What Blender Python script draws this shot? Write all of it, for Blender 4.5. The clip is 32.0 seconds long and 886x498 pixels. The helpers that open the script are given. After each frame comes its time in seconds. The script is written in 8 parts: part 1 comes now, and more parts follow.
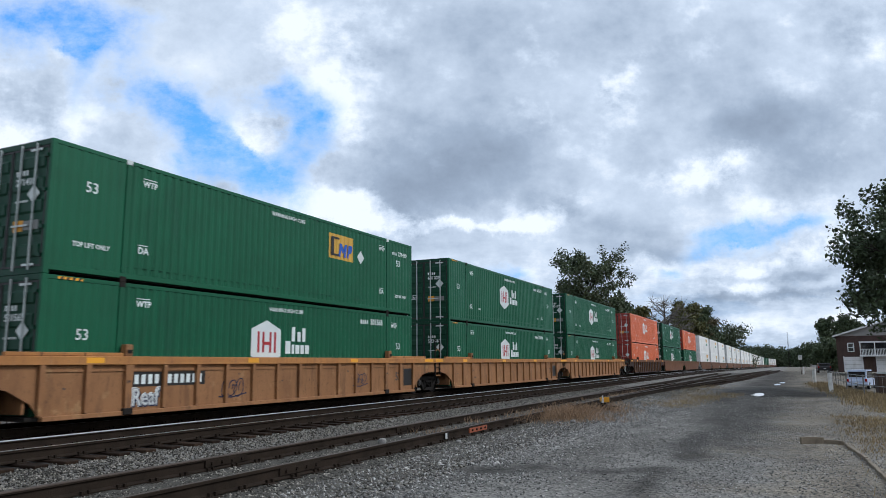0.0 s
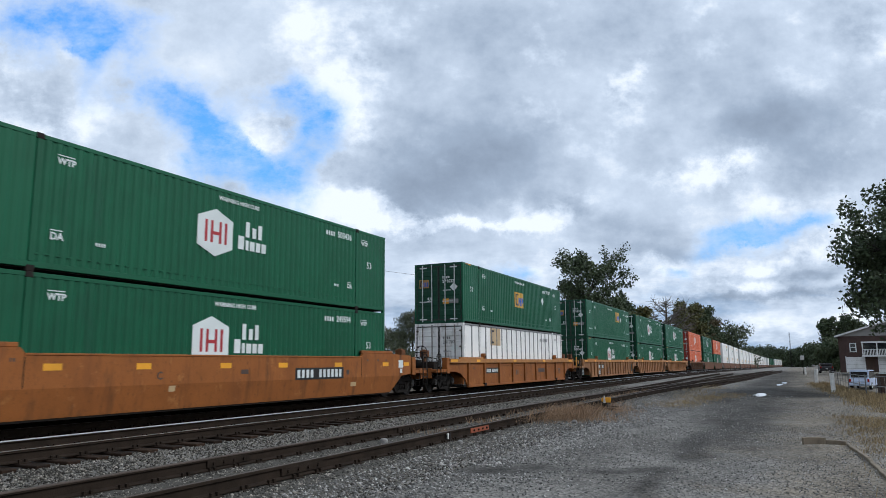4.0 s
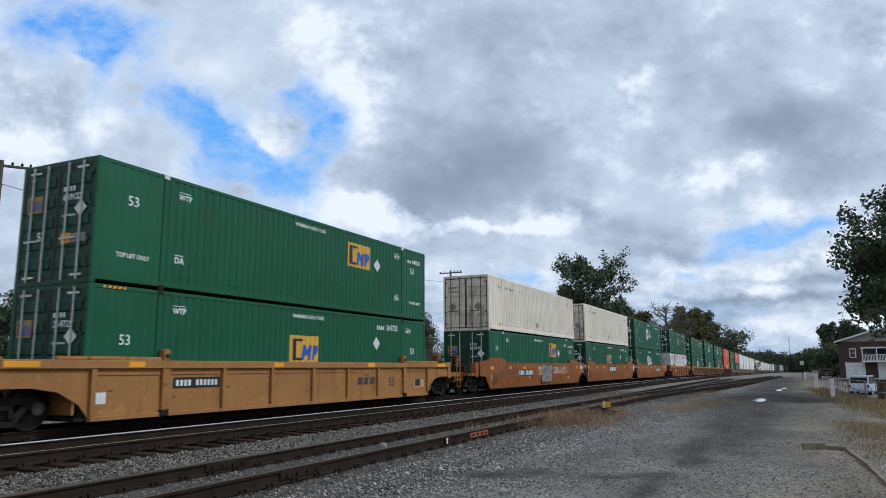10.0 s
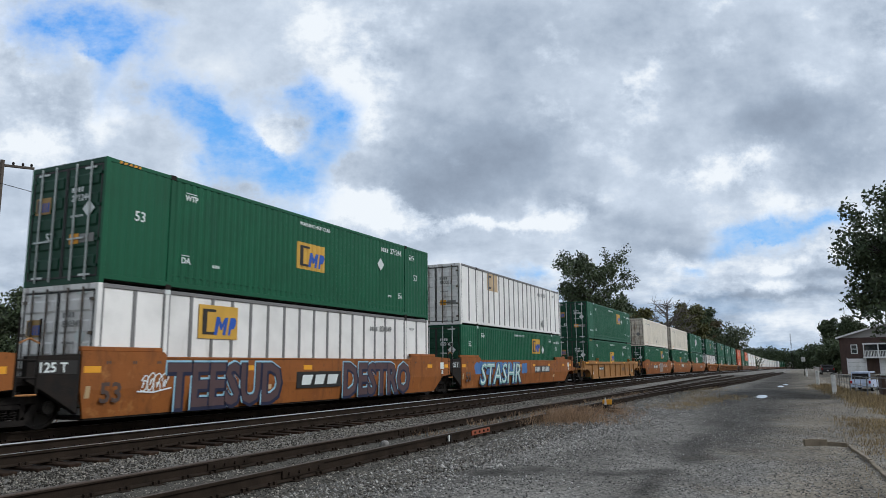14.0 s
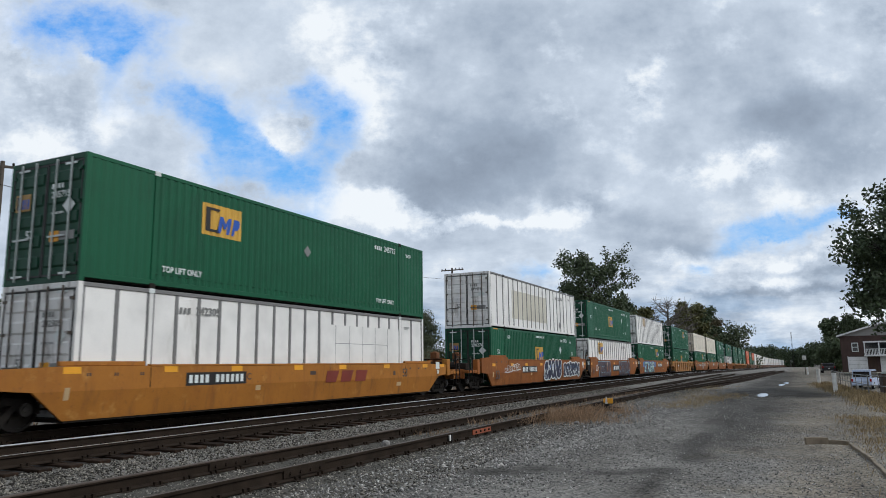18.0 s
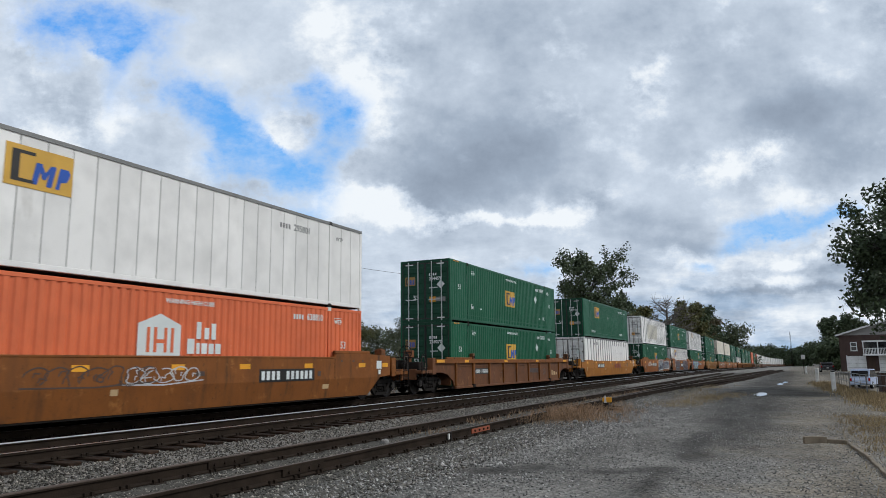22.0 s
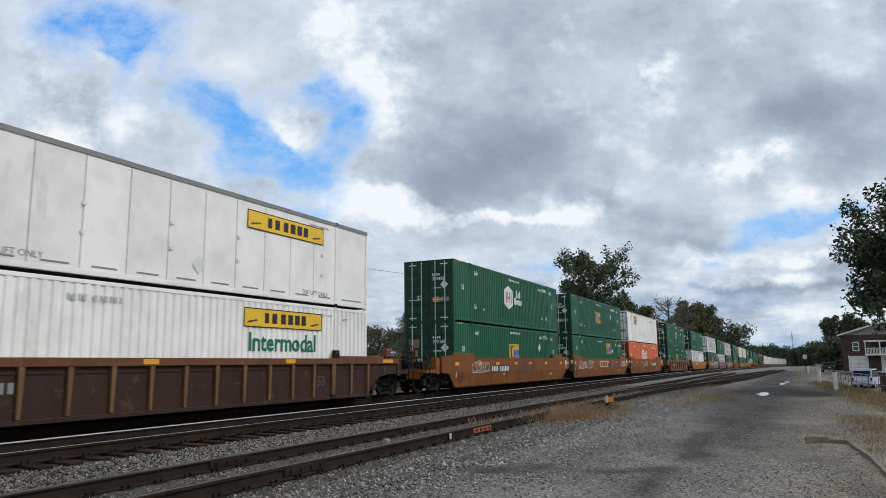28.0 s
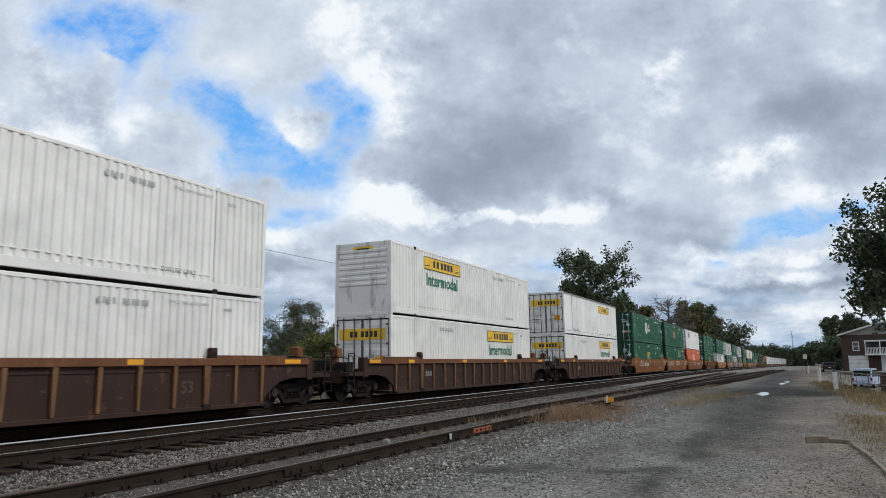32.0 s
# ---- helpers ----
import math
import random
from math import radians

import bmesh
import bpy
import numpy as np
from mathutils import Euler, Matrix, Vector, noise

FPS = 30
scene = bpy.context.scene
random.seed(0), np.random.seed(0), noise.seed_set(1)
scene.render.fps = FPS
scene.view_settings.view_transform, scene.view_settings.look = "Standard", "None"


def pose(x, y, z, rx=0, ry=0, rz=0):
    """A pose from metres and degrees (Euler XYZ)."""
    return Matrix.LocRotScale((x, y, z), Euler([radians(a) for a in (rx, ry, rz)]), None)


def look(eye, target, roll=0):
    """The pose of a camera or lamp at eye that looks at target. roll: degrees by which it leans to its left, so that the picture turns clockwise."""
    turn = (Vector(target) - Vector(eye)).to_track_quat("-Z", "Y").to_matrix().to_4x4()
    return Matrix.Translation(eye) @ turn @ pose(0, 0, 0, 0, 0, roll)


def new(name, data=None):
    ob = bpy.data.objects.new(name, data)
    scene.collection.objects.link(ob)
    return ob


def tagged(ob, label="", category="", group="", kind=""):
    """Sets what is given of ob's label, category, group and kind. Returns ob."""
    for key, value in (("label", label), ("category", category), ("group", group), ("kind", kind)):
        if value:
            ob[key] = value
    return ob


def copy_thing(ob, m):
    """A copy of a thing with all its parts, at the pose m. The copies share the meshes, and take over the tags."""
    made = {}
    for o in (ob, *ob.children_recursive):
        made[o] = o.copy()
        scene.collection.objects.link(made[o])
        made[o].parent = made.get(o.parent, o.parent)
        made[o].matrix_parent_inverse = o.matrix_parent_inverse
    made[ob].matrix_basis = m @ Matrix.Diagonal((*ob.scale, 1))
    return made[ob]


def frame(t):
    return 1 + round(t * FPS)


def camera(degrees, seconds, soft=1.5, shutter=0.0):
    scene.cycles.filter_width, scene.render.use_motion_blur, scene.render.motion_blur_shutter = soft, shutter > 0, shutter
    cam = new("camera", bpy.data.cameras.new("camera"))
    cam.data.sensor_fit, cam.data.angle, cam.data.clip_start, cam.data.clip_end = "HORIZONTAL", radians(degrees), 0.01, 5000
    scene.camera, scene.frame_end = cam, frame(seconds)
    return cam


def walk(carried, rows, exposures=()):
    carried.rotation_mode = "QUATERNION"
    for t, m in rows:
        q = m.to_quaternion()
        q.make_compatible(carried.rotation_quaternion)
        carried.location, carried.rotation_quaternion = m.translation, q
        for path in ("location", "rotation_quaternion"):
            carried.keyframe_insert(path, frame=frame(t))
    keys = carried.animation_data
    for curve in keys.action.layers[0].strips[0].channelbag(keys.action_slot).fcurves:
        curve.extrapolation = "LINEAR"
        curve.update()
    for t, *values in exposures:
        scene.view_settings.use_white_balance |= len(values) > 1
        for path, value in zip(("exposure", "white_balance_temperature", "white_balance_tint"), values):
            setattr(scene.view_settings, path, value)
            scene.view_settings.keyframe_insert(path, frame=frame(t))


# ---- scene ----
# ---- camera ----
EYE = Vector((0.0, 0.0, 1.228))


def aim(yaw, pitch, roll):
    """The camera's pose: degrees to the left of the track's direction, degrees up, and lean."""
    a, b = radians(yaw), radians(pitch)
    way = Vector((-math.sin(a) * math.cos(b), math.cos(a) * math.cos(b), math.sin(b)))
    return look(EYE, EYE + way, roll)


cam = camera(63.81, 32.0, soft=0.7, shutter=0.15)
walk(cam, [
    (0, aim(25.459, 9.152, -0.48)), (0.5, aim(25.541, 9.099, -0.50)), (1, aim(25.607, 9.107, -0.51)),
    (1.5, aim(25.638, 9.131, -0.49)), (2, aim(25.647, 9.111, -0.52)), (2.5, aim(25.569, 9.110, -0.52)),
    (3, aim(25.563, 9.175, -0.50)), (3.5, aim(25.578, 9.164, -0.49)), (5.5, aim(25.577, 9.235, -0.44)),
    (6, aim(25.498, 9.249, -0.41)), (6.5, aim(25.505, 9.254, -0.40)), (7, aim(25.554, 9.273, -0.37)),
    (7.5, aim(25.547, 9.288, -0.37)), (8, aim(25.543, 9.308, -0.35)), (8.5, aim(25.553, 9.384, -0.37)),
    (9, aim(25.630, 9.458, -0.35)), (9.5, aim(25.613, 9.517, -0.33)), (10, aim(25.562, 9.518, -0.33)),
    (10.5, aim(25.560, 9.459, -0.34)), (11, aim(25.543, 9.449, -0.34)), (11.5, aim(25.557, 9.412, -0.38)),
    (12, aim(25.543, 9.378, -0.42)), (12.5, aim(25.523, 9.378, -0.46)), (13, aim(25.597, 9.359, -0.51)),
    (13.5, aim(25.634, 9.359, -0.55)), (14, aim(25.639, 9.339, -0.56)), (14.5, aim(25.671, 9.327, -0.58)),
    (16.5, aim(25.757, 9.308, -0.77)), (17, aim(25.724, 9.315, -0.77)), (17.5, aim(25.718, 9.334, -0.76)),
    (18, aim(25.671, 9.306, -0.76)), (18.5, aim(25.667, 9.270, -0.75)), (19, aim(25.706, 9.310, -0.73)),
    (19.5, aim(25.727, 9.268, -0.72)), (20, aim(25.670, 9.261, -0.71)), (20.5, aim(25.699, 9.248, -0.70)),
    (21, aim(25.664, 9.243, -0.69)), (21.5, aim(25.684, 9.235, -0.68)), (22, aim(25.610, 9.202, -0.67)),
    (22.5, aim(25.575, 9.165, -0.67)), (23, aim(25.636, 9.161, -0.66)), (23.5, aim(25.647, 9.172, -0.66)),
    (24, aim(25.606, 9.163, -0.65)), (24.5, aim(25.539, 9.162, -0.65)), (25, aim(25.575, 9.164, -0.64)),
    (25.5, aim(25.633, 9.230, -0.63)), (27.5, aim(25.759, 9.218, -0.67)), (28, aim(25.734, 9.185, -0.66)),
    (28.5, aim(25.665, 9.164, -0.66)), (29, aim(25.605, 9.163, -0.65)), (29.5, aim(25.660, 9.170, -0.64)),
    (30, aim(25.637, 9.158, -0.65)), (30.5, aim(25.637, 9.158, -0.66)), (31, aim(25.647, 9.167, -0.67)),
    (31.5, aim(25.663, 9.175, -0.68)), (32, aim(25.734, 9.192, -0.70)),
], exposures=[(0, 0.05, 5850, 8), (6, 0.0, 5900, 8), (9, -0.06, 5850, 8), (13, -0.07, 6050, 8), (19, -0.07, 6150, 8), (32, -0.04, 6250, 8)])

# ---- world and sun ----
SUN_AZ, SUN_EL = radians(66), radians(42)   # clockwise from +y
world = bpy.data.worlds.new("world")
scene.world = world
world.use_nodes = True
wn, wl = world.node_tree.nodes, world.node_tree.links
wn.clear()
w_out, w_bg, w_sky = wn.new("ShaderNodeOutputWorld"), wn.new("ShaderNodeBackground"), wn.new("ShaderNodeTexSky")
w_sky.sky_type, w_sky.sun_disc, w_sky.sun_elevation, w_sky.sun_rotation = "NISHITA", False, SUN_EL, SUN_AZ
w_mix, w_noise, w_ramp = wn.new("ShaderNodeMixRGB"), wn.new("ShaderNodeTexNoise"), wn.new("ShaderNodeValToRGB")
w_noise.inputs["Scale"].default_value, w_noise.inputs["Detail"].default_value = 2.2, 6
w_ramp.color_ramp.elements[0].position, w_ramp.color_ramp.elements[1].position = 0.36, 0.52
w_mix.inputs[2].default_value = (9.5, 9.8, 10.3, 1)
wl.new(w_noise.outputs["Fac"], w_ramp.inputs["Fac"])
wl.new(w_ramp.outputs["Color"], w_mix.inputs[0])
wl.new(w_sky.outputs[0], w_mix.inputs[1])
wl.new(w_mix.outputs[0], w_bg.inputs["Color"])
w_bg.inputs["Strength"].default_value = 0.082
wl.new(w_bg.outputs[0], w_out.inputs["Surface"])
sun_data = bpy.data.lights.new("sun", "SUN")
sun_data.energy, sun_data.angle, sun_data.color = 1.85, radians(9), (1.0, 0.97, 0.93)
sun = new("sun", sun_data)
sun.matrix_world = look(Vector((math.sin(SUN_AZ) * math.cos(SUN_EL), math.cos(SUN_AZ) * math.cos(SUN_EL), math.sin(SUN_EL))) * 100, (0, 0, 0))


# ---- materials ----
def rgb(r, g, b):
    """Linear colour from 0..255 screen values."""
    def lin(v):
        v /= 255
        return v / 12.92 if v < 0.04045 else ((v + 0.055) / 1.055) ** 2.4
    return (lin(r), lin(g), lin(b), 1)


def mixed(c, k):
    return (c[0] * k, c[1] * k, c[2] * k, 1)


def surface(name, base, second=None, rough=0.6, metal=0.0, scale=3.0, amount=0.5, grain=40.0, bump=0.15, stretch=(1, 1, 1),
            dirt=None, dirt_amount=0.0, per_object=0.0, spec=0.4, dirt_scale=0.8, dirt_stretch=(1, 1, 1), layers=()):
    """Two scales of colour change, grain relief, and stains with a shape of their own."""
    m = bpy.data.materials.new(name)
    m.use_nodes = True
    n, l = m.node_tree.nodes, m.node_tree.links
    bsdf = n["Principled BSDF"]
    bsdf.inputs["Metallic"].default_value = metal
    bsdf.inputs["Specular IOR Level"].default_value = spec
    co = n.new("ShaderNodeTexCoord")
    mp = n.new("ShaderNodeMapping")
    mp.inputs["Scale"].default_value = stretch
    l.new(co.outputs["Object"], mp.inputs["Vector"])
    n1, n2 = n.new("ShaderNodeTexNoise"), n.new("ShaderNodeTexNoise")
    n1.inputs["Scale"].default_value, n1.inputs["Detail"].default_value = scale, 5
    n2.inputs["Scale"].default_value, n2.inputs["Detail"].default_value = grain, 3
    l.new(mp.outputs[0], n1.inputs["Vector"])
    l.new(mp.outputs[0], n2.inputs["Vector"])
    r1 = n.new("ShaderNodeValToRGB")
    second = second or mixed(base, 0.7)
    r1.color_ramp.elements[0].color, r1.color_ramp.elements[1].color = base, second
    r1.color_ramp.elements[0].position, r1.color_ramp.elements[1].position = 0.5 - 0.25 * amount, 0.5 + 0.3
    l.new(n1.outputs["Fac"], r1.inputs["Fac"])
    mx = n.new("ShaderNodeMixRGB")
    mx.blend_type = "MULTIPLY"
    mx.inputs[0].default_value = 0.5 * amount
    l.new(r1.outputs[0], mx.inputs[1])
    r2 = n.new("ShaderNodeValToRGB")
    r2.color_ramp.elements[0].position, r2.color_ramp.elements[1].position = 0.3, 0.7
    r2.color_ramp.elements[0].color = (0.55, 0.55, 0.55, 1)
    l.new(n2.outputs["Fac"], r2.inputs["Fac"])
    l.new(r2.outputs[0], mx.inputs[2])
    col = mx.outputs[0]
    stains = [(dirt, dirt_amount, dirt_scale, dirt_stretch)] if dirt else []
    for k, (tone, much, size, pull) in enumerate(stains + list(layers)):
        md = n.new("ShaderNodeMapping")
        md.inputs["Scale"].default_value = pull
        md.inputs["Location"].default_value = (k * 7.3, k * 3.1, k * 5.7)
        l.new(co.outputs["Object"], md.inputs["Vector"])
        n3 = n.new("ShaderNodeTexNoise")
        n3.inputs["Scale"].default_value, n3.inputs["Detail"].default_value, n3.inputs["Roughness"].default_value = size, 8, 0.65
        l.new(md.outputs[0], n3.inputs["Vector"])
        r3 = n.new("ShaderNodeValToRGB")
        r3.color_ramp.elements[0].position, r3.color_ramp.elements[1].position = 0.62 - 0.25 * much, 0.82 - 0.2 * much
        l.new(n3.outputs["Fac"], r3.inputs["Fac"])
        m3 = n.new("ShaderNodeMixRGB")
        m3.inputs[2].default_value = tone
        l.new(r3.outputs[0], m3.inputs[0])
        l.new(col, m3.inputs[1])
        col = m3.outputs[0]
    if per_object:
        oi, hs, mr = n.new("ShaderNodeObjectInfo"), n.new("ShaderNodeHueSaturation"), n.new("ShaderNodeMapRange")
        mr.inputs["To Min"].default_value, mr.inputs["To Max"].default_value = 1 - per_object, 1 + per_object
        l.new(oi.outputs["Random"], mr.inputs["Value"])
        l.new(mr.outputs[0], hs.inputs["Value"])
        l.new(col, hs.inputs["Color"])
        col = hs.outputs[0]
    l.new(col, bsdf.inputs["Base Color"])
    rr = n.new("ShaderNodeMapRange")
    rr.inputs["To Min"].default_value, rr.inputs["To Max"].default_value = max(0.05, rough - 0.12), min(1, rough + 0.12)
    l.new(n1.outputs["Fac"], rr.inputs["Value"])
    l.new(rr.outputs[0], bsdf.inputs["Roughness"])
    if bump:
        b = n.new("ShaderNodeBump")
        b.inputs["Strength"].default_value, b.inputs["Distance"].default_value = bump, 0.02
        l.new(n2.outputs["Fac"], b.inputs["Height"])
        l.new(b.outputs[0], bsdf.inputs["Normal"])
    return m


def paint(name, base, dirt=(0.05, 0.04, 0.03, 1), dirt_amount=0.15, rough=0.45, amount=0.35, dirt_scale=0.9, layers=(), spec=0.4):
    return surface(name, base, mixed(base, 0.8), rough=rough, scale=1.2, amount=amount, grain=60, bump=0.03, dirt=dirt,
                   dirt_amount=dirt_amount, dirt_scale=dirt_scale, dirt_stretch=(1, 1, 0.35), per_object=0.06, layers=layers, spec=spec)


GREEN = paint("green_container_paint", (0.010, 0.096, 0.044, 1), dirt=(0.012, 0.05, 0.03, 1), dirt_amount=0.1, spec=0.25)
# Wall green made darker: the shade on the door ends is in the colour.
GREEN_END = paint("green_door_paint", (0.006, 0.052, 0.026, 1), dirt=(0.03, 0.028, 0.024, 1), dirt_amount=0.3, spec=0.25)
WHITE = paint("white_container_paint", (0.86, 0.84, 0.80, 1), dirt=(0.48, 0.45, 0.40, 1), dirt_amount=0.10)
CREAM = paint("cream_container_paint", (0.84, 0.77, 0.64, 1), dirt=(0.5, 0.45, 0.37, 1), dirt_amount=0.08)
CREAM_END = paint("dirty_cream_door", (0.66, 0.60, 0.50, 1), dirt=(0.20, 0.115, 0.07, 1), dirt_amount=0.36, rough=0.8, spec=0.15, layers=(((0.10, 0.058, 0.036, 1), 0.26, 1.9, (1, 1, 0.35)), ((0.30, 0.17, 0.09, 1), 0.25, 4.0, (1.4, 1, 0.25))))
WHITE_END = paint("dirty_white_door", (0.80, 0.79, 0.77, 1), dirt=(0.50, 0.46, 0.40, 1), dirt_amount=0.25, rough=0.7, spec=0.2,
                  layers=(((0.13, 0.07, 0.038, 1), 0.27, 1.6, (1.6, 1, 0.3)), ((0.06, 0.05, 0.045, 1), 0.12, 3.0, (1, 1, 0.5))))
ROD_DARK = surface("grimy_rod", (0.10, 0.09, 0.08, 1), (0.16, 0.11, 0.07, 1), rough=0.6, scale=6)
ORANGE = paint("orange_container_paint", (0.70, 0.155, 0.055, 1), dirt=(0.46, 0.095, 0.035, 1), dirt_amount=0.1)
# Door ends of the orange boxes, their shade put into a darker red.
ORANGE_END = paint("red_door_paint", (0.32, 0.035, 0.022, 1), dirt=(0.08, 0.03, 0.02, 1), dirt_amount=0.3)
BATTEN = paint("grey_batten", (0.19, 0.185, 0.18, 1), dirt_amount=0.1)
ROD = surface("galvanised_rod", (0.58, 0.62, 0.60, 1), rough=0.5, metal=0.15, scale=8)
DARKSTEEL = surface("black_grimy_steel", (0.012, 0.011, 0.010, 1), (0.026, 0.019, 0.015, 1), rough=0.85, scale=5, amount=0.9, bump=0.2, spec=0.2)
WHEEL = surface("worn_wheel_steel", (0.022, 0.019, 0.017, 1), (0.045, 0.037, 0.03, 1), rough=0.45, metal=0.6, scale=6)


def worn(name, base, deep, grime, pale):
    """Old car paint: faded areas, rust streaks that run down, and grime blotches."""
    return paint(name, base, dirt=deep, dirt_amount=0.42, rough=0.66, spec=0.26, amount=0.8, dirt_scale=0.7,
                 layers=((grime, 0.27, 1.1, (1, 2.2, 0.5)), (deep, 0.24, 5.0, (1, 1.4, 0.22)), (pale, 0.10, 2.6, (1, 1, 1)), (grime, 0.20, 14.0, (1, 1, 0.6))))


CAR_ORANGE = worn("weathered_orange_car", (0.310, 0.104, 0.022, 1), (0.165, 0.054, 0.015, 1), (0.070, 0.030, 0.014, 1), (0.42, 0.19, 0.06, 1))
CAR_GRIMY = worn("grimy_orange_car", (0.235, 0.080, 0.015, 1), (0.115, 0.042, 0.012, 1), (0.048, 0.024, 0.012, 1), (0.40, 0.18, 0.045, 1))
CAR_RIBBED = worn("faded_orange_brown_car", (0.33, 0.158, 0.066, 1), (0.18, 0.082, 0.036, 1), (0.085, 0.045, 0.026, 1), (0.43, 0.26, 0.12, 1))
CAR_YELLOW = worn("yellow_ochre_car", (0.37, 0.180, 0.055, 1), (0.25, 0.115, 0.040, 1), (0.15, 0.066, 0.024, 1), (0.52, 0.26, 0.07, 1))
CAR_BROWN = worn("red_brown_car", (0.165, 0.066, 0.026, 1), (0.075, 0.032, 0.017, 1), (0.050, 0.028, 0.019, 1), (0.31, 0.15, 0.06, 1))
CAR_DARK = worn("dark_rusty_brown_car", (0.044, 0.020, 0.013, 1), (0.024, 0.012, 0.009, 1), (0.013, 0.009, 0.008, 1), (0.16, 0.075, 0.030, 1))
RUST_STAND = worn("rusted_orange_stand", (0.20, 0.075, 0.025, 1), (0.08, 0.035, 0.016, 1), (0.025, 0.017, 0.012, 1), (0.30, 0.14, 0.05, 1))
CAR_AMBER = worn("amber_orange_car", (0.42, 0.165, 0.024, 1), (0.27, 0.100, 0.020, 1), (0.15, 0.066, 0.024, 1), (0.52, 0.26, 0.07, 1))
# Light on the ribs' front faces is put into this paler tan.
CAR_TAN = worn("tan_dusty_rib", (0.19, 0.095, 0.044, 1), (0.085, 0.043, 0.024, 1), (0.04, 0.024, 0.017, 1), (0.34, 0.18, 0.07, 1))
CAR_CHORD = worn("orange_chord", (0.46, 0.205, 0.062, 1), (0.26, 0.115, 0.045, 1), (0.13, 0.065, 0.035, 1), (0.46, 0.26, 0.12, 1))
YELLOW = paint("yellow_vinyl", (0.64, 0.365, 0.05, 1), dirt_amount=0.05, dirt=(0.5, 0.3, 0.06, 1))
AMBER = paint("reflective_yellow", (0.80, 0.36, 0.02, 1), dirt_amount=0.05, dirt=(0.5, 0.22, 0.04, 1))
END_GOLD = paint("dull_gold_vinyl", (0.34, 0.20, 0.05, 1), dirt_amount=0.2, dirt=(0.12, 0.08, 0.04, 1))
BANNER = paint("bright_yellow_banner", (0.86, 0.53, 0.03, 1), dirt_amount=0.05, dirt=(0.6, 0.36, 0.05, 1))
BLUE = paint("blue_vinyl", (0.02, 0.09, 0.42, 1), dirt_amount=0.05)
BLACK = paint("black_vinyl", (0.02, 0.018, 0.016, 1), dirt_amount=0.05)
LETTER_WHITE = paint("white_lettering", (0.70, 0.74, 0.72, 1), dirt_amount=0.08, dirt=(0.4, 0.45, 0.42, 1))
LETTER_GREY = paint("grey_lettering", (0.22, 0.22, 0.21, 1), dirt_amount=0.05)
LETTER_PALE = paint("pale_grey_lettering", (0.46, 0.46, 0.45, 1), dirt_amount=0.05)
LETTER_FAINT = paint("faded_dark_lettering", (0.07, 0.045, 0.035, 1), dirt_amount=0.05)
LETTER_GREEN = paint("green_lettering", (0.012, 0.16, 0.085, 1), dirt_amount=0.05)
LOGO_RED = paint("red_vinyl", (0.38, 0.03, 0.035, 1), dirt_amount=0.03)
TRUCK_STEEL = surface("dusty_cast_steel", (0.014, 0.012, 0.011, 1), (0.030, 0.025, 0.021, 1), rough=0.9, spec=0.15, scale=5, amount=0.9, bump=0.2)
RAIL_RUST = surface("rusty_rail_web", (0.035, 0.025, 0.018, 1), (0.018, 0.0135, 0.010, 1), rough=0.9, spec=0.08, scale=3, amount=0.9, grain=50, bump=0.3)
RAIL_TOP = surface("polished_rail_head", (0.80, 0.80, 0.80, 1), rough=0.36, metal=1.0, scale=4)
RAIL_DULL = surface("dull_rail_head", (0.085, 0.062, 0.048, 1), rough=0.6, metal=0.3, scale=4)
TIE = surface("weathered_sleeper_wood", (0.015, 0.010, 0.007, 1), (0.048, 0.027, 0.016, 1), rough=0.9, scale=6, amount=0.9, grain=30,
              bump=0.4, stretch=(0.3, 3, 3), per_object=0.5, spec=0.15)
STONE = surface("ballast_stone", (0.30, 0.29, 0.27, 1), (0.16, 0.15, 0.14, 1), rough=0.9, scale=6, amount=0.9, grain=60, bump=0.3)
EDGE_BROWN = surface("weathered_brown_edging", (0.27, 0.22, 0.16, 1), (0.15, 0.12, 0.085, 1), rough=0.95, scale=5, amount=0.9, bump=0.4)
CONCRETE = surface("old_concrete", (0.34, 0.32, 0.28, 1), (0.22, 0.20, 0.17, 1), rough=0.9, scale=4, amount=0.9, bump=0.3)
BEARING = surface("greasy_bearing_cap", (0.028, 0.025, 0.022, 1), (0.06, 0.05, 0.04, 1), rough=0.5, scale=9)
POST_WHITE = surface("white_painted_post", (0.72, 0.71, 0.68, 1), (0.5, 0.48, 0.45, 1), rough=0.6, scale=5)
WOOD_OLD = surface("grey_old_wood", (0.13, 0.105, 0.085, 1), (0.07, 0.06, 0.05, 1), rough=0.9, scale=4, amount=0.9, bump=0.4, stretch=(1, 1, 0.2))
BARK = surface("bark", (0.06, 0.048, 0.038, 1), (0.03, 0.025, 0.02, 1), rough=0.95, scale=6, amount=1, bump=0.5, stretch=(1, 1, 0.3))


BARK_GREY = surface("pale_grey_bark", (0.16, 0.14, 0.12, 1), (0.09, 0.08, 0.07, 1), rough=0.95, scale=3, amount=0.9, bump=0.3)


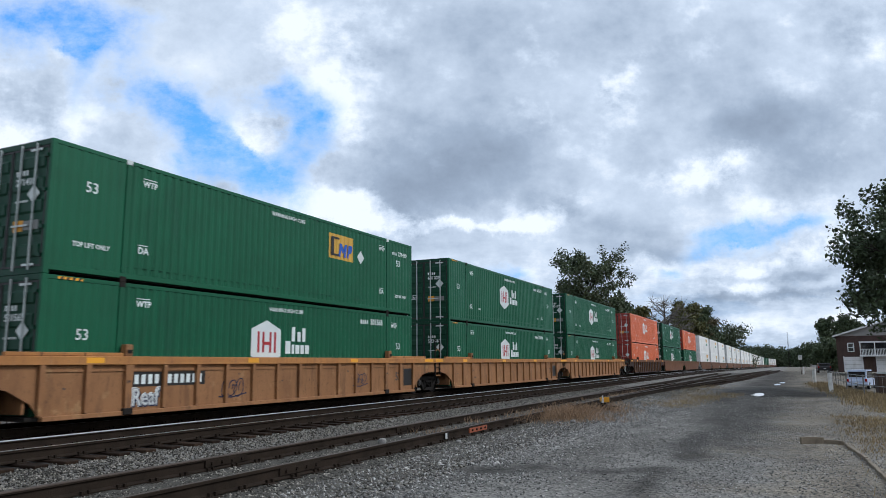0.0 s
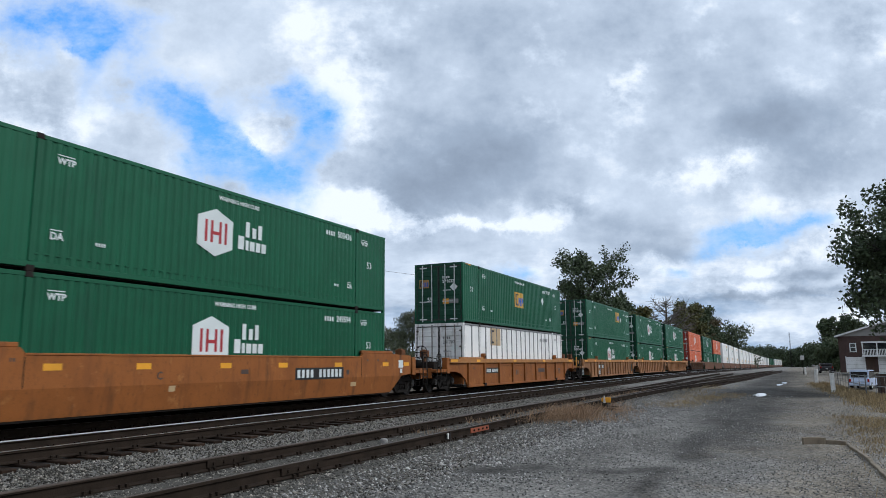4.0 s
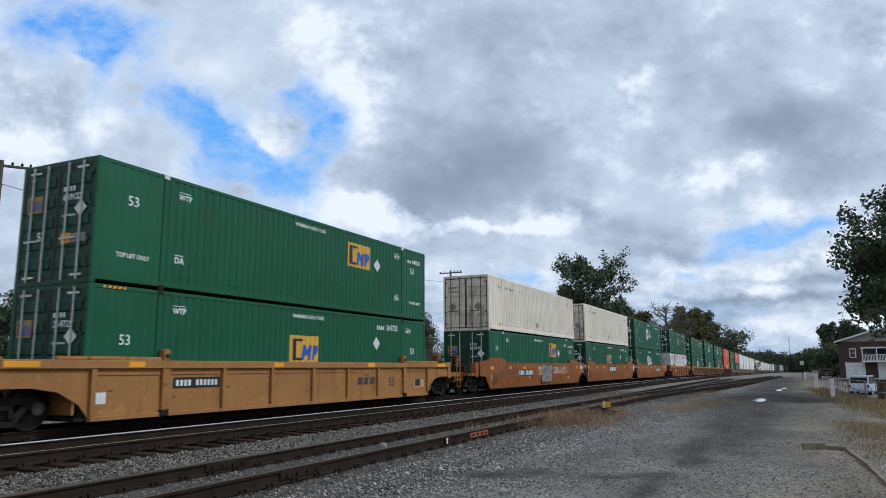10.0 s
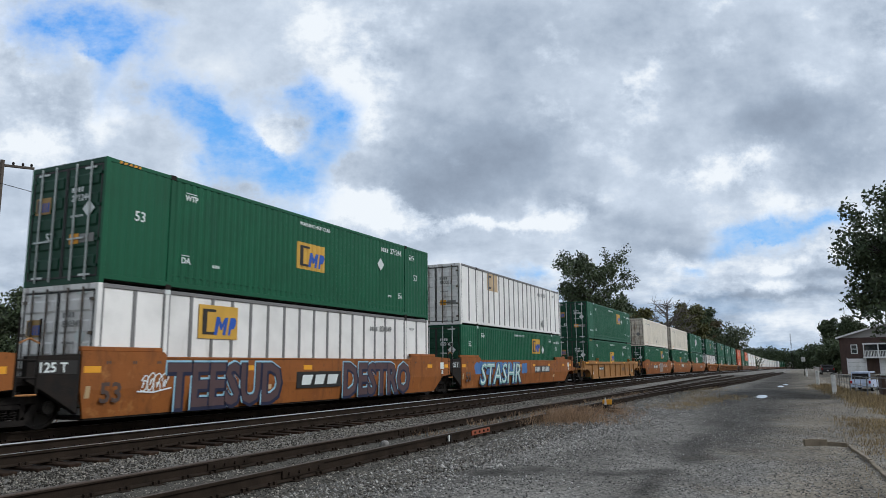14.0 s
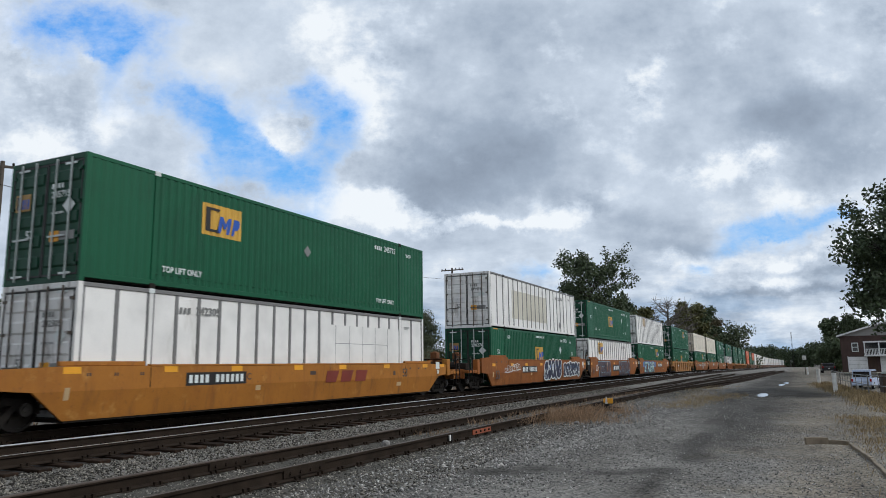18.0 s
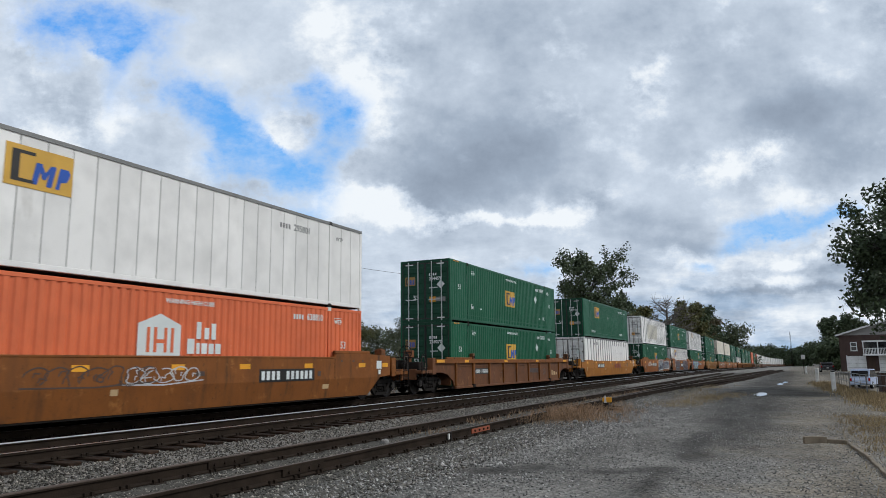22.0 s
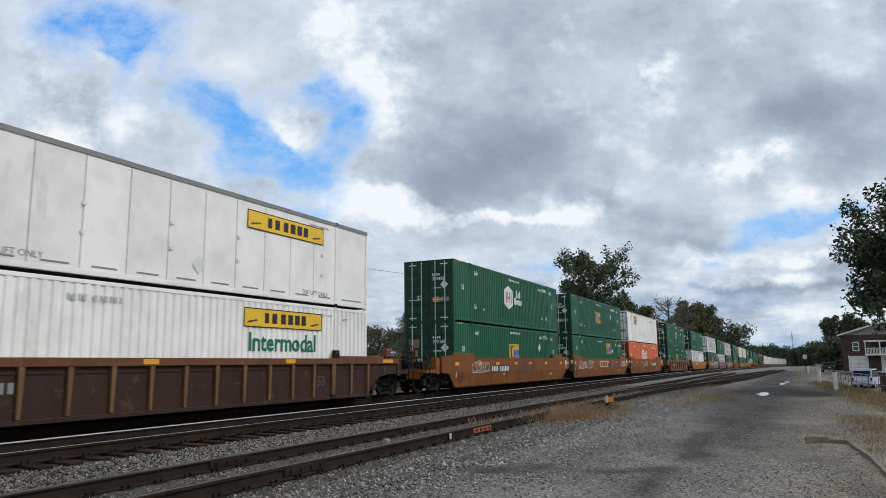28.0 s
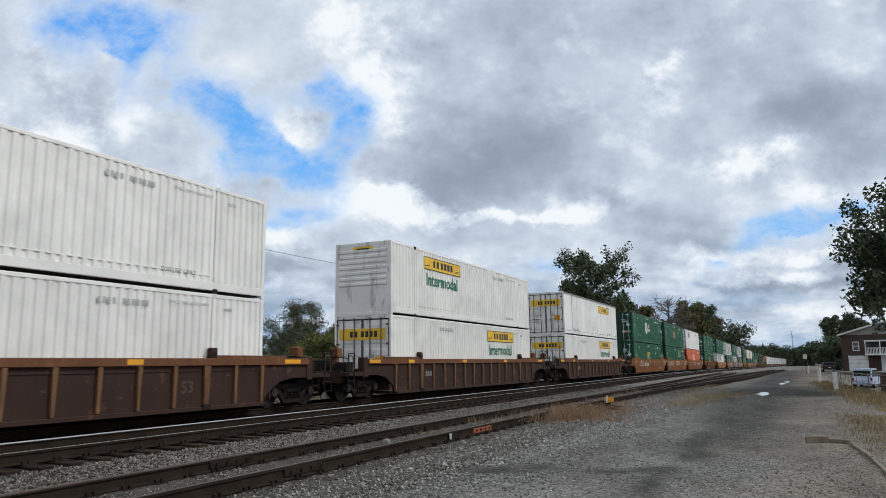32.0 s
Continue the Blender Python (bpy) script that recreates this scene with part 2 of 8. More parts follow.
def leaves(name, a, b):
    m = surface(name, a, b, rough=0.7, scale=0.6, amount=1.0, grain=4, bump=0.0)
    n, l = m.node_tree.nodes, m.node_tree.links
    geo, hs, mr = n.new("ShaderNodeNewGeometry"), n.new("ShaderNodeHueSaturation"), n.new("ShaderNodeMapRange")
    mr.inputs["To Min"].default_value, mr.inputs["To Max"].default_value = 0.55, 1.5
    bsdf = n["Principled BSDF"]
    src = bsdf.inputs["Base Color"].links[0].from_socket
    l.new(geo.outputs["Random Per Island"], mr.inputs["Value"])
    l.new(mr.outputs[0], hs.inputs["Value"])
    l.new(src, hs.inputs["Color"])
    l.new(hs.outputs[0], bsdf.inputs["Base Color"])
    return m


LEAF_DARK = leaves("dark_green_leaves", (0.050, 0.076, 0.034, 1), (0.080, 0.10, 0.046, 1))
LEAF_OLIVE = leaves("olive_autumn_leaves", (0.085, 0.095, 0.030, 1), (0.12, 0.10, 0.034, 1))
LEAF_HAZY = leaves("hazy_green_leaves", (0.062, 0.080, 0.042, 1), (0.095, 0.10, 0.050, 1))
LEAF_HILL = leaves("sunlit_green_hill_leaves", (0.088, 0.105, 0.052, 1), (0.062, 0.078, 0.044, 1))
LEAF_BROWN = leaves("brownish_autumn_leaves", (0.13, 0.085, 0.04, 1), (0.075, 0.07, 0.032, 1))
LEAF_YELLOW = leaves("yellow_green_leaves", (0.13, 0.13, 0.02, 1), (0.07, 0.09, 0.02, 1))
WEED = leaves("dry_weeds", (0.37, 0.24, 0.14, 1), (0.25, 0.155, 0.088, 1))
GRASS = leaves("dry_grass", (0.36, 0.27, 0.14, 1), (0.24, 0.17, 0.085, 1))


# ---- mesh helpers ----
def box(bm, x0, x1, y0, y1, z0, z1):
    v = [bm.verts.new(c) for c in ((x0, y0, z0), (x1, y0, z0), (x1, y1, z0), (x0, y1, z0), (x0, y0, z1), (x1, y0, z1), (x1, y1, z1), (x0, y1, z1))]
    for f in ((3, 2, 1, 0), (4, 5, 6, 7), (0, 1, 5, 4), (1, 2, 6, 5), (2, 3, 7, 6), (3, 0, 4, 7)):
        bm.faces.new([v[i] for i in f])


def boxes(*dims):
    bm = bmesh.new()
    for d in dims:
        box(bm, *d)
    return bm


def bevelled(bm, width, segments=1):
    bmesh.ops.bevel(bm, geom=bm.edges[:], offset=width, segments=segments, affect="EDGES", profile=0.6)
    return bm


def prism(bm, outline, axis, a, b):
    """An outline of (u, v) pulled from a to b along x, y or z."""
    def at(u, v, w):
        return {"x": (w, u, v), "y": (u, w, v), "z": (u, v, w)}[axis]
    lo, hi = [bm.verts.new(at(u, v, a)) for u, v in outline], [bm.verts.new(at(u, v, b)) for u, v in outline]
    bm.faces.new(lo), bm.faces.new(hi)
    for i in range(len(lo)):
        j = (i + 1) % len(lo)
        bm.faces.new((lo[i], lo[j], hi[j], hi[i]))
    bmesh.ops.recalc_face_normals(bm, faces=bm.faces[:])
    return bm


def tube(bm, points, radii, sides=6):
    """A round bar through points."""
    rings = []
    for i, p in enumerate(points):
        p = Vector(p)
        d = (Vector(points[min(i + 1, len(points) - 1)]) - Vector(points[max(i - 1, 0)])).normalized()
        a = d.cross(Vector((0, 0, 1)) if abs(d.z) < 0.9 else Vector((1, 0, 0))).normalized()
        b = d.cross(a)
        r = radii[i] if isinstance(radii, (list, tuple)) else radii
        rings.append([bm.verts.new(p + (a * math.cos(k * math.tau / sides) + b * math.sin(k * math.tau / sides)) * r) for k in range(sides)])
    for u, v in zip(rings, rings[1:]):
        for k in range(sides):
            bm.faces.new((u[k], u[(k + 1) % sides], v[(k + 1) % sides], v[k]))
    bm.faces.new(rings[0]), bm.faces.new(rings[-1])
    return bm


def tubes(*runs):
    bm = bmesh.new()
    for pts, r in runs:
        tube(bm, pts, r)
    return bm


def disc(bm, x0, x1, cy, cz, r, sides=20):
    return prism(bm, [(cy + r * math.cos(k * math.tau / sides), cz + r * math.sin(k * math.tau / sides)) for k in range(sides)], "x", x0, x1)


def data(name, bm, material):
    me = bpy.data.meshes.new(name)
    bm.to_mesh(me)
    bm.free()
    me.materials.append(material)
    return me


def part(name, bm, material, parent, label=""):
    """One mesh object under a thing or a part; bm may be a ready mesh."""
    me = bm if isinstance(bm, bpy.types.Mesh) else data(name, bm, material)
    ob = new(name, me)
    ob.parent = parent
    return tagged(ob, label)


def thing(name, bm, material, label, category, group="", kind=""):
    return tagged(new(name, data(name, bm, material)), label, category, group, kind)


def empty(name, label, category, group=""):
    return tagged(new(name), label, category, group)


def raw(name, verts, faces, material):
    me = bpy.data.meshes.new(name)
    me.from_pydata(verts, [], faces)
    me.materials.append(material)
    return me


def raw_array(name, v, f, material):
    """A mesh from arrays: v of points, f of faces with equal corners."""
    me = bpy.data.meshes.new(name)
    n, k = f.shape
    me.vertices.add(len(v))
    me.vertices.foreach_set("co", np.ascontiguousarray(v, dtype=np.float32).ravel())
    me.loops.add(n * k)
    me.loops.foreach_set("vertex_index", np.ascontiguousarray(f, dtype=np.int32).ravel())
    me.polygons.add(n)
    me.polygons.foreach_set("loop_start", np.arange(0, n * k, k, dtype=np.int32))
    me.update(calc_edges=True)
    me.materials.append(material)
    return me


WORDS = {}


def words(text, size, material, bold=0.0, narrow=1.0, slant=0.0):
    """Mesh of a word in the built-in font, origin at its lower left."""
    key = (text, size, material.name, bold, narrow, slant)
    if key not in WORDS:
        cu = bpy.data.curves.new("word", "FONT")
        cu.body, cu.size, cu.extrude, cu.offset, cu.resolution_u, cu.shear = text, size, 0.002, bold, 2, slant
        ob = new("word", cu)
        me = bpy.data.meshes.new_from_object(ob.evaluated_get(bpy.context.evaluated_depsgraph_get()))
        bpy.data.objects.remove(ob)
        me.transform(Matrix.Diagonal((narrow, 1, 1, 1)))
        me.materials.clear()
        me.materials.append(material)
        WORDS[key] = me
    return WORDS[key]


SIDE_TURN = Matrix(((0, 0, 1), (1, 0, 0), (0, 1, 0))).to_4x4()
END_TURN = Matrix(((1, 0, 0), (0, 0, -1), (0, 1, 0))).to_4x4()


def sign_side(me, parent, x, y, z, name="lettering", label=""):
    ob = part(name, me, None, parent, label)
    ob.matrix_basis = Matrix.Translation((x, y, z)) @ SIDE_TURN
    return ob


def sign_end(me, parent, x, y, z, name="lettering", label=""):
    ob = part(name, me, None, parent, label)
    ob.matrix_basis = Matrix.Translation((x, y, z)) @ END_TURN
    return ob


def bars(n, size, material, pattern=""):
    """Unreadable or private writing: one bar per character; blanks where the pattern has them."""
    key = ("bars", n, size, material.name, pattern)
    if key not in WORDS:
        bm = bmesh.new()
        for i in range(n):
            if i < len(pattern) and pattern[i] == " ":
                continue
            x = i * size * 0.66
            box(bm, x, x + size * 0.40, 0, size * 0.72, 0, 0.003)
        WORDS[key] = data("bars", bm, material)
    return WORDS[key]

# ---- sky ----
def sky_material():
    m = bpy.data.materials.new("cloudy_sky")
    m.use_nodes = True
    n, l = m.node_tree.nodes, m.node_tree.links
    n.clear()

    def math_node(op, a, b=None, c=None, clamp=False):
        k = n.new("ShaderNodeMath")
        k.operation, k.use_clamp = op, clamp
        for i, v in enumerate((a, b, c)):
            if v is None:
                continue
            if isinstance(v, (int, float)):
                k.inputs[i].default_value = v
            else:
                l.new(v, k.inputs[i])
        return k.outputs[0]

    co, sep = n.new("ShaderNodeTexCoord"), n.new("ShaderNodeSeparateXYZ")
    l.new(co.outputs["Object"], sep.inputs[0])
    depth = math_node("MAXIMUM", sep.outputs[1], 300.0)
    u, v = math_node("DIVIDE", sep.outputs[0], depth), math_node("DIVIDE", sep.outputs[2], depth)
    flat = n.new("ShaderNodeCombineXYZ")
    l.new(u, flat.inputs[0]), l.new(v, flat.inputs[1])

    def fbm(scale, detail, rough, stretch=(1, 1, 1), off=(0, 0, 0), colour=False):
        mp, t = n.new("ShaderNodeMapping"), n.new("ShaderNodeTexNoise")
        mp.inputs["Scale"].default_value, mp.inputs["Location"].default_value = stretch, off
        l.new(flat.outputs[0], mp.inputs["Vector"])
        l.new(mp.outputs[0], t.inputs["Vector"])
        t.inputs["Scale"].default_value, t.inputs["Detail"].default_value, t.inputs["Roughness"].default_value = scale, detail, rough
        return t.outputs["Color" if colour else "Fac"]

    warp, w2, add = n.new("ShaderNodeVectorMath"), n.new("ShaderNodeVectorMath"), n.new("ShaderNodeVectorMath")
    warp.operation, w2.operation, add.operation = "SUBTRACT", "SCALE", "ADD"
    l.new(fbm(7.0, 8, 0.62, colour=True), warp.inputs[0])
    warp.inputs[1].default_value = (0.5, 0.5, 0.5)
    l.new(warp.outputs[0], w2.inputs[0])
    w2.inputs["Scale"].default_value = 0.11
    l.new(flat.outputs[0], add.inputs[0]), l.new(w2.outputs[0], add.inputs[1])

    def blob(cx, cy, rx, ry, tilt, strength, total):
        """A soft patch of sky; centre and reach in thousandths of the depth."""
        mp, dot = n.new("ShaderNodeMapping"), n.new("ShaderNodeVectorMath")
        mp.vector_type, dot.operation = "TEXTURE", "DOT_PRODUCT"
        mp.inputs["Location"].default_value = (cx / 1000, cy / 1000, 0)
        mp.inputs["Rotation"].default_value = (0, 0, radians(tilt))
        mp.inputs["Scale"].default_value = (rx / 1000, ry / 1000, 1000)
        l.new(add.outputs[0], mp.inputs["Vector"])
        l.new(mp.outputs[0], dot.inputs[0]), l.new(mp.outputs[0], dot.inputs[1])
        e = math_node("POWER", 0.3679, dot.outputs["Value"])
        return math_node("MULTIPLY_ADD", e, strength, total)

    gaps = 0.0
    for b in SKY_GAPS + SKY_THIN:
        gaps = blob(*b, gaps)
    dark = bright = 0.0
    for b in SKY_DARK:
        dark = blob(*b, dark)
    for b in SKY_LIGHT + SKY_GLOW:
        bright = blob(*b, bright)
    fine, coarse = fbm(9.0, 10, 0.62, (1, 1.25, 1)), fbm(3.4, 6, 0.5, (1, 1.5, 1), (3, 1, 0))
    lee = fbm(9.0, 10, 0.62, (1, 1.25, 1), (0.05, 0.08, 0))
    relief = math_node("SUBTRACT", fine, lee)
    grainy = math_node("SUBTRACT", fine, 0.5)
    low = math_node("SUBTRACT", 1.0, math_node("MULTIPLY", math_node("ADD", v, 0.14), 5.0, clamp=True), clamp=True)
    rows = math_node("SUBTRACT", fbm(5.0, 8, 0.62, (1, 3.6, 1), (1, 5, 2)), 0.5)
    rows = math_node("MULTIPLY_ADD", rows, 6.0, 0.5, clamp=True)
    thin = math_node("MULTIPLY", math_node("SUBTRACT", 1.0, rows), low)
    near_gap = math_node("MULTIPLY", gaps, 2.4, clamp=True)
    veil = math_node("MULTIPLY_ADD", math_node("MULTIPLY", grainy, near_gap), 3.6, gaps)
    veil = math_node("MULTIPLY_ADD", thin, 0.42, veil)
    hole = math_node("MULTIPLY", math_node("SUBTRACT", veil, 0.12), 0.95, clamp=True)
    wisps = math_node("MULTIPLY_ADD", math_node("SUBTRACT", fbm(14.0, 9, 0.68, (1, 1.6, 1), (7, 2, 1)), 0.62), 1.6, 1.0, clamp=True)
    hole = math_node("MULTIPLY", hole, wisps)
    rim = math_node("MULTIPLY", math_node("ADD", veil, 0.05), 2.0, clamp=True)
    puff = math_node("SUBTRACT", math_node("MULTIPLY_ADD", grainy, 1.9, bright), 0.14)
    puff = math_node("MULTIPLY", puff, 3.2, clamp=True)
    shade = math_node("MULTIPLY_ADD", math_node("SUBTRACT", coarse, 0.5), 0.17, dark)
    shade = math_node("MULTIPLY_ADD", grainy, 0.09, shade)
    shade = math_node("MULTIPLY_ADD", bright, 0.36, shade)
    lit = math_node("MULTIPLY_ADD", bright, 3.0, 0.55)
    shade = math_node("MULTIPLY_ADD", math_node("MULTIPLY", relief, lit), 0.85, shade)
    shade = math_node("MULTIPLY_ADD", puff, 0.17, shade)
    shade = math_node("MULTIPLY_ADD", rim, 0.14, shade)
    shade = math_node("MULTIPLY_ADD", math_node("MULTIPLY", math_node("SUBTRACT", rows, 0.5), low), 0.42, shade)
    heaps = math_node("MULTIPLY_ADD", math_node("SUBTRACT", fbm(13.0, 7, 0.6, (1, 2.8, 1), (4, 9, 2)), 0.5), 5.0, 0.5, clamp=True)
    shade = math_node("MULTIPLY_ADD", math_node("MULTIPLY", math_node("SUBTRACT", heaps, 0.5), low), 0.26, shade)
    shade = math_node("MULTIPLY_ADD", low, -0.07, math_node("ADD", shade, 0.63))
    cloud, blue, mix = n.new("ShaderNodeValToRGB"), n.new("ShaderNodeValToRGB"), n.new("ShaderNodeMixRGB")
    l.new(shade, cloud.inputs["Fac"])
    els = cloud.color_ramp.elements
    els[0].position, els[0].color = 0.0, rgb(123, 133, 149)
    els[1].position, els[1].color = 1.0, rgb(250, 251, 252)
    mid = els.new(0.42)
    mid.color = rgb(168, 179, 194)
    hi = els.new(0.72)
    hi.color = rgb(213, 221, 232)
    l.new(math_node("MULTIPLY_ADD", v, 1.5, 0.3), blue.inputs["Fac"])
    blue.color_ramp.elements[0].color, blue.color_ramp.elements[1].color = rgb(150, 206, 252), rgb(62, 150, 240)
    l.new(hole, mix.inputs[0]), l.new(cloud.outputs[0], mix.inputs[1]), l.new(blue.outputs[0], mix.inputs[2])
    em, out = n.new("ShaderNodeEmission"), n.new("ShaderNodeOutputMaterial")
    l.new(mix.outputs[0], em.inputs["Color"]), l.new(em.outputs[0], out.inputs["Surface"])
    em.inputs["Strength"].default_value = 1.0
    return m


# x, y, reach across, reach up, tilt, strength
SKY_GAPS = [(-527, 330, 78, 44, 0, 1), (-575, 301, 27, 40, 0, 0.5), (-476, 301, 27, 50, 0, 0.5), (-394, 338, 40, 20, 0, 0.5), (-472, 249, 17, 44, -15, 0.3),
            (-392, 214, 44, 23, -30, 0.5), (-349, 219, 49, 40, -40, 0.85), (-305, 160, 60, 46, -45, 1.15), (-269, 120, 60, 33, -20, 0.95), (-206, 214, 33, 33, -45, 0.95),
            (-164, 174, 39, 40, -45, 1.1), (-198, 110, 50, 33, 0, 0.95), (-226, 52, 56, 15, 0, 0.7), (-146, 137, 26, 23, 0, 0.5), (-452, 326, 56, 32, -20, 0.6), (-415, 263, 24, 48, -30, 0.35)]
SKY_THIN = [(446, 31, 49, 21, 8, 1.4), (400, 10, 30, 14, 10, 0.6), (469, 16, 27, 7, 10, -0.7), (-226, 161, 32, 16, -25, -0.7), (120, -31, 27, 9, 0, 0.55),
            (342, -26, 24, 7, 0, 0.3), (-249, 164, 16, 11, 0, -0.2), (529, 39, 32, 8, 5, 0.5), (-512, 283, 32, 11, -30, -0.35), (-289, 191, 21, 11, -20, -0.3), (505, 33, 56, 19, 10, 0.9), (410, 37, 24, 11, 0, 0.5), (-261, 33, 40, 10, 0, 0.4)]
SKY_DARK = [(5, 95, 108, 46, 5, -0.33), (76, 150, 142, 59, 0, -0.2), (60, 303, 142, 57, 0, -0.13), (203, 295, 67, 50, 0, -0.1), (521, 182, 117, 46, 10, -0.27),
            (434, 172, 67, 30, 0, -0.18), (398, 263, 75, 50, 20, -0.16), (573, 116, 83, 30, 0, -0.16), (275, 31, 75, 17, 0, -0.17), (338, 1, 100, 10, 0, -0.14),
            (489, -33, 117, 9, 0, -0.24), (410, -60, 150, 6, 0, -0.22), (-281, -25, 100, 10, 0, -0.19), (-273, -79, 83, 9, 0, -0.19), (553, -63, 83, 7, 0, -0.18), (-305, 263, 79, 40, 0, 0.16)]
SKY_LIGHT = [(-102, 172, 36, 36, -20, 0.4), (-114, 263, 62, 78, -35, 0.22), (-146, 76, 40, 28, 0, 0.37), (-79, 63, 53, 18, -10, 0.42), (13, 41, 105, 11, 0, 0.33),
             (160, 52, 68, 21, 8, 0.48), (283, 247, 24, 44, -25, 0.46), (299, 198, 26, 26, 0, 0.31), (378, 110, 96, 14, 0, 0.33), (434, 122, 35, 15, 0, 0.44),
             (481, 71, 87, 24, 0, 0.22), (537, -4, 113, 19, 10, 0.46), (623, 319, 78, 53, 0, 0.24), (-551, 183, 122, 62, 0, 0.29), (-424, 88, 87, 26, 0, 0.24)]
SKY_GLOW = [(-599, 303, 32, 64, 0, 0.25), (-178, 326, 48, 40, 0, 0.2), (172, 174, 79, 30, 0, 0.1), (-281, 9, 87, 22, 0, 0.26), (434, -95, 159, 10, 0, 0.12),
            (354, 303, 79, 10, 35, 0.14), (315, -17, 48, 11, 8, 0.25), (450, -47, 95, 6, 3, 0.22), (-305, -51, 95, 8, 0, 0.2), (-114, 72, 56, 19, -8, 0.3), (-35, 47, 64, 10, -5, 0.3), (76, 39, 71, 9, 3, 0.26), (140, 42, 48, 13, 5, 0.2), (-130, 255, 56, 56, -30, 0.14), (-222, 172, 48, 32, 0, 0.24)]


def sky_backdrop():
    verts, faces = [], []
    R, na, ne = 3000.0, 96, 48
    for j in range(ne + 1):
        el = radians(-30 + 118 * j / ne)
        for i in range(na + 1):
            az = radians(-100 + 172 * i / na)
            verts.append((R * math.sin(az) * math.cos(el), R * math.cos(az) * math.cos(el), R * math.sin(el)))
    for j in range(ne):
        for i in range(na):
            a = j * (na + 1) + i
            faces.append((a, a + na + 1, a + na + 2, a + 1))
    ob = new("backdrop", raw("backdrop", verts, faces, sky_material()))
    return tagged(ob, "bright broken cloud cover with patches of blue sky", "sky", kind="structure")


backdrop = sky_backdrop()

# ---- ground ----
TRAIN_X, MAIN_X, SIDING_X = -14.98, -11.31, -7.05
CURVE_FROM, CURVE_R = 450.0, 3800.0


def bend(y):
    """How far the line has swung to the right at y."""
    return 0.0 if y < CURVE_FROM else (y - CURVE_FROM) ** 2 / (2 * CURVE_R)


def fall(y):
    """The whole valley floor sinks gently along the line."""
    return 0.0 if y < 60 else -0.006 * (y - 60) * (1 - math.exp(-(y - 60) / 80))


def ground_z(x, y):
    return ground_shape(x, y) + fall(min(y, 1500))


def ground_shape(x, y):
    x = x - bend(y)
    if y > 700:
        x = x * 700 / y
    if x < -17.2:
        z = -0.30 - min(0.6, (-17.2 - x) * 0.25)
    elif x < -9.3:
        z = -0.25
    elif x < -8.5:
        z = -0.25 - 0.06 * (x + 9.3) / 0.8
    elif x < -5.7:
        z = -0.31
    else:
        z = -0.31 - 0.09 * min(1, (x + 5.7) / 1.2)
    if x > 2.5:
        z -= min(1.05, (x - 2.5) * 0.4) * min(1, max(0, (y - 35) / 25)) * min(1, max(0, (98 - y) / 12))
    return z + 0.015 * noise.noise((x * 0.8, y * 0.8, 0)) * (x > -8.5) + 0.02 * noise.noise((x * 0.25, y * 0.25, 3)) * (x > -5)


# damp hollows, dark lane and painted tree shade: x, y, reach across, reach along
# Seventh to ninth: the right-hand tree's shadow, painted across the lane.
DAMP_AND_SHADE = [(-4.3, 10.5, 0.55, 0.4), (-3.7, 11.1, 0.5, 0.45), (-2.5, 11.1, 0.5, 0.36), (-2.0, 11.6, 0.4, 0.4), (-1.6, 13.4, 0.32, 0.8), (-1.8, 10.2, 0.2, 1.2), (-1.9, 41.5, 1.1, 2.2), (-0.2, 40.0, 1.4, 2.2),
        (1.0, 38.5, 1.0, 2.0), (-1.9, 15.6, 0.35, 2.0), (-1.2, 20.0, 0.8, 4.5), (-1.6, 27.0, 1.5, 6.0), (-2.0, 35.0, 1.8, 6.0), (-1.0, 42.0, 2.0, 6.0), (-1.3, 58.0, 1.9, 12.0), (-1.2, 85.0, 2.0, 20.0),
        (-0.8, 125.0, 2.4, 30.0)]


# Covers the near damp hollows and the painted tree shadow.
def damp_or_shaded(x, y):
    return any(((x - cx) / rx) ** 2 + ((y - cy) / ry) ** 2 < 0.8 for cx, cy, rx, ry in DAMP_AND_SHADE[:9])


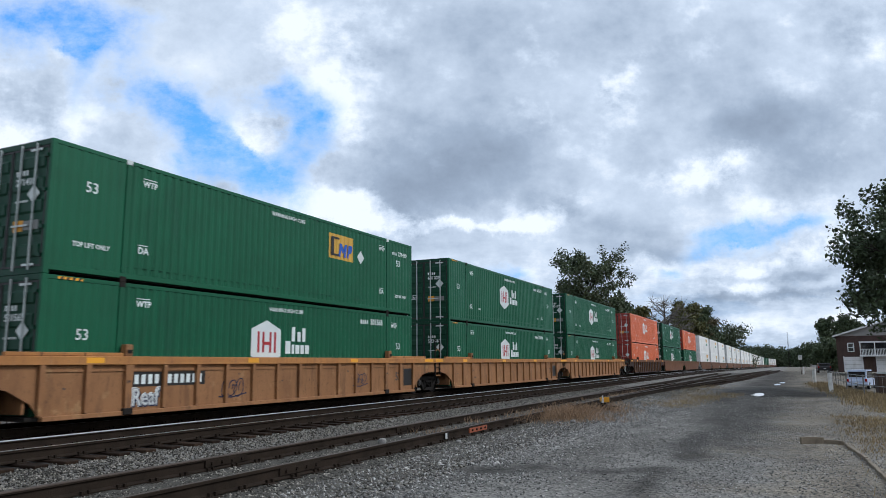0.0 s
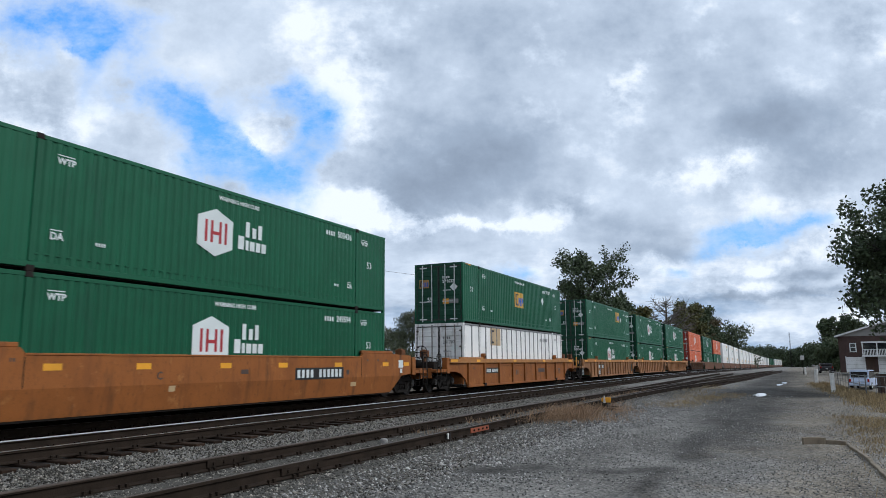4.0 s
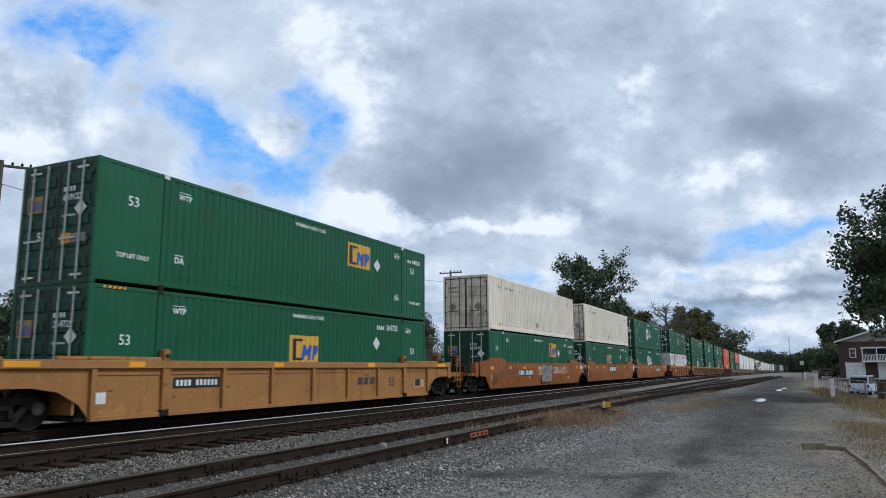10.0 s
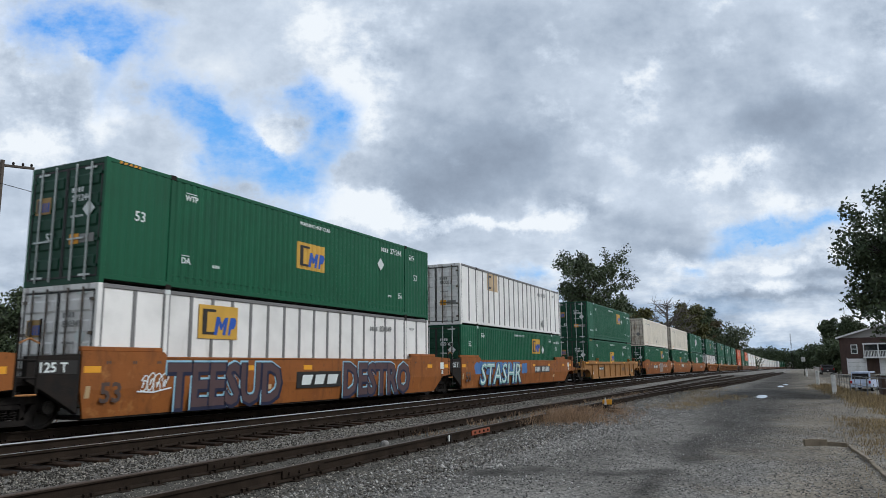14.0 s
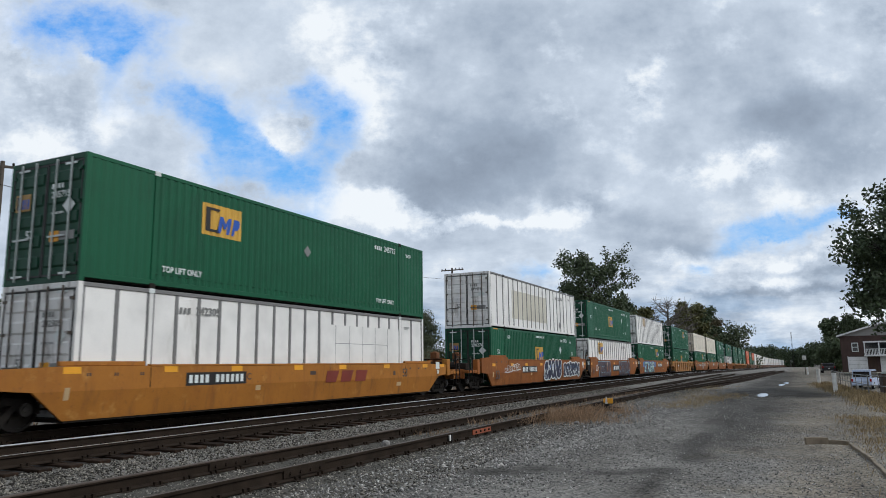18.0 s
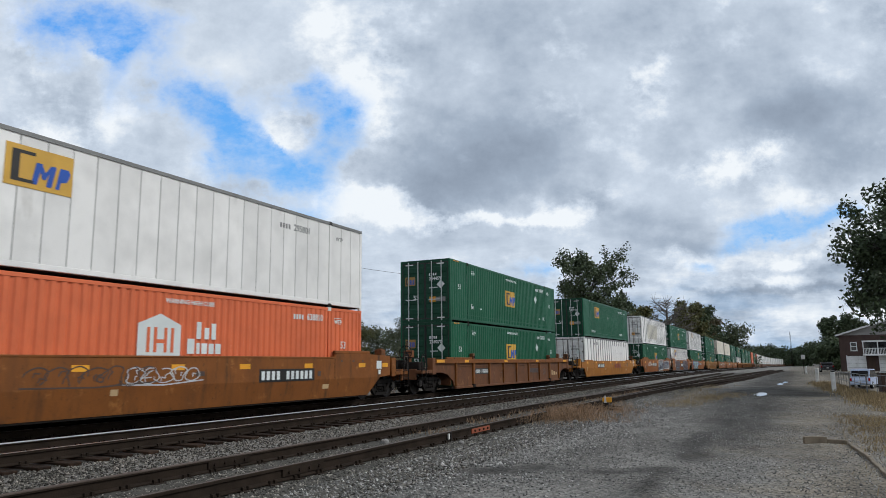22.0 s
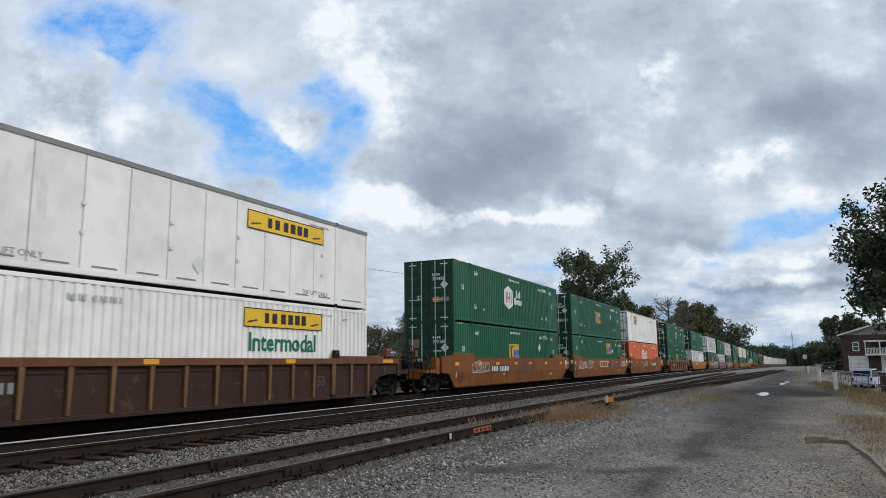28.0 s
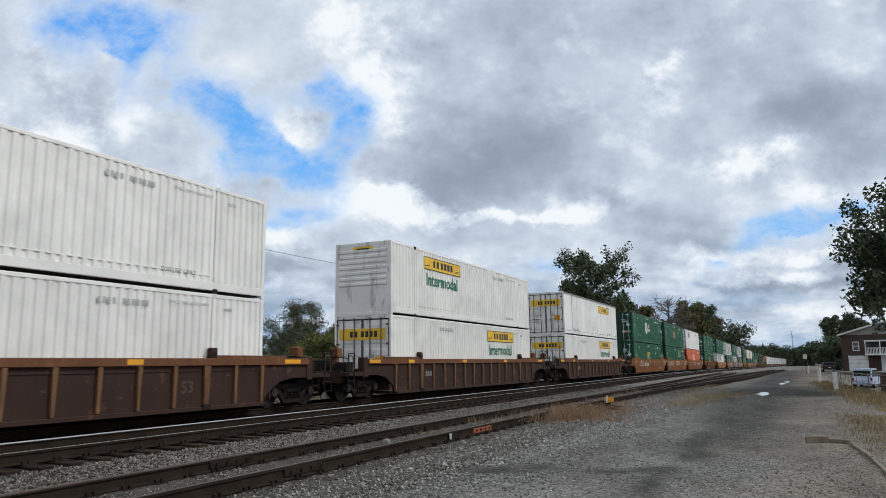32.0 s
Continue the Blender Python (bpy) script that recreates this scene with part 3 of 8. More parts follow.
def lot_material():
    """Grey crushed stone with worn asphalt, wet patches, a painted tree shadow and dry grass at the edges."""
    m = surface("gravel_lot", (0.250, 0.240, 0.224, 1), (0.155, 0.148, 0.138, 1), rough=0.95, scale=1.1, amount=1.0, grain=28, bump=0.9, spec=0.2)
    n, l = m.node_tree.nodes, m.node_tree.links
    bsdf = n["Principled BSDF"]
    co = n.new("ShaderNodeTexCoord")
    vo = n.new("ShaderNodeTexVoronoi")
    vo.inputs["Scale"].default_value = 22
    l.new(co.outputs["Object"], vo.inputs["Vector"])
    ramp, mx = n.new("ShaderNodeValToRGB"), n.new("ShaderNodeMixRGB")
    ramp.color_ramp.elements[0].color, ramp.color_ramp.elements[1].color = (0.3, 0.3, 0.29, 1), (1.75, 1.72, 1.64, 1)
    l.new(vo.outputs["Color"], ramp.inputs["Fac"])
    mx.blend_type, mx.inputs[0].default_value = "MULTIPLY", 0.75
    src = bsdf.inputs["Base Color"].links[0].from_socket
    l.new(src, mx.inputs[1]), l.new(ramp.outputs[0], mx.inputs[2])
    # worn asphalt lane and damp stains
    big, br, md = n.new("ShaderNodeTexNoise"), n.new("ShaderNodeValToRGB"), n.new("ShaderNodeMixRGB")
    mp = n.new("ShaderNodeMapping")
    mp.inputs["Scale"].default_value = (1, 0.45, 1)
    l.new(co.outputs["Object"], mp.inputs["Vector"]), l.new(mp.outputs[0], big.inputs["Vector"])
    big.inputs["Scale"].default_value, big.inputs["Detail"].default_value, big.inputs["Roughness"].default_value = 0.55, 7, 0.6
    br.color_ramp.elements[0].position, br.color_ramp.elements[1].position = 0.47, 0.60
    l.new(big.outputs["Fac"], br.inputs["Fac"])
    l.new(br.outputs[0], md.inputs[0])
    l.new(mx.outputs[0], md.inputs[1])
    md.blend_type = "MULTIPLY"
    md.inputs[2].default_value = (0.70, 0.69, 0.685, 1)
    # dark damp hollows, lane and painted tree shadow, with ragged edges
    dist, dsc, dad = n.new("ShaderNodeTexNoise"), n.new("ShaderNodeVectorMath"), n.new("ShaderNodeVectorMath")
    dist.inputs["Scale"].default_value, dist.inputs["Detail"].default_value = 1.6, 6
    l.new(co.outputs["Object"], dist.inputs["Vector"])
    dsc.operation, dad.operation = "MULTIPLY_ADD", "ADD"
    l.new(dist.outputs["Color"], dsc.inputs[0])
    dsc.inputs[1].default_value, dsc.inputs[2].default_value = (0.45, 0.6, 0), (-0.22, -0.3, 0)
    l.new(co.outputs["Object"], dad.inputs[0]), l.new(dsc.outputs[0], dad.inputs[1])
    total = None
    for cx, cy, rx, ry in DAMP_AND_SHADE:
        mq, dq, pq = n.new("ShaderNodeMapping"), n.new("ShaderNodeVectorMath"), n.new("ShaderNodeMath")
        mq.vector_type, dq.operation, pq.operation = "TEXTURE", "DOT_PRODUCT", "POWER"
        mq.inputs["Location"].default_value, mq.inputs["Scale"].default_value = (cx, cy, 0), (rx, ry, 1000)
        l.new(dad.outputs[0], mq.inputs["Vector"])
        l.new(mq.outputs[0], dq.inputs[0]), l.new(mq.outputs[0], dq.inputs[1])
        pq.inputs[0].default_value = 0.3679
        l.new(dq.outputs["Value"], pq.inputs[1])
        if total is not None:
            aq = n.new("ShaderNodeMath")
            aq.operation, aq.use_clamp = "ADD", True
            l.new(total, aq.inputs[0]), l.new(pq.outputs[0], aq.inputs[1])
            total = aq.outputs[0]
        else:
            total = pq.outputs[0]
    half, mw = n.new("ShaderNodeMath"), n.new("ShaderNodeMixRGB")
    half.operation = "MULTIPLY"
    half.inputs[1].default_value = 0.95
    l.new(total, half.inputs[0]), l.new(half.outputs[0], mw.inputs[0]), l.new(md.outputs[0], mw.inputs[1])
    mw.blend_type = "MULTIPLY"
    mw.inputs[2].default_value = (0.31, 0.305, 0.30, 1)
    # tan dust and brown litter on the side away from the tracks
    tan, tr, tw, tm, tx = (n.new(k) for k in ("ShaderNodeTexNoise", "ShaderNodeMapRange", "ShaderNodeMath", "ShaderNodeMixRGB", "ShaderNodeSeparateXYZ"))
    tan.inputs["Scale"].default_value, tan.inputs["Detail"].default_value, tan.inputs["Roughness"].default_value = 0.9, 8, 0.68
    l.new(dad.outputs[0], tx.inputs[0]), l.new(co.outputs["Object"], tan.inputs["Vector"])
    for key, val in (("From Min", -2.2), ("From Max", 0.4), ("To Min", -0.12), ("To Max", 0.22)):
        tr.inputs[key].default_value = val
    l.new(tx.outputs[0], tr.inputs["Value"])
    tw.operation, tw.use_clamp = "ADD", False
    l.new(tr.outputs[0], tw.inputs[0]), l.new(tan.outputs["Fac"], tw.inputs[1])
    ts = n.new("ShaderNodeMapRange")
    ts.inputs["From Min"].default_value, ts.inputs["From Max"].default_value = 0.5, 0.75
    l.new(tw.outputs[0], ts.inputs["Value"]), l.new(ts.outputs[0], tm.inputs[0])
    tm.blend_type, tm.inputs[2].default_value = "MULTIPLY", (1.0, 0.92, 0.80, 1)
    l.new(mw.outputs[0], tm.inputs[1])
    l.new(tm.outputs[0], bsdf.inputs["Base Color"])
    bp = n.new("ShaderNodeBump")
    bp.inputs["Strength"].default_value, bp.inputs["Distance"].default_value = 0.9, 0.03
    l.new(vo.outputs["Distance"], bp.inputs["Height"])
    old = bsdf.inputs["Normal"].links[0].from_socket
    l.new(old, bp.inputs["Normal"]), l.new(bp.outputs[0], bsdf.inputs["Normal"])
    return m


LOT = lot_material()


def steps(*runs):
    out = []
    for a, b, d in runs:
        k = max(1, round((b - a) / d))
        out += [a + (b - a) * i / k for i in range(k)]
    return out + [runs[-1][1]]


def build_ground():
    xs = steps((-2400, -400, 400), (-400, -60, 34), (-60, -18, 6), (-18, -5, 0.4), (-5, 6, 0.5), (6, 40, 4), (40, 400, 60), (400, 2400, 400))
    ys = steps((-300, -20, 40), (-20, 0, 4), (0, 30, 0.6), (30, 80, 2), (80, 450, 15), (450, 1000, 50), (1000, 2900, 380))
    verts = [(x, y, ground_z(x, y)) for y in ys for x in xs]
    k = len(xs)
    faces = [(j * k + i, j * k + i + 1, (j + 1) * k + i + 1, (j + 1) * k + i) for j in range(len(ys) - 1) for i in range(k - 1)]
    ob = new("ground", raw("ground", verts, faces, LOT))
    return tagged(ob, "grey crushed-stone lot with worn asphalt lanes, dark wet patches and a painted tree shadow", "ground", kind="structure")


ground = build_ground()


# ---- tracks ----
RAIL_PROFILE = [(-0.07, -0.18), (0.07, -0.18), (0.07, -0.165), (0.012, -0.145), (0.010, -0.045), (0.036, -0.035), (0.036, -0.006), (0.030, 0.0),
                (-0.030, 0.0), (-0.036, -0.006), (-0.036, -0.035), (-0.010, -0.045), (-0.012, -0.145), (-0.07, -0.165)]


def sweep(profile, path):
    """A profile of (sideways, up) along a path of (x, y, z)."""
    verts, faces, k = [], [], len(profile)
    for i, p in enumerate(path):
        a, b = path[max(i - 1, 0)], path[min(i + 1, len(path) - 1)]
        d = Vector((b[0] - a[0], b[1] - a[1], 0)).normalized()
        for s, h in profile:
            verts.append((p[0] + d.y * s, p[1] - d.x * s, p[2] + h))
    for i in range(len(path) - 1):
        for j in range(k):
            faces.append((i * k + j, (i + 1) * k + j, (i + 1) * k + (j + 1) % k, i * k + (j + 1) % k))
    return verts, faces


def track(name, centre, z, y0, y1, head, label, ties, sag=lambda y: 0.0):
    """Two rails on sleepers; centre(y) gives the middle line."""
    tr = empty(name, label, "railway track")
    tagged(tr, kind="structure")
    ys = steps((y0, min(y1, 60), 3), (min(y1, 60), y1, 10)) if y1 > 60 else steps((y0, y1, 3))
    for side in (-0.754, 0.754):
        path = [(centre(y) + side, y, z + fall(y)) for y in ys]
        rail = part("rail", raw("rail", *sweep(RAIL_PROFILE, path), RAIL_RUST), None, tr, "rust-brown steel rail")
        cap = [(centre(y) + side, y, z + fall(y)) for y in ys]
        g = 1 if side < 0 else -1
        worn_edge = [(-0.028 * g, 0.0005), (0.030 * g, 0.0005), (0.0363 * g, -0.006), (0.0363 * g, -0.016), (0.0383 * g, -0.016), (0.0383 * g, -0.005), (0.031 * g, 0.0025), (-0.028 * g, 0.0025)]
        part("rail_head", raw("rail_head", *sweep(worn_edge, cap), head), None, rail, "worn running surface")
    near, far = ties
    me = data("sleeper", bevelled(boxes((-1.29, 1.29, -0.115, 0.115, -0.17, 0.0)), 0.012), TIE)
    y, joined = y0 + 0.3, []
    while y < y1:
        if near <= y <= far:
            ob = part("sleeper", me, None, tr)
            ob.matrix_basis = pose(centre(y) + random.uniform(-0.05, 0.05), y, z - (0.228 if z < -0.05 else 0.195) + fall(y), 0, 0, random.uniform(-1.5, 1.5))
        else:
            joined.append(y)
        y += 0.52
    bm, y = bmesh.new(), y0 + 0.3
    while y < min(y1, 60):
        if y > 2:
            for side in (-0.754, 0.754):
                for u in (0.05, -0.05):
                    box(bm, centre(y) + side + 0.055, centre(y) + side + 0.095, y + u - 0.016, y + u + 0.016, z - 0.19, z - 0.135)
                box(bm, centre(y) + side - 0.15, centre(y) + side + 0.15, y - 0.09, y + 0.09, z - 0.194, z - 0.181)
        y += 0.52
    tagged(part("spikes_and_plates", bm, RAIL_RUST, tr), kind="stuff")
    bm = bmesh.new()
    for y in joined:
        if y < 260:
            box(bm, centre(y) - 1.29, centre(y) + 1.29, y - 0.115, y + 0.115, z - 0.40 + fall(y), z - (0.232 if z < -0.05 else 0.195) + fall(y))
    if joined:
        tagged(part("far_sleepers", bm, TIE, tr), kind="stuff")
    return tr


# The shade under the train is put into this dark bed colour.
BED = surface("oily_ballast_bed", (0.034, 0.029, 0.024, 1), (0.02, 0.017, 0.015, 1), rough=0.95, scale=1.2, amount=0.9, grain=30, bump=0.8, spec=0.2,
              dirt=(0.08, 0.075, 0.066, 1), dirt_amount=0.25, dirt_scale=1.5)


def track_bed():
    verts, faces = [], []
    ys = steps((-30, 450, 20), (450, 1000, 25))
    for y in ys:
        for x in (-17.4, -13.2, -10.35, -9.6):
            verts.append((x + bend(y), y, ground_z(-12, y) + (0.02 if x > -17 and x < -9.7 else -0.12)))
    for j in range(len(ys) - 1):
        for i in range(3):
            k = j * 4 + i
            faces.append((k, k + 1, k + 5, k + 4))
    tagged(new("ballast_bed", raw("ballast_bed", verts, faces, BED)), "oil-stained ballast bed of the main tracks, darkened for the shade under the train", "track bed", kind="structure")


track_bed()
BED_PALE = surface("dusty_ballast_bed", (0.092, 0.086, 0.073, 1), (0.05, 0.046, 0.039, 1), rough=0.95, scale=2, amount=0.9, grain=35, bump=0.9, spec=0.2)


def siding_bed():
    verts, faces, xs = [], [], (-9.9, -8.6, -7.0, -5.7, -5.1, -4.6)
    ys = steps((-30, 0, 5), (0, 60, 0.6), (60, 110, 5))
    for y in ys:
        for x in xs:
            ragged = 0.5 * noise.noise((y * 0.5, 2, 0)) if x > -5 else 0
            verts.append((x + ragged, y, ground_z(x, y) + (0.008 if -9 < x < -5 else -0.03)))
    k = len(xs)
    for j in range(len(ys) - 1):
        for i in range(k - 1):
            q = j * k + i
            faces.append((q, q + 1, q + k + 1, q + k))
    tagged(new("ballast_bed", raw("ballast_bed", verts, faces, BED_PALE)), "dusty brown-grey ballast bed under the siding", "track bed", kind="structure")


siding_bed()
train_track = track("track", lambda y: TRAIN_X + bend(y), 0.0, -30, 1000, RAIL_DULL, "ballasted main track under the moving freight train", (0, 40))
main_track = track("track", lambda y: MAIN_X + bend(y), 0.0, -30, 1000, RAIL_TOP, "empty main track with polished rails on dark sleepers", (0, 70))
siding = track("track", lambda y: SIDING_X, -0.11, -30, 95, RAIL_DULL, "rusty siding track half sunk in ballast", (2, 50))


def spur_x(y):
    """The track that leaves the siding to the right."""
    return SIDING_X + (0 if y < 24 else (y - 24) ** 2 / 560.0 if y < 44 else 0.714 + (y - 44) * 0.0714 if y < 70 else 2.57 + (y - 70) * 0.03)


spur = track("track", spur_x, -0.13, 24, 150, RAIL_DULL, "rusty spur track that leaves the siding", (24, 60))

# ---- containers ----
L, HW, CH = 16.15, 1.295, 2.896
A40, B40, WAVE = 1.98, 14.17, 0.026


def corrugated(y0, y1, z0, z1, out, depth, pitch, face=1):
    """A pressed wall sheet in trapezoid waves along y; out: the outer face's x."""
    pts, y = [], y0
    n = max(1, round((y1 - y0) / pitch))
    p = (y1 - y0) / n
    for i in range(n):
        a = y0 + i * p
        pts += [(a, out - depth), (a + 0.22 * p, out - depth), (a + 0.40 * p, out), (a + 0.82 * p, out)]
    pts.append((y1, out - depth))
    verts = [(face * x, y, z) for z in (z0, z1) for y, x in pts]
    k = len(pts)
    faces = [(i, i + 1, k + i + 1, k + i) if face > 0 else (i, k + i, k + i + 1, i + 1) for i in range(k - 1)]
    # thickness
    verts += [(face * (x - 0.03), y, z) for z in (z0, z1) for y, x in ((y0, out - depth), (y1, out - depth))]
    return verts, faces


def corrugated_mesh(name, *args, material=None):
    v, f = corrugated(*args)
    return raw(name, v, f, material)


def wave(y, depth):
    """How deep the long middle wall lies at y."""
    y0, y1 = A40 + 0.06, B40 - 0.06
    p = (y1 - y0) / round((y1 - y0) / 0.25)
    f = ((y - y0) / p) % 1.0
    return depth if f < 0.22 else depth * (0.40 - f) / 0.18 if f < 0.40 else 0.0 if f < 0.82 else depth * (f - 0.82) / 0.18


def side_decal(parent, style, y0, y1, z0, z1, material, name="decal", label="", lift=0.004):
    """A vinyl sheet that follows the wall."""
    if style != "corrugated":
        return part(name, boxes((HW - 0.012, HW - 0.004 + lift, y0, y1, z0, z1)), material, parent, label)
    n = int((y1 - y0) / 0.0125)
    pts = [(y0 + (y1 - y0) * i / n) for i in range(n + 1)]
    verts = [(HW - 0.004 + lift - wave(y, WAVE), y, z) for z in (z0, z1) for y in pts]
    faces = [(i, i + 1, n + 2 + i, n + 1 + i) for i in range(n)]
    return part(name, raw(name, verts, faces, material), None, parent, label)


def flat_shape(parent, outline, material, x=None, name="logo_shape", label=""):
    """A flat painted shape on the near side, outline in (y, z)."""
    x = HW + 0.004 if x is None else x
    bm = bmesh.new()
    bm.faces.new([bm.verts.new((x, y, z)) for y, z in outline])
    bmesh.ops.recalc_face_normals(bm, faces=bm.faces[:])
    bmesh.ops.solidify(bm, geom=bm.faces[:], thickness=-0.003)
    return part(name, bm, material, parent, label)


def block_logo(parent, style, y0, z0, w=1.5, h=0.86):
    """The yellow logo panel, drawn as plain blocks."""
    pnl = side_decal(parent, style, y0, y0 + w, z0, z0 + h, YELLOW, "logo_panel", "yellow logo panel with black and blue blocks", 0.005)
    t, yy = 0.11 * w, y0 + 0.09 * w
    zt, zb = z0 + 0.88 * h, z0 + 0.12 * h
    flat_shape(pnl, [(yy, zb), (yy + t, zb), (yy + t, zt), (yy, zt)], BLACK)
    for f0, ln in ((0.80, 0.33), (0.12, 0.33)):
        za = z0 + f0 * h
        flat_shape(pnl, [(yy + t, za), (yy + ln * w, za), (yy + ln * w, za + 0.08 * h), (yy + t, za + 0.08 * h)], BLACK)
    za, zc = z0 + 0.12 * h, z0 + 0.66 * h

    def blue(*pts):
        flat_shape(pnl, [(y0 + u * w + 0.06 * w * v, za + (zc - za) * v) for u, v in pts], BLUE)

    blue((0.38, 0.0), (0.46, 0.0), (0.47, 0.62), (0.52, 0.30), (0.57, 0.30), (0.60, 0.62), (0.60, 0.0), (0.68, 0.0), (0.68, 1.0), (0.60, 1.0), (0.54, 0.62), (0.46, 1.0), (0.38, 1.0))
    blue((0.74, 0.0), (0.80, 0.0), (0.80, 0.34), (0.88, 0.40), (0.91, 0.60), (0.91, 0.84), (0.87, 1.0), (0.74, 1.0))
    return pnl


def hex_logo(parent, y0, z0, on_orange=False, w=1.32, h=1.55):
    """White hexagon with red uprights, and plain white word blocks beside it."""
    c, m = y0 + w / 2, z0 + h / 2
    pnl = flat_shape(parent, [(c, z0), (y0 + w, z0 + 0.2 * h), (y0 + w, z0 + 0.8 * h), (c, z0 + h), (y0, z0 + 0.8 * h), (y0, z0 + 0.2 * h)], LETTER_WHITE,
                     name="logo_panel", label="white hexagon logo with dark bars")
    ink = ORANGE if on_orange else LOGO_RED
    x = HW + 0.008
    for u in (0.20, 0.36, 0.60, 0.76):
        flat_shape(pnl, [(y0 + u * w, z0 + 0.28 * h), (y0 + (u + 0.07) * w, z0 + 0.28 * h), (y0 + (u + 0.07) * w, z0 + 0.74 * h), (y0 + u * w, z0 + 0.74 * h)], ink, x)
    flat_shape(pnl, [(y0 + 0.43 * w, m - 0.05 * h), (y0 + 0.60 * w, m - 0.05 * h), (y0 + 0.60 * w, m + 0.02 * h), (y0 + 0.43 * w, m + 0.02 * h)], ink, x)
    # two rows of word blocks
    t = y0 + w + 0.18
    for u, a, b, row in ((0.35, 0.16, 0.44, 0), (0.63, 0.16, 0.30, 0), (0.88, 0.16, 0.42, 0), (0.05, 0.24, 0.38, 1), (0.36, 0.12, 0.28, 1), (0.54, 0.2, 0.27, 1), (0.80, 0.18, 0.27, 1), (1.04, 0.2, 0.27, 1)):
        zz = m + 0.05 * h if row == 0 else m - 0.24 * h
        flat_shape(parent, [(t + u, zz), (t + u + a, zz), (t + u + a, zz + b), (t + u, zz + b)], LETTER_WHITE, name="logo_block")
    return pnl


def banner_logo(parent, y0, z0, word=True, w=3.7, h=0.55):
    """Yellow banner with dark letter blocks and, under it, the green word."""
    pnl = flat_shape(parent, [(y0, z0), (y0 + w, z0), (y0 + w, z0 + h), (y0, z0 + h)], BANNER, name="banner", label="yellow banner with black blocks")
    x = HW + 0.008
    for a, b, c, d in ((0, w, 0, 0.03), (0, w, h - 0.03, h), (0, 0.03, 0, h), (w - 0.03, w, 0, h)):
        flat_shape(pnl, [(y0 + a, z0 + c), (y0 + b, z0 + c), (y0 + b, z0 + d), (y0 + a, z0 + d)], BLACK, x)
    for u, k in ((0.24, 0.05), (0.33, 0.06), (0.44, 0.06), (0.53, 0.065), (0.62, 0.065), (0.71, 0.06)):
        flat_shape(pnl, [(y0 + u * w, z0 + 0.24 * h), (y0 + (u + k) * w, z0 + 0.24 * h), (y0 + (u + k) * w, z0 + 0.78 * h), (y0 + u * w, z0 + 0.78 * h)], BLACK, x)
    for s in (0.04, 0.84):
        flat_shape(pnl, [(y0 + s * w, z0 + 0.2 * h), (y0 + (s + 0.12) * w, z0 + 0.35 * h), (y0 + (s + 0.11) * w, z0 + 0.42 * h), (y0 + s * w, z0 + 0.3 * h)], LETTER_FAINT, x)
    if word:
        sign_side(words("Intermodal", 0.74, LETTER_GREEN, 0.015, 0.98), parent, HW + 0.003, y0 + 0.2, z0 - 0.66, "word", "green word on white wall")
    return pnl


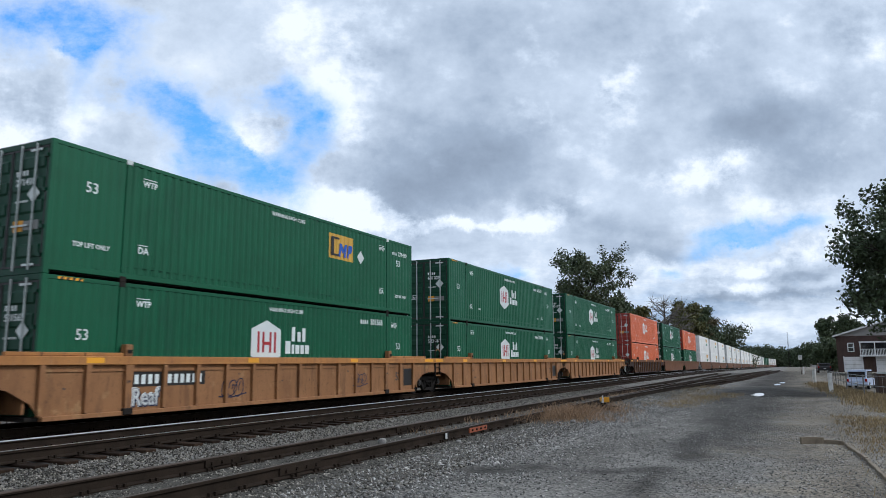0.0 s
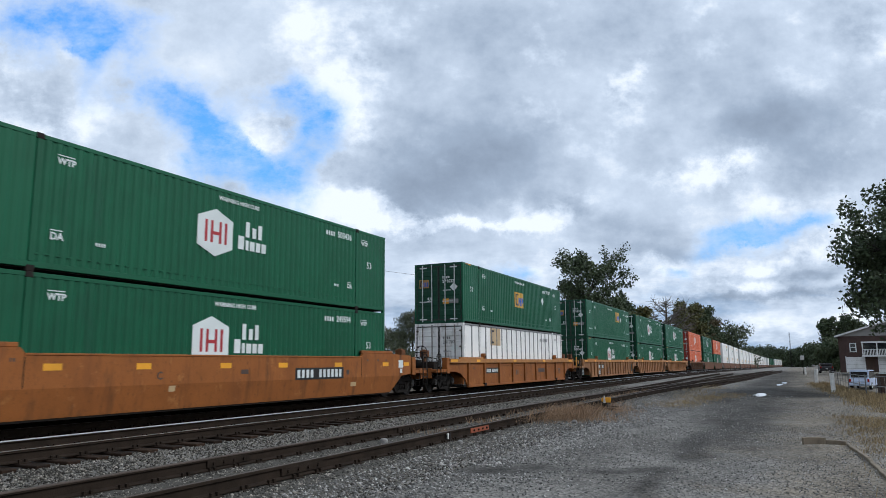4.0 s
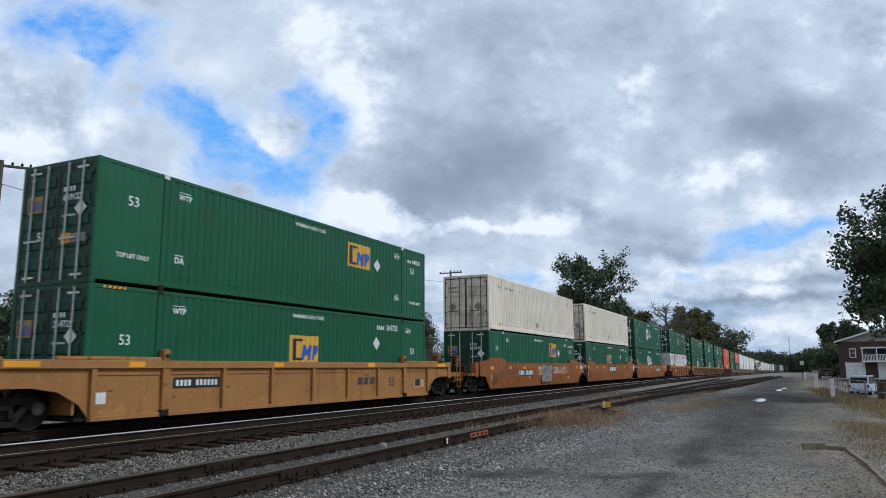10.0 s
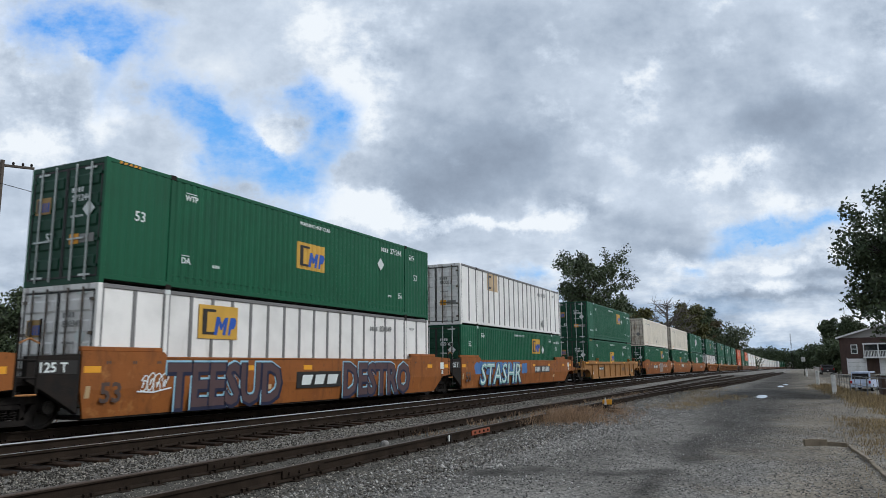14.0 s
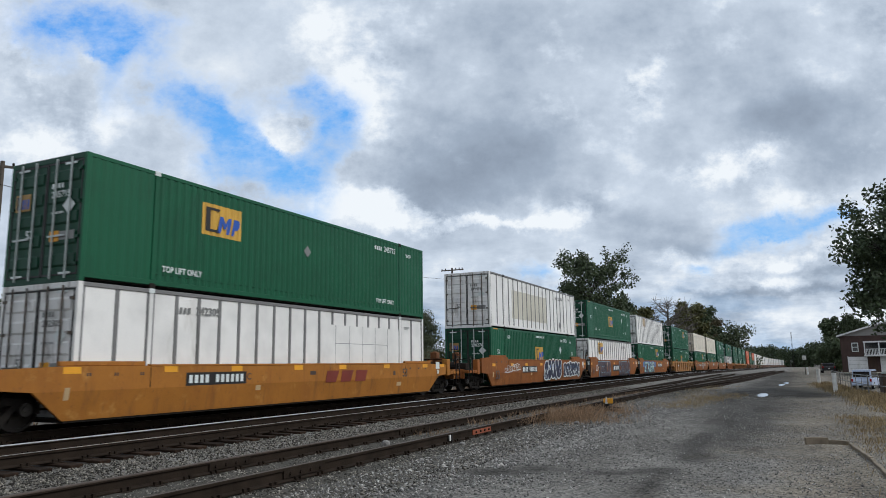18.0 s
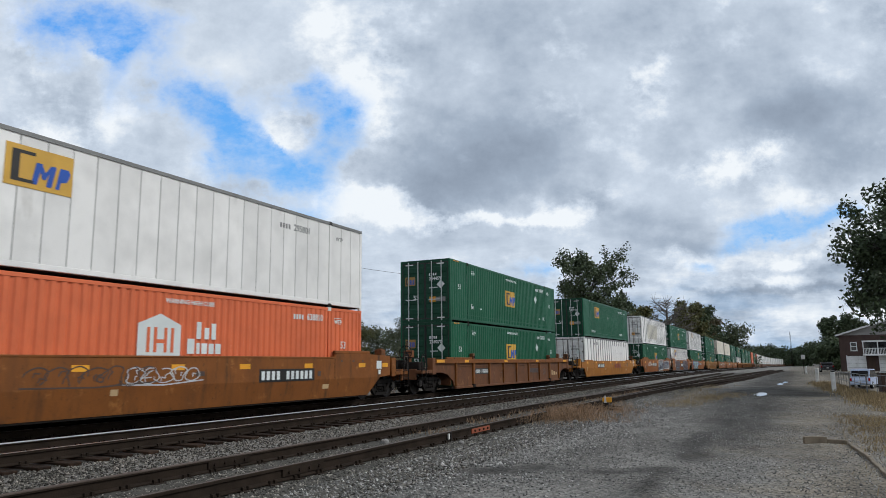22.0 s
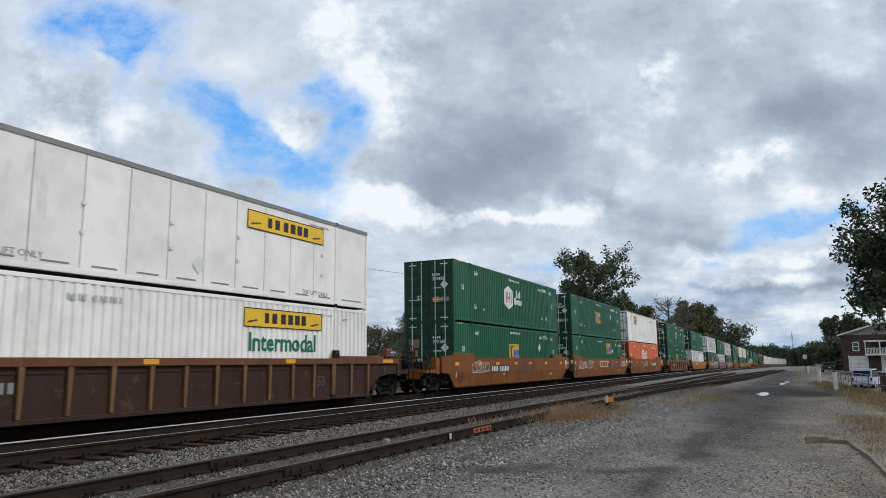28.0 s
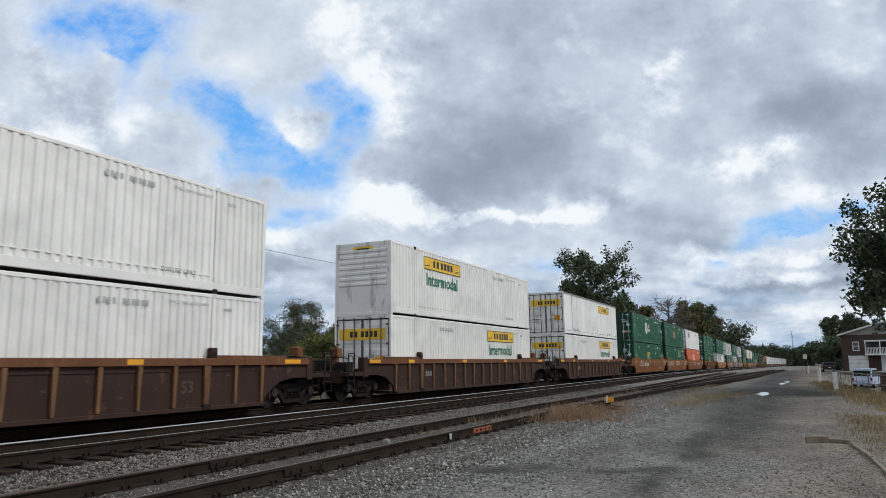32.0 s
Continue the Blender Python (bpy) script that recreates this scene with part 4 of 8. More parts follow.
def container(name, label, wall, endpaint, style, end="doors", ink=None, shell_only=False):
    """A 53-foot box: origin at its door end, on the middle line, at its base."""
    ink = ink or LETTER_WHITE
    c = empty(name, label, "container", "stacked containers")
    top, bot = CH - 0.10, 0.30 if wall is CREAM or (wall is WHITE and style == "corrugated") else 0.21
    for sx in (1, -1):
        a, b = sorted((sx * HW, sx * (HW - 0.09)))
        part("top_rail", bevelled(boxes((a, b, 0.10, L - 0.10, top, CH - 0.005)), 0.008), BATTEN if style == "battened" else wall, c)
        part("bottom_rail", bevelled(boxes((a, b, 0.10, L - 0.10, 0.085, bot)), 0.008), wall, c)
        for y in (0, L - 0.13):
            part("corner_post", bevelled(boxes((a, b, y, y + 0.13, 0.0, CH)), 0.01), wall, c)
        for y in (A40, B40):
            part("lifting_post", bevelled(boxes((a, b + (0.006 if sx > 0 else 0), y - 0.06, y + 0.06, bot, top)), 0.006), wall, c)
            for z in (0.0, CH - 0.12):
                lo, hi = sorted((sx * (HW + 0.012), sx * (HW - 0.15)))
                part("lifting_casting", bevelled(boxes((lo, hi, y - 0.09, y + 0.09, z, z + 0.13)), 0.012), DARKSTEEL if z == 0 or random.random() < 0.4 else LETTER_WHITE, c)
        spans = ((0.13, A40 - 0.06), (A40 + 0.06, B40 - 0.06), (B40 + 0.06, L - 0.13))
        for y0, y1 in spans:
            if sx < 0:
                part("side_wall", boxes((-HW + 0.03, -HW + 0.045, y0, y1, bot, top)), wall, c)
            elif style == "corrugated":
                part("side_wall", corrugated_mesh("side_wall", y0, y1, bot, top, HW - 0.004, (WAVE if y1 - y0 > 5 else 0.6 * WAVE) if wall is GREEN else 0.04 if wall is CREAM else 0.034, 0.25, material=wall), None, c)
            elif style == "battened":
                part("side_wall", boxes((HW - 0.05, HW - 0.03, y0, y1, bot, top)), wall, c)
                n = max(1, round((y1 - y0) / 0.76))
                for i in range(n + 1):
                    y = y0 + (y1 - y0) * i / n
                    part("batten", boxes((HW - 0.03, HW - 0.012, max(y0, y - 0.05), min(y1, y + 0.05), bot, top)), BATTEN, c, "dark grey batten")
            else:
                n = max(1, round((y1 - y0) / (0.61 if style == "narrow" else 1.22)))
                for i in range(n):
                    ya, yb = y0 + (y1 - y0) * i / n, y0 + (y1 - y0) * (i + 1) / n
                    pl = part("wall_panel", bevelled(boxes((HW - 0.03, HW - 0.012, ya + 0.009, yb - 0.009, bot, top)), 0.004), wall, c)
                    if style != "narrow":
                        part("scuff_plate", boxes((HW - 0.013, HW - 0.004, ya + 0.3, yb - 0.25, bot + 0.06, bot + 0.10)), LETTER_GREY, pl)
                part("backing", boxes((HW - 0.05, HW - 0.032, y0, y1, bot, top)), LETTER_GREY, c)
        if style == "corrugated":
            part("scuff_strip", boxes((HW - 0.03, HW - 0.001, A40 + 0.06, B40 - 0.06, bot + 0.16, bot + 0.19)), wall, c) if sx > 0 else None
    part("roof", boxes((-HW + 0.09, HW - 0.09, 0.05, L - 0.05, CH - 0.05, CH - 0.02)), wall, c)
    part("floor", boxes((-HW + 0.09, HW - 0.09, 0.05, L - 0.05, 0.06, 0.14)), DARKSTEEL, c)
    part("front_wall", boxes((-HW + 0.09, HW - 0.09, L - 0.09, L - 0.05, 0.14, CH - 0.05)), wall, c)
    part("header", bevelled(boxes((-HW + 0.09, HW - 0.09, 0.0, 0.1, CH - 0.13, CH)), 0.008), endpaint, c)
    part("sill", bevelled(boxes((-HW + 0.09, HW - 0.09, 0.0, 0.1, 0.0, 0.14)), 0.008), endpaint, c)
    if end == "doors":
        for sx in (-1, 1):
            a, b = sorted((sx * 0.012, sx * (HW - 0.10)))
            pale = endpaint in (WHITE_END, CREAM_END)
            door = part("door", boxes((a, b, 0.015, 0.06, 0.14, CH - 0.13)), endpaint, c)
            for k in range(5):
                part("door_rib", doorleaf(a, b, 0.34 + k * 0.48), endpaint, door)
            for u in (0.30, 0.72):
                x = a + (b - a) * u
                rod = part("lock_rod", tubes((((x, -0.045, 0.08), (x, -0.045, CH - 0.08)), 0.024)), ROD_DARK if pale else ROD, door, "dark locking rod" if pale else "galvanised locking rod")
            part("rod_handle", boxes((a + 0.2, a + 0.75, -0.06, -0.04, 1.02, 1.06)), ROD_DARK if pale else ROD, door)
            part("gasket", boxes((a, a + 0.035, 0.0, 0.014, 0.15, CH - 0.14), (b - 0.035, b, 0.0, 0.014, 0.15, CH - 0.14), (a + 0.035, b - 0.035, 0.0, 0.014, 0.15, 0.19), (a + 0.035, b - 0.035, 0.0, 0.014, CH - 0.18, CH - 0.14)), BLACK, door, "black rubber gasket")
            for z in (0.35, 0.95, 1.75, 2.5):
                xo = (a, a + 0.12) if sx < 0 else (b - 0.12, b)
                part("hinge", boxes((*xo, -0.035, 0.0, z, z + 0.07)), ROD_DARK if pale else endpaint, door)
    else:
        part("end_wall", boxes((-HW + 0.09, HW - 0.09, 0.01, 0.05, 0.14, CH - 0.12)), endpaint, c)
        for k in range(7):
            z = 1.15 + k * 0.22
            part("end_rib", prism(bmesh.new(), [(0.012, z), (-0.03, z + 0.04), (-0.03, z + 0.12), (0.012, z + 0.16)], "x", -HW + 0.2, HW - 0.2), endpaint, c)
    return c


def doorleaf(a, b, z):
    """One pressed rib of a door leaf."""
    return prism(bmesh.new(), [(0.016, z), (-0.012, z + 0.05), (-0.012, z + 0.26), (0.016, z + 0.31)], "x", a + 0.1, b - 0.1)


PLACARD = [(0, -0.24), (0.24, 0), (0, 0.24), (-0.24, 0)]


def placard(c, y, z, grey=False, s=1.0):
    flat_shape(c, [(y + u * s, z + v * s) for u, v in PLACARD], LETTER_GREY if grey else LETTER_WHITE, name="placard", label="diamond placard holder")


def end_marks(c, ink, logo=None):
    """Writing and stickers on the door end."""
    y = -0.022
    sign_end(bars(9, 0.07, ink), c, 0.25, y, 1.55)
    sign_end(words("53", 0.28, ink, 0.006), c, -0.6, y, 1.05)
    bm = bmesh.new()
    prism(bm, [(0.82 + u * 0.85, 1.72 + v * 0.85) for u, v in PLACARD], "y", y, y + 0.004)
    part("placard", bm, LETTER_WHITE, c, "diamond placard holder")
    part("sticker", boxes((0.24, 0.55, y, y + 0.004, 0.92, 1.16)), AMBER, c, "yellow warning sticker")
    part("sticker", boxes((0.57, 1.05, y, y + 0.004, 0.94, 1.14)), LETTER_GREY, c)
    for x in (-1.0, 0.62):
        part("reflector", boxes((x, x + 0.38, y, y + 0.004, 2.66, 2.71)), LETTER_WHITE, c)
        part("reflector", boxes((x, x + 0.38, y, y + 0.004, 0.17, 0.22)), LETTER_WHITE, c)
    if logo:
        pn = part("end_logo", boxes((-1.02, -0.5, y, y + 0.004, 1.72, 2.12)), END_GOLD if logo is YELLOW else logo, c, "small dull gold logo panel")
        part("logo_shape", boxes((-0.98, -0.92, y - 0.003, y, 1.77, 2.08), (-0.92, -0.82, y - 0.003, y, 2.0, 2.08), (-0.92, -0.82, y - 0.003, y, 1.77, 1.84)), BLACK, pn)
        part("logo_shape", boxes((-0.79, -0.74, y - 0.003, y, 1.77, 2.0), (-0.70, -0.65, y - 0.003, y, 1.77, 2.0), (-0.61, -0.55, y - 0.003, y, 1.77, 2.0)), BLUE, pn)


def hazard_marks(c, x):
    hz = part("hazard_strip", boxes((x, x + 0.002, 0.35, 0.95, CH - 0.085, CH - 0.025)), AMBER, c, "yellow and black striped edge")
    for k in range(4):
        u = 0.4 + k * 0.14
        flat_shape(hz, [(u, CH - 0.085), (u + 0.06, CH - 0.085), (u + 0.1, CH - 0.025), (u + 0.04, CH - 0.025)], BLACK, x + 0.004, "stripe")


def common_marks(c, ink, lift_only=False, high=1.55, end_number=False):
    """Painted words and codes on the near side."""
    x = HW + 0.001
    for y in (0.85, 14.82):
        sign_side(words("53", 0.34, ink, 0.003), c, x, y, high)
    for y in (2.4, 13.5 if end_number else 14.45):
        sign_side(words("WTP", 0.2, ink, 0.006), c, x, y, 2.36)
        part("mark_bar", boxes((x, x + 0.003, y, y + 0.40, 2.54, 2.56)), ink, c)
    for y in (2.35, 13.55):
        sign_side(words("DA", 0.22, ink, 0.006), c, x, y, 0.72)
        part("mark_bar", boxes((x, x + 0.003, y, y + 0.28, 0.91, 0.93)), ink, c)
    sign_side(words("WARNING HIGH CUBE", 0.16, ink, 0.004), c, x, 7.2, 2.56)
    if not end_number:
        hazard_marks(c, x)
    if lift_only:
        for y in (0.62, 14.72):
            sign_side(words("TOP LIFT ONLY", 0.15, ink, 0.004, 0.9), c, x, y, 0.66)
    else:
        for y in (3.45, 12.75):
            sign_side(bars(4, 0.11, ink), c, x, y, 0.72)


def green_plain(y0, z0):
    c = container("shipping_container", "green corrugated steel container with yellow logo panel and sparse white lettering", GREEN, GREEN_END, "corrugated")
    sign_side(words("WTP", 0.2, LETTER_WHITE, 0.006), c, HW + 0.001, 14.65, 2.4)
    sign_side(words("TOP LIFT ONLY", 0.21, LETTER_WHITE, 0.006, 0.9), c, HW + 0.001, 12.35, 0.44)
    sign_side(words("TOP LIFT ONLY", 0.21, LETTER_WHITE, 0.006, 0.9), c, HW + 0.001, 2.25, 0.44)
    block_logo(c, "corrugated", y0, z0)
    placard(c, 8.1, 1.75, True, 0.8)
    end_marks(c, LETTER_WHITE, YELLOW)
    return c


def green_block(y0, z0, high=1.55, end_number=False):
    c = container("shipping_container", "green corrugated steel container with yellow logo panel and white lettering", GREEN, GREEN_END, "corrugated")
    common_marks(c, LETTER_WHITE, end_number, high, end_number)
    block_logo(c, "corrugated", y0, z0)
    placard(c, 12.2, 1.9)
    end_marks(c, LETTER_WHITE, YELLOW)
    return c


def green_hex():
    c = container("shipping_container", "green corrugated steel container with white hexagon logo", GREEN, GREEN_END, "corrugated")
    common_marks(c, LETTER_WHITE)
    hex_logo(c, 6.45, 0.98, h=1.3)
    end_marks(c, LETTER_WHITE)
    return c


def orange_hex():
    c = container("shipping_container", "orange corrugated steel container with white hexagon logo", ORANGE, ORANGE_END, "corrugated")
    common_marks(c, LETTER_WHITE)
    hex_logo(c, 6.4, 0.98, True, h=1.3)
    end_marks(c, LETTER_WHITE)
    return c


def cream_plain():
    c = container("shipping_container", "cream white corrugated steel container with grimy doors", CREAM, CREAM_END, "corrugated")
    x = HW + 0.001
    sign_side(words("WTP", 0.2, LETTER_GREY), c, x, 1.3, 2.3)
    sign_side(bars(10, 0.2, LETTER_GREY, "xxxx xxxxx"), c, x, 2.4, 2.3)
    sign_side(words("WTP", 0.2, LETTER_GREY), c, x, 14.5, 2.36)
    placard(c, 7.85, 0.62, True)
    for y in (1.45, 14.4):
        part("sticker", boxes((x, x + 0.003, y, y + 0.3, 0.3, 0.46)), AMBER, c, "small orange sticker")
    sign_end(bars(4, 0.18, LETTER_GREY), c, -1.0, -0.022, 2.2)
    sign_end(bars(6, 0.15, LETTER_GREY), c, -1.0, -0.022, 2.0)
    for xx in (-0.75, 0.7):
        bm = bmesh.new()
        prism(bm, [(xx + u * 0.9, 1.25 + v * 0.9) for u, v in PLACARD], "y", -0.022, -0.018)
        part("placard", bm, LETTER_GREY, c)
    return c


def white_battened(logo=None, ghost=True):
    c = container("shipping_container", "white panelled container with dark vertical battens", WHITE, WHITE_END, "battened")
    x = HW - 0.01
    sign_side(words("WTP", 0.18, LETTER_GREY), c, x, 14.5, 2.4)
    placard(c, 12.3, 0.6, True)
    end_marks(c, LETTER_GREY, YELLOW if logo and logo[2] == YELLOW else None)
    if not ghost:
        cover = part("cover_sheet", boxes((HW - 0.013, HW - 0.009, 8.9, B40 - 0.1, 0.25, 2.38)), WHITE, c, "clean white vinyl sheet over the battens")
        for y in (9.75, 10.6, 11.45, 12.3, 13.2):
            part("sheet_seam", boxes((HW - 0.009, HW - 0.0075, y, y + 0.02, 0.25, 2.38)), LETTER_GREY, cover)
        part("sheet_seam", boxes((HW - 0.009, HW - 0.0075, 9.77, 13.2, 1.76, 1.775)), LETTER_GREY, cover)
    elif not logo:
        part("faded_patch", boxes((HW - 0.03, HW - 0.026, 3.3, 9.6, 0.62, 2.2)), GHOST, c, "yellowed patch where a logo was")
    if logo and logo[2] == YELLOW:
        block_logo(c, "flat", logo[0], logo[1], 1.45, 0.88)
    elif logo:
        pnl = part("logo_panel", boxes((HW - 0.03, HW - 0.024, logo[0], logo[0] + 1.45, logo[1], logo[1] + 0.88)), logo[2], c, "faded logo panel")
        y, z = logo[0] + 0.12, logo[1] + 0.1
        for a, b, d, e in ((0, 0.14, 0, 0.68), (0.14, 0.42, 0.58, 0.68), (0.14, 0.42, 0, 0.1)):
            flat_shape(pnl, [(y + a, z + d), (y + b, z + d), (y + b, z + e), (y + a, z + e)], BLACK, HW - 0.02)
    return c


GHOST = paint("yellowed_white_patch", (0.62, 0.58, 0.47, 1), dirt_amount=0.2, dirt=(0.72, 0.70, 0.64, 1))
OXIDE_STREAK = worn("rust_streaked_post", (0.62, 0.54, 0.44, 1), (0.34, 0.16, 0.065, 1), (0.12, 0.055, 0.03, 1), (0.7, 0.62, 0.52, 1))
FADED = paint("faded_beige_vinyl", (0.52, 0.37, 0.20, 1), dirt_amount=0.1, dirt=(0.55, 0.5, 0.42, 1))


def white_smooth(kind):
    c = container("shipping_container", "white smooth-panelled container with grey roof rail", WHITE, WHITE_END, "narrow" if kind == "block" else "panelled")
    x = HW - 0.006
    if kind == "block":
        block_logo(c, "flat", 2.95, 1.72)
        part("roof_rail_cap", boxes((HW, HW + 0.012, 0.02, L - 0.02, CH - 0.10, CH - 0.01)), LETTER_GREY, c, "dark grey roof rail")
        sign_side(words("WTP", 0.2, LETTER_GREY), c, x, 1.3, 2.3)
        sign_side(words("WTP", 0.2, LETTER_GREY), c, x, 14.5, 2.3)
        end_marks(c, LETTER_GREY, YELLOW)
    else:
        banner_logo(c, 9.69, 2.0, False)
        part("rust_streak", boxes((HW + 0.004, HW + 0.009, A40 - 0.05, A40 + 0.05, 0.2, CH - 0.14)), OXIDE_STREAK, c, "rust-streaked lifting post")
        sign_side(words("TOP LIFT ONLY", 0.2, LETTER_GREY), c, x, 12.3, 0.32)
        sign_side(words("TOP LIFT ONLY", 0.2, LETTER_GREY), c, x, 2.2, 0.32)
        sign_side(words("STACK TWO HIGH ONLY", 0.1, LETTER_GREY), c, x, 12.6, 2.55)
        for y in (1.4, 4.4, 6.9, 9.3, 13.3):
            for z in (0.95, 1.6):
                part("vent_cap", bevelled(boxes((x, x + 0.03, y, y + 0.11, z, z + 0.11)), 0.02), WHITE, c)
        placard(c, 7.9, 0.7)
        part("roof_rail_cap", boxes((HW, HW + 0.012, 0.02, L - 0.02, CH - 0.13, CH - 0.01)), LETTER_GREY, c, "grey roof rail")
        end_banner(c)
    return c


def end_banner(c):
    pn = part("end_banner", boxes((-1.05, 1.05, -0.03, -0.024, 1.95, 2.38)), BANNER, c, "yellow banner across both doors")
    for x in (-0.55, -0.35, -0.05, 0.15, 0.35, 0.55):
        part("logo_shape", boxes((x, x + 0.14, -0.034, -0.03, 2.05, 2.28)), BLACK, pn)
    part("sticker", boxes((0.6, 1.0, -0.03, -0.024, 0.95, 1.3)), AMBER, c, "yellow sticker")


def white_banner(first, end="doors"):
    c = container("shipping_container", "white corrugated container with yellow banner and green lettering", WHITE, WHITE_END, "corrugated", end)
    x = HW + 0.001
    if first is not None:
        banner_logo(c, first, 2.08)
    sign_side(words("STACK TWO HIGH ONLY", 0.12, LETTER_PALE), c, x, 12.6, 2.55)
    sign_side(words("WTP", 0.14, LETTER_GREY), c, x, 14.55, 2.45)
    sign_side(bars(11, 0.2, LETTER_PALE, "xxxx xxxxxx"), c, x, 4.2 if first and first > 8 else 10.6, 2.42)
    sign_side(words("TOP LIFT ONLY", 0.17, LETTER_GREY), c, x, 12.3, 0.42)
    placard(c, 7.6, 1.1)
    if end == "doors":
        end_banner(c)
    else:
        pn = part("end_banner", boxes((-0.45, 0.45, -0.014, 0.0, 2.5, 2.72)), BANNER, c, "small yellow banner")
        part("logo_shape", boxes((-0.3, 0.3, -0.018, -0.014, 2.56, 2.66)), BLACK, pn)
    return c


def serial(c, digits, ink=None, y=12.25, z=2.42, x=None):
    """Owner's code as bars, and the painted number, on the side and on the door end."""
    ink = ink or LETTER_WHITE
    x = HW + 0.001 if x is None else x
    sign_side(bars(4, 0.21, ink), c, x, y, z)
    sign_side(words(digits, 0.29, ink, 0.006), c, x, y + 0.68, z)
    sign_end(bars(4, 0.16, ink), c, 0.22, -0.022, 2.14)
    sign_end(words(digits, 0.21, ink, 0.005), c, 0.22, -0.022, 1.93)
    return c


# ---- well cars ----
def truck_frame():
    """Open cast side frames and bolster of a freight truck; origin between the axles at rail height."""
    bm = bmesh.new()
    for sx in (-1, 1):
        a, b = sorted((sx * 0.95, sx * 1.06))
        prism(bm, [(-1.12, 0.40), (-1.06, 0.58), (-0.80, 0.70), (0.80, 0.70), (1.06, 0.58), (1.12, 0.40), (0.98, 0.40), (0.78, 0.555), (-0.78, 0.555), (-0.98, 0.40)], "x", a, b)
        for s in (-1, 1):
            prism(bm, [(s * 0.80, 0.56), (s * 0.62, 0.56), (s * 0.30, 0.24), (s * 0.40, 0.13)], "x", a, b)
            prism(bm, [(s * 0.40, 0.24), (s * 0.31, 0.24), (s * 0.31, 0.555), (s * 0.40, 0.555)], "x", a, b)
        prism(bm, [(-0.41, 0.13), (0.41, 0.13), (0.34, 0.235), (-0.34, 0.235)], "x", *sorted((sx * 0.93, sx * 1.10)))
        box(bm, *sorted((sx * 0.90, sx * 1.09)), -0.28, 0.28, 0.46, 0.545)
    box(bm, -0.92, 0.92, -0.22, 0.22, 0.42, 0.66)
    box(bm, -0.9, 0.9, -0.34, -0.26, 0.3, 0.4)
    box(bm, -0.9, 0.9, 0.26, 0.34, 0.3, 0.4)
    return bm


def spring_mesh():
    """One coil spring under the bolster end."""
    pts = [(0.055 * math.cos(k * 1.05), 0.075 * math.sin(k * 1.05), 0.236 + 0.224 * k / 26) for k in range(27)]
    return data("spring", tube(bmesh.new(), pts, 0.017, 4), TRUCK_STEEL)


def bearing_mesh():
    bm = bmesh.new()
    disc(bm, 1.0, 1.11, 0, 0, 0.135, 14)
    disc(bm, 1.11, 1.13, 0, 0, 0.09, 12)
    for k in range(3):
        disc(bm, 1.13, 1.145, 0.05 * math.cos(k * 2.09), 0.05 * math.sin(k * 2.09), 0.016, 6)
    return data("bearing", bm, BEARING)


def wheelset_mesh():
    bm = bmesh.new()
    for sx in (-1, 1):
        disc(bm, *sorted((sx * 0.69, sx * 0.72)), 0, 0, 0.485, 24)
        disc(bm, *sorted((sx * 0.715, sx * 0.80)), 0, 0, 0.455, 24)
        lo = [[bm.verts.new((sx * (0.80 if q < 2 else 0.83), r * math.cos(k * math.tau / 24), r * math.sin(k * math.tau / 24))) for k in range(24)] for q, r in enumerate((0.455, 0.38, 0.448, 0.385))]
        for k in range(24):
            j = (k + 1) % 24
            for p, q in ((0, 2), (2, 3), (3, 1)):
                bm.faces.new((lo[p][k], lo[p][j], lo[q][j], lo[q][k]))
        for k in range(5):
            a = k * math.tau / 5
            box(bm, *sorted((sx * 0.83, sx * 0.836)), 0.26 * math.cos(a) - 0.035, 0.26 * math.cos(a) + 0.035, 0.26 * math.sin(a) - 0.035, 0.26 * math.sin(a) + 0.035)
        disc(bm, *sorted((sx * 0.83, sx * 0.92)), 0, 0, 0.11, 12)
    disc(bm, -0.7, 0.7, 0, 0, 0.085, 10)
    return data("wheelset", bm, WHEEL)


SPRING_MESH, BEARING_MESH = spring_mesh(), bearing_mesh()
TRUCK_MESH, WHEELSET_MESH = data("truck", truck_frame(), TRUCK_STEEL), wheelset_mesh()
AXLES = []


def truck(car, y):
    t = part("truck", TRUCK_MESH, None, car, "grimy cast steel freight truck")
    t.matrix_basis = pose(0, y, 0)
    for u in (-0.19, 0.0, 0.19):
        part("spring", SPRING_MESH, None, t).matrix_basis = pose(1.0, u, 0)
    for side in (-0.89, 0.89):
        w = part("wheelset", WHEELSET_MESH, None, t)
        w.matrix_basis = pose(0, side, 0.46)
        part("bearing", BEARING_MESH, None, t).matrix_basis = pose(0, side, 0.46)
        AXLES.append((w, side))


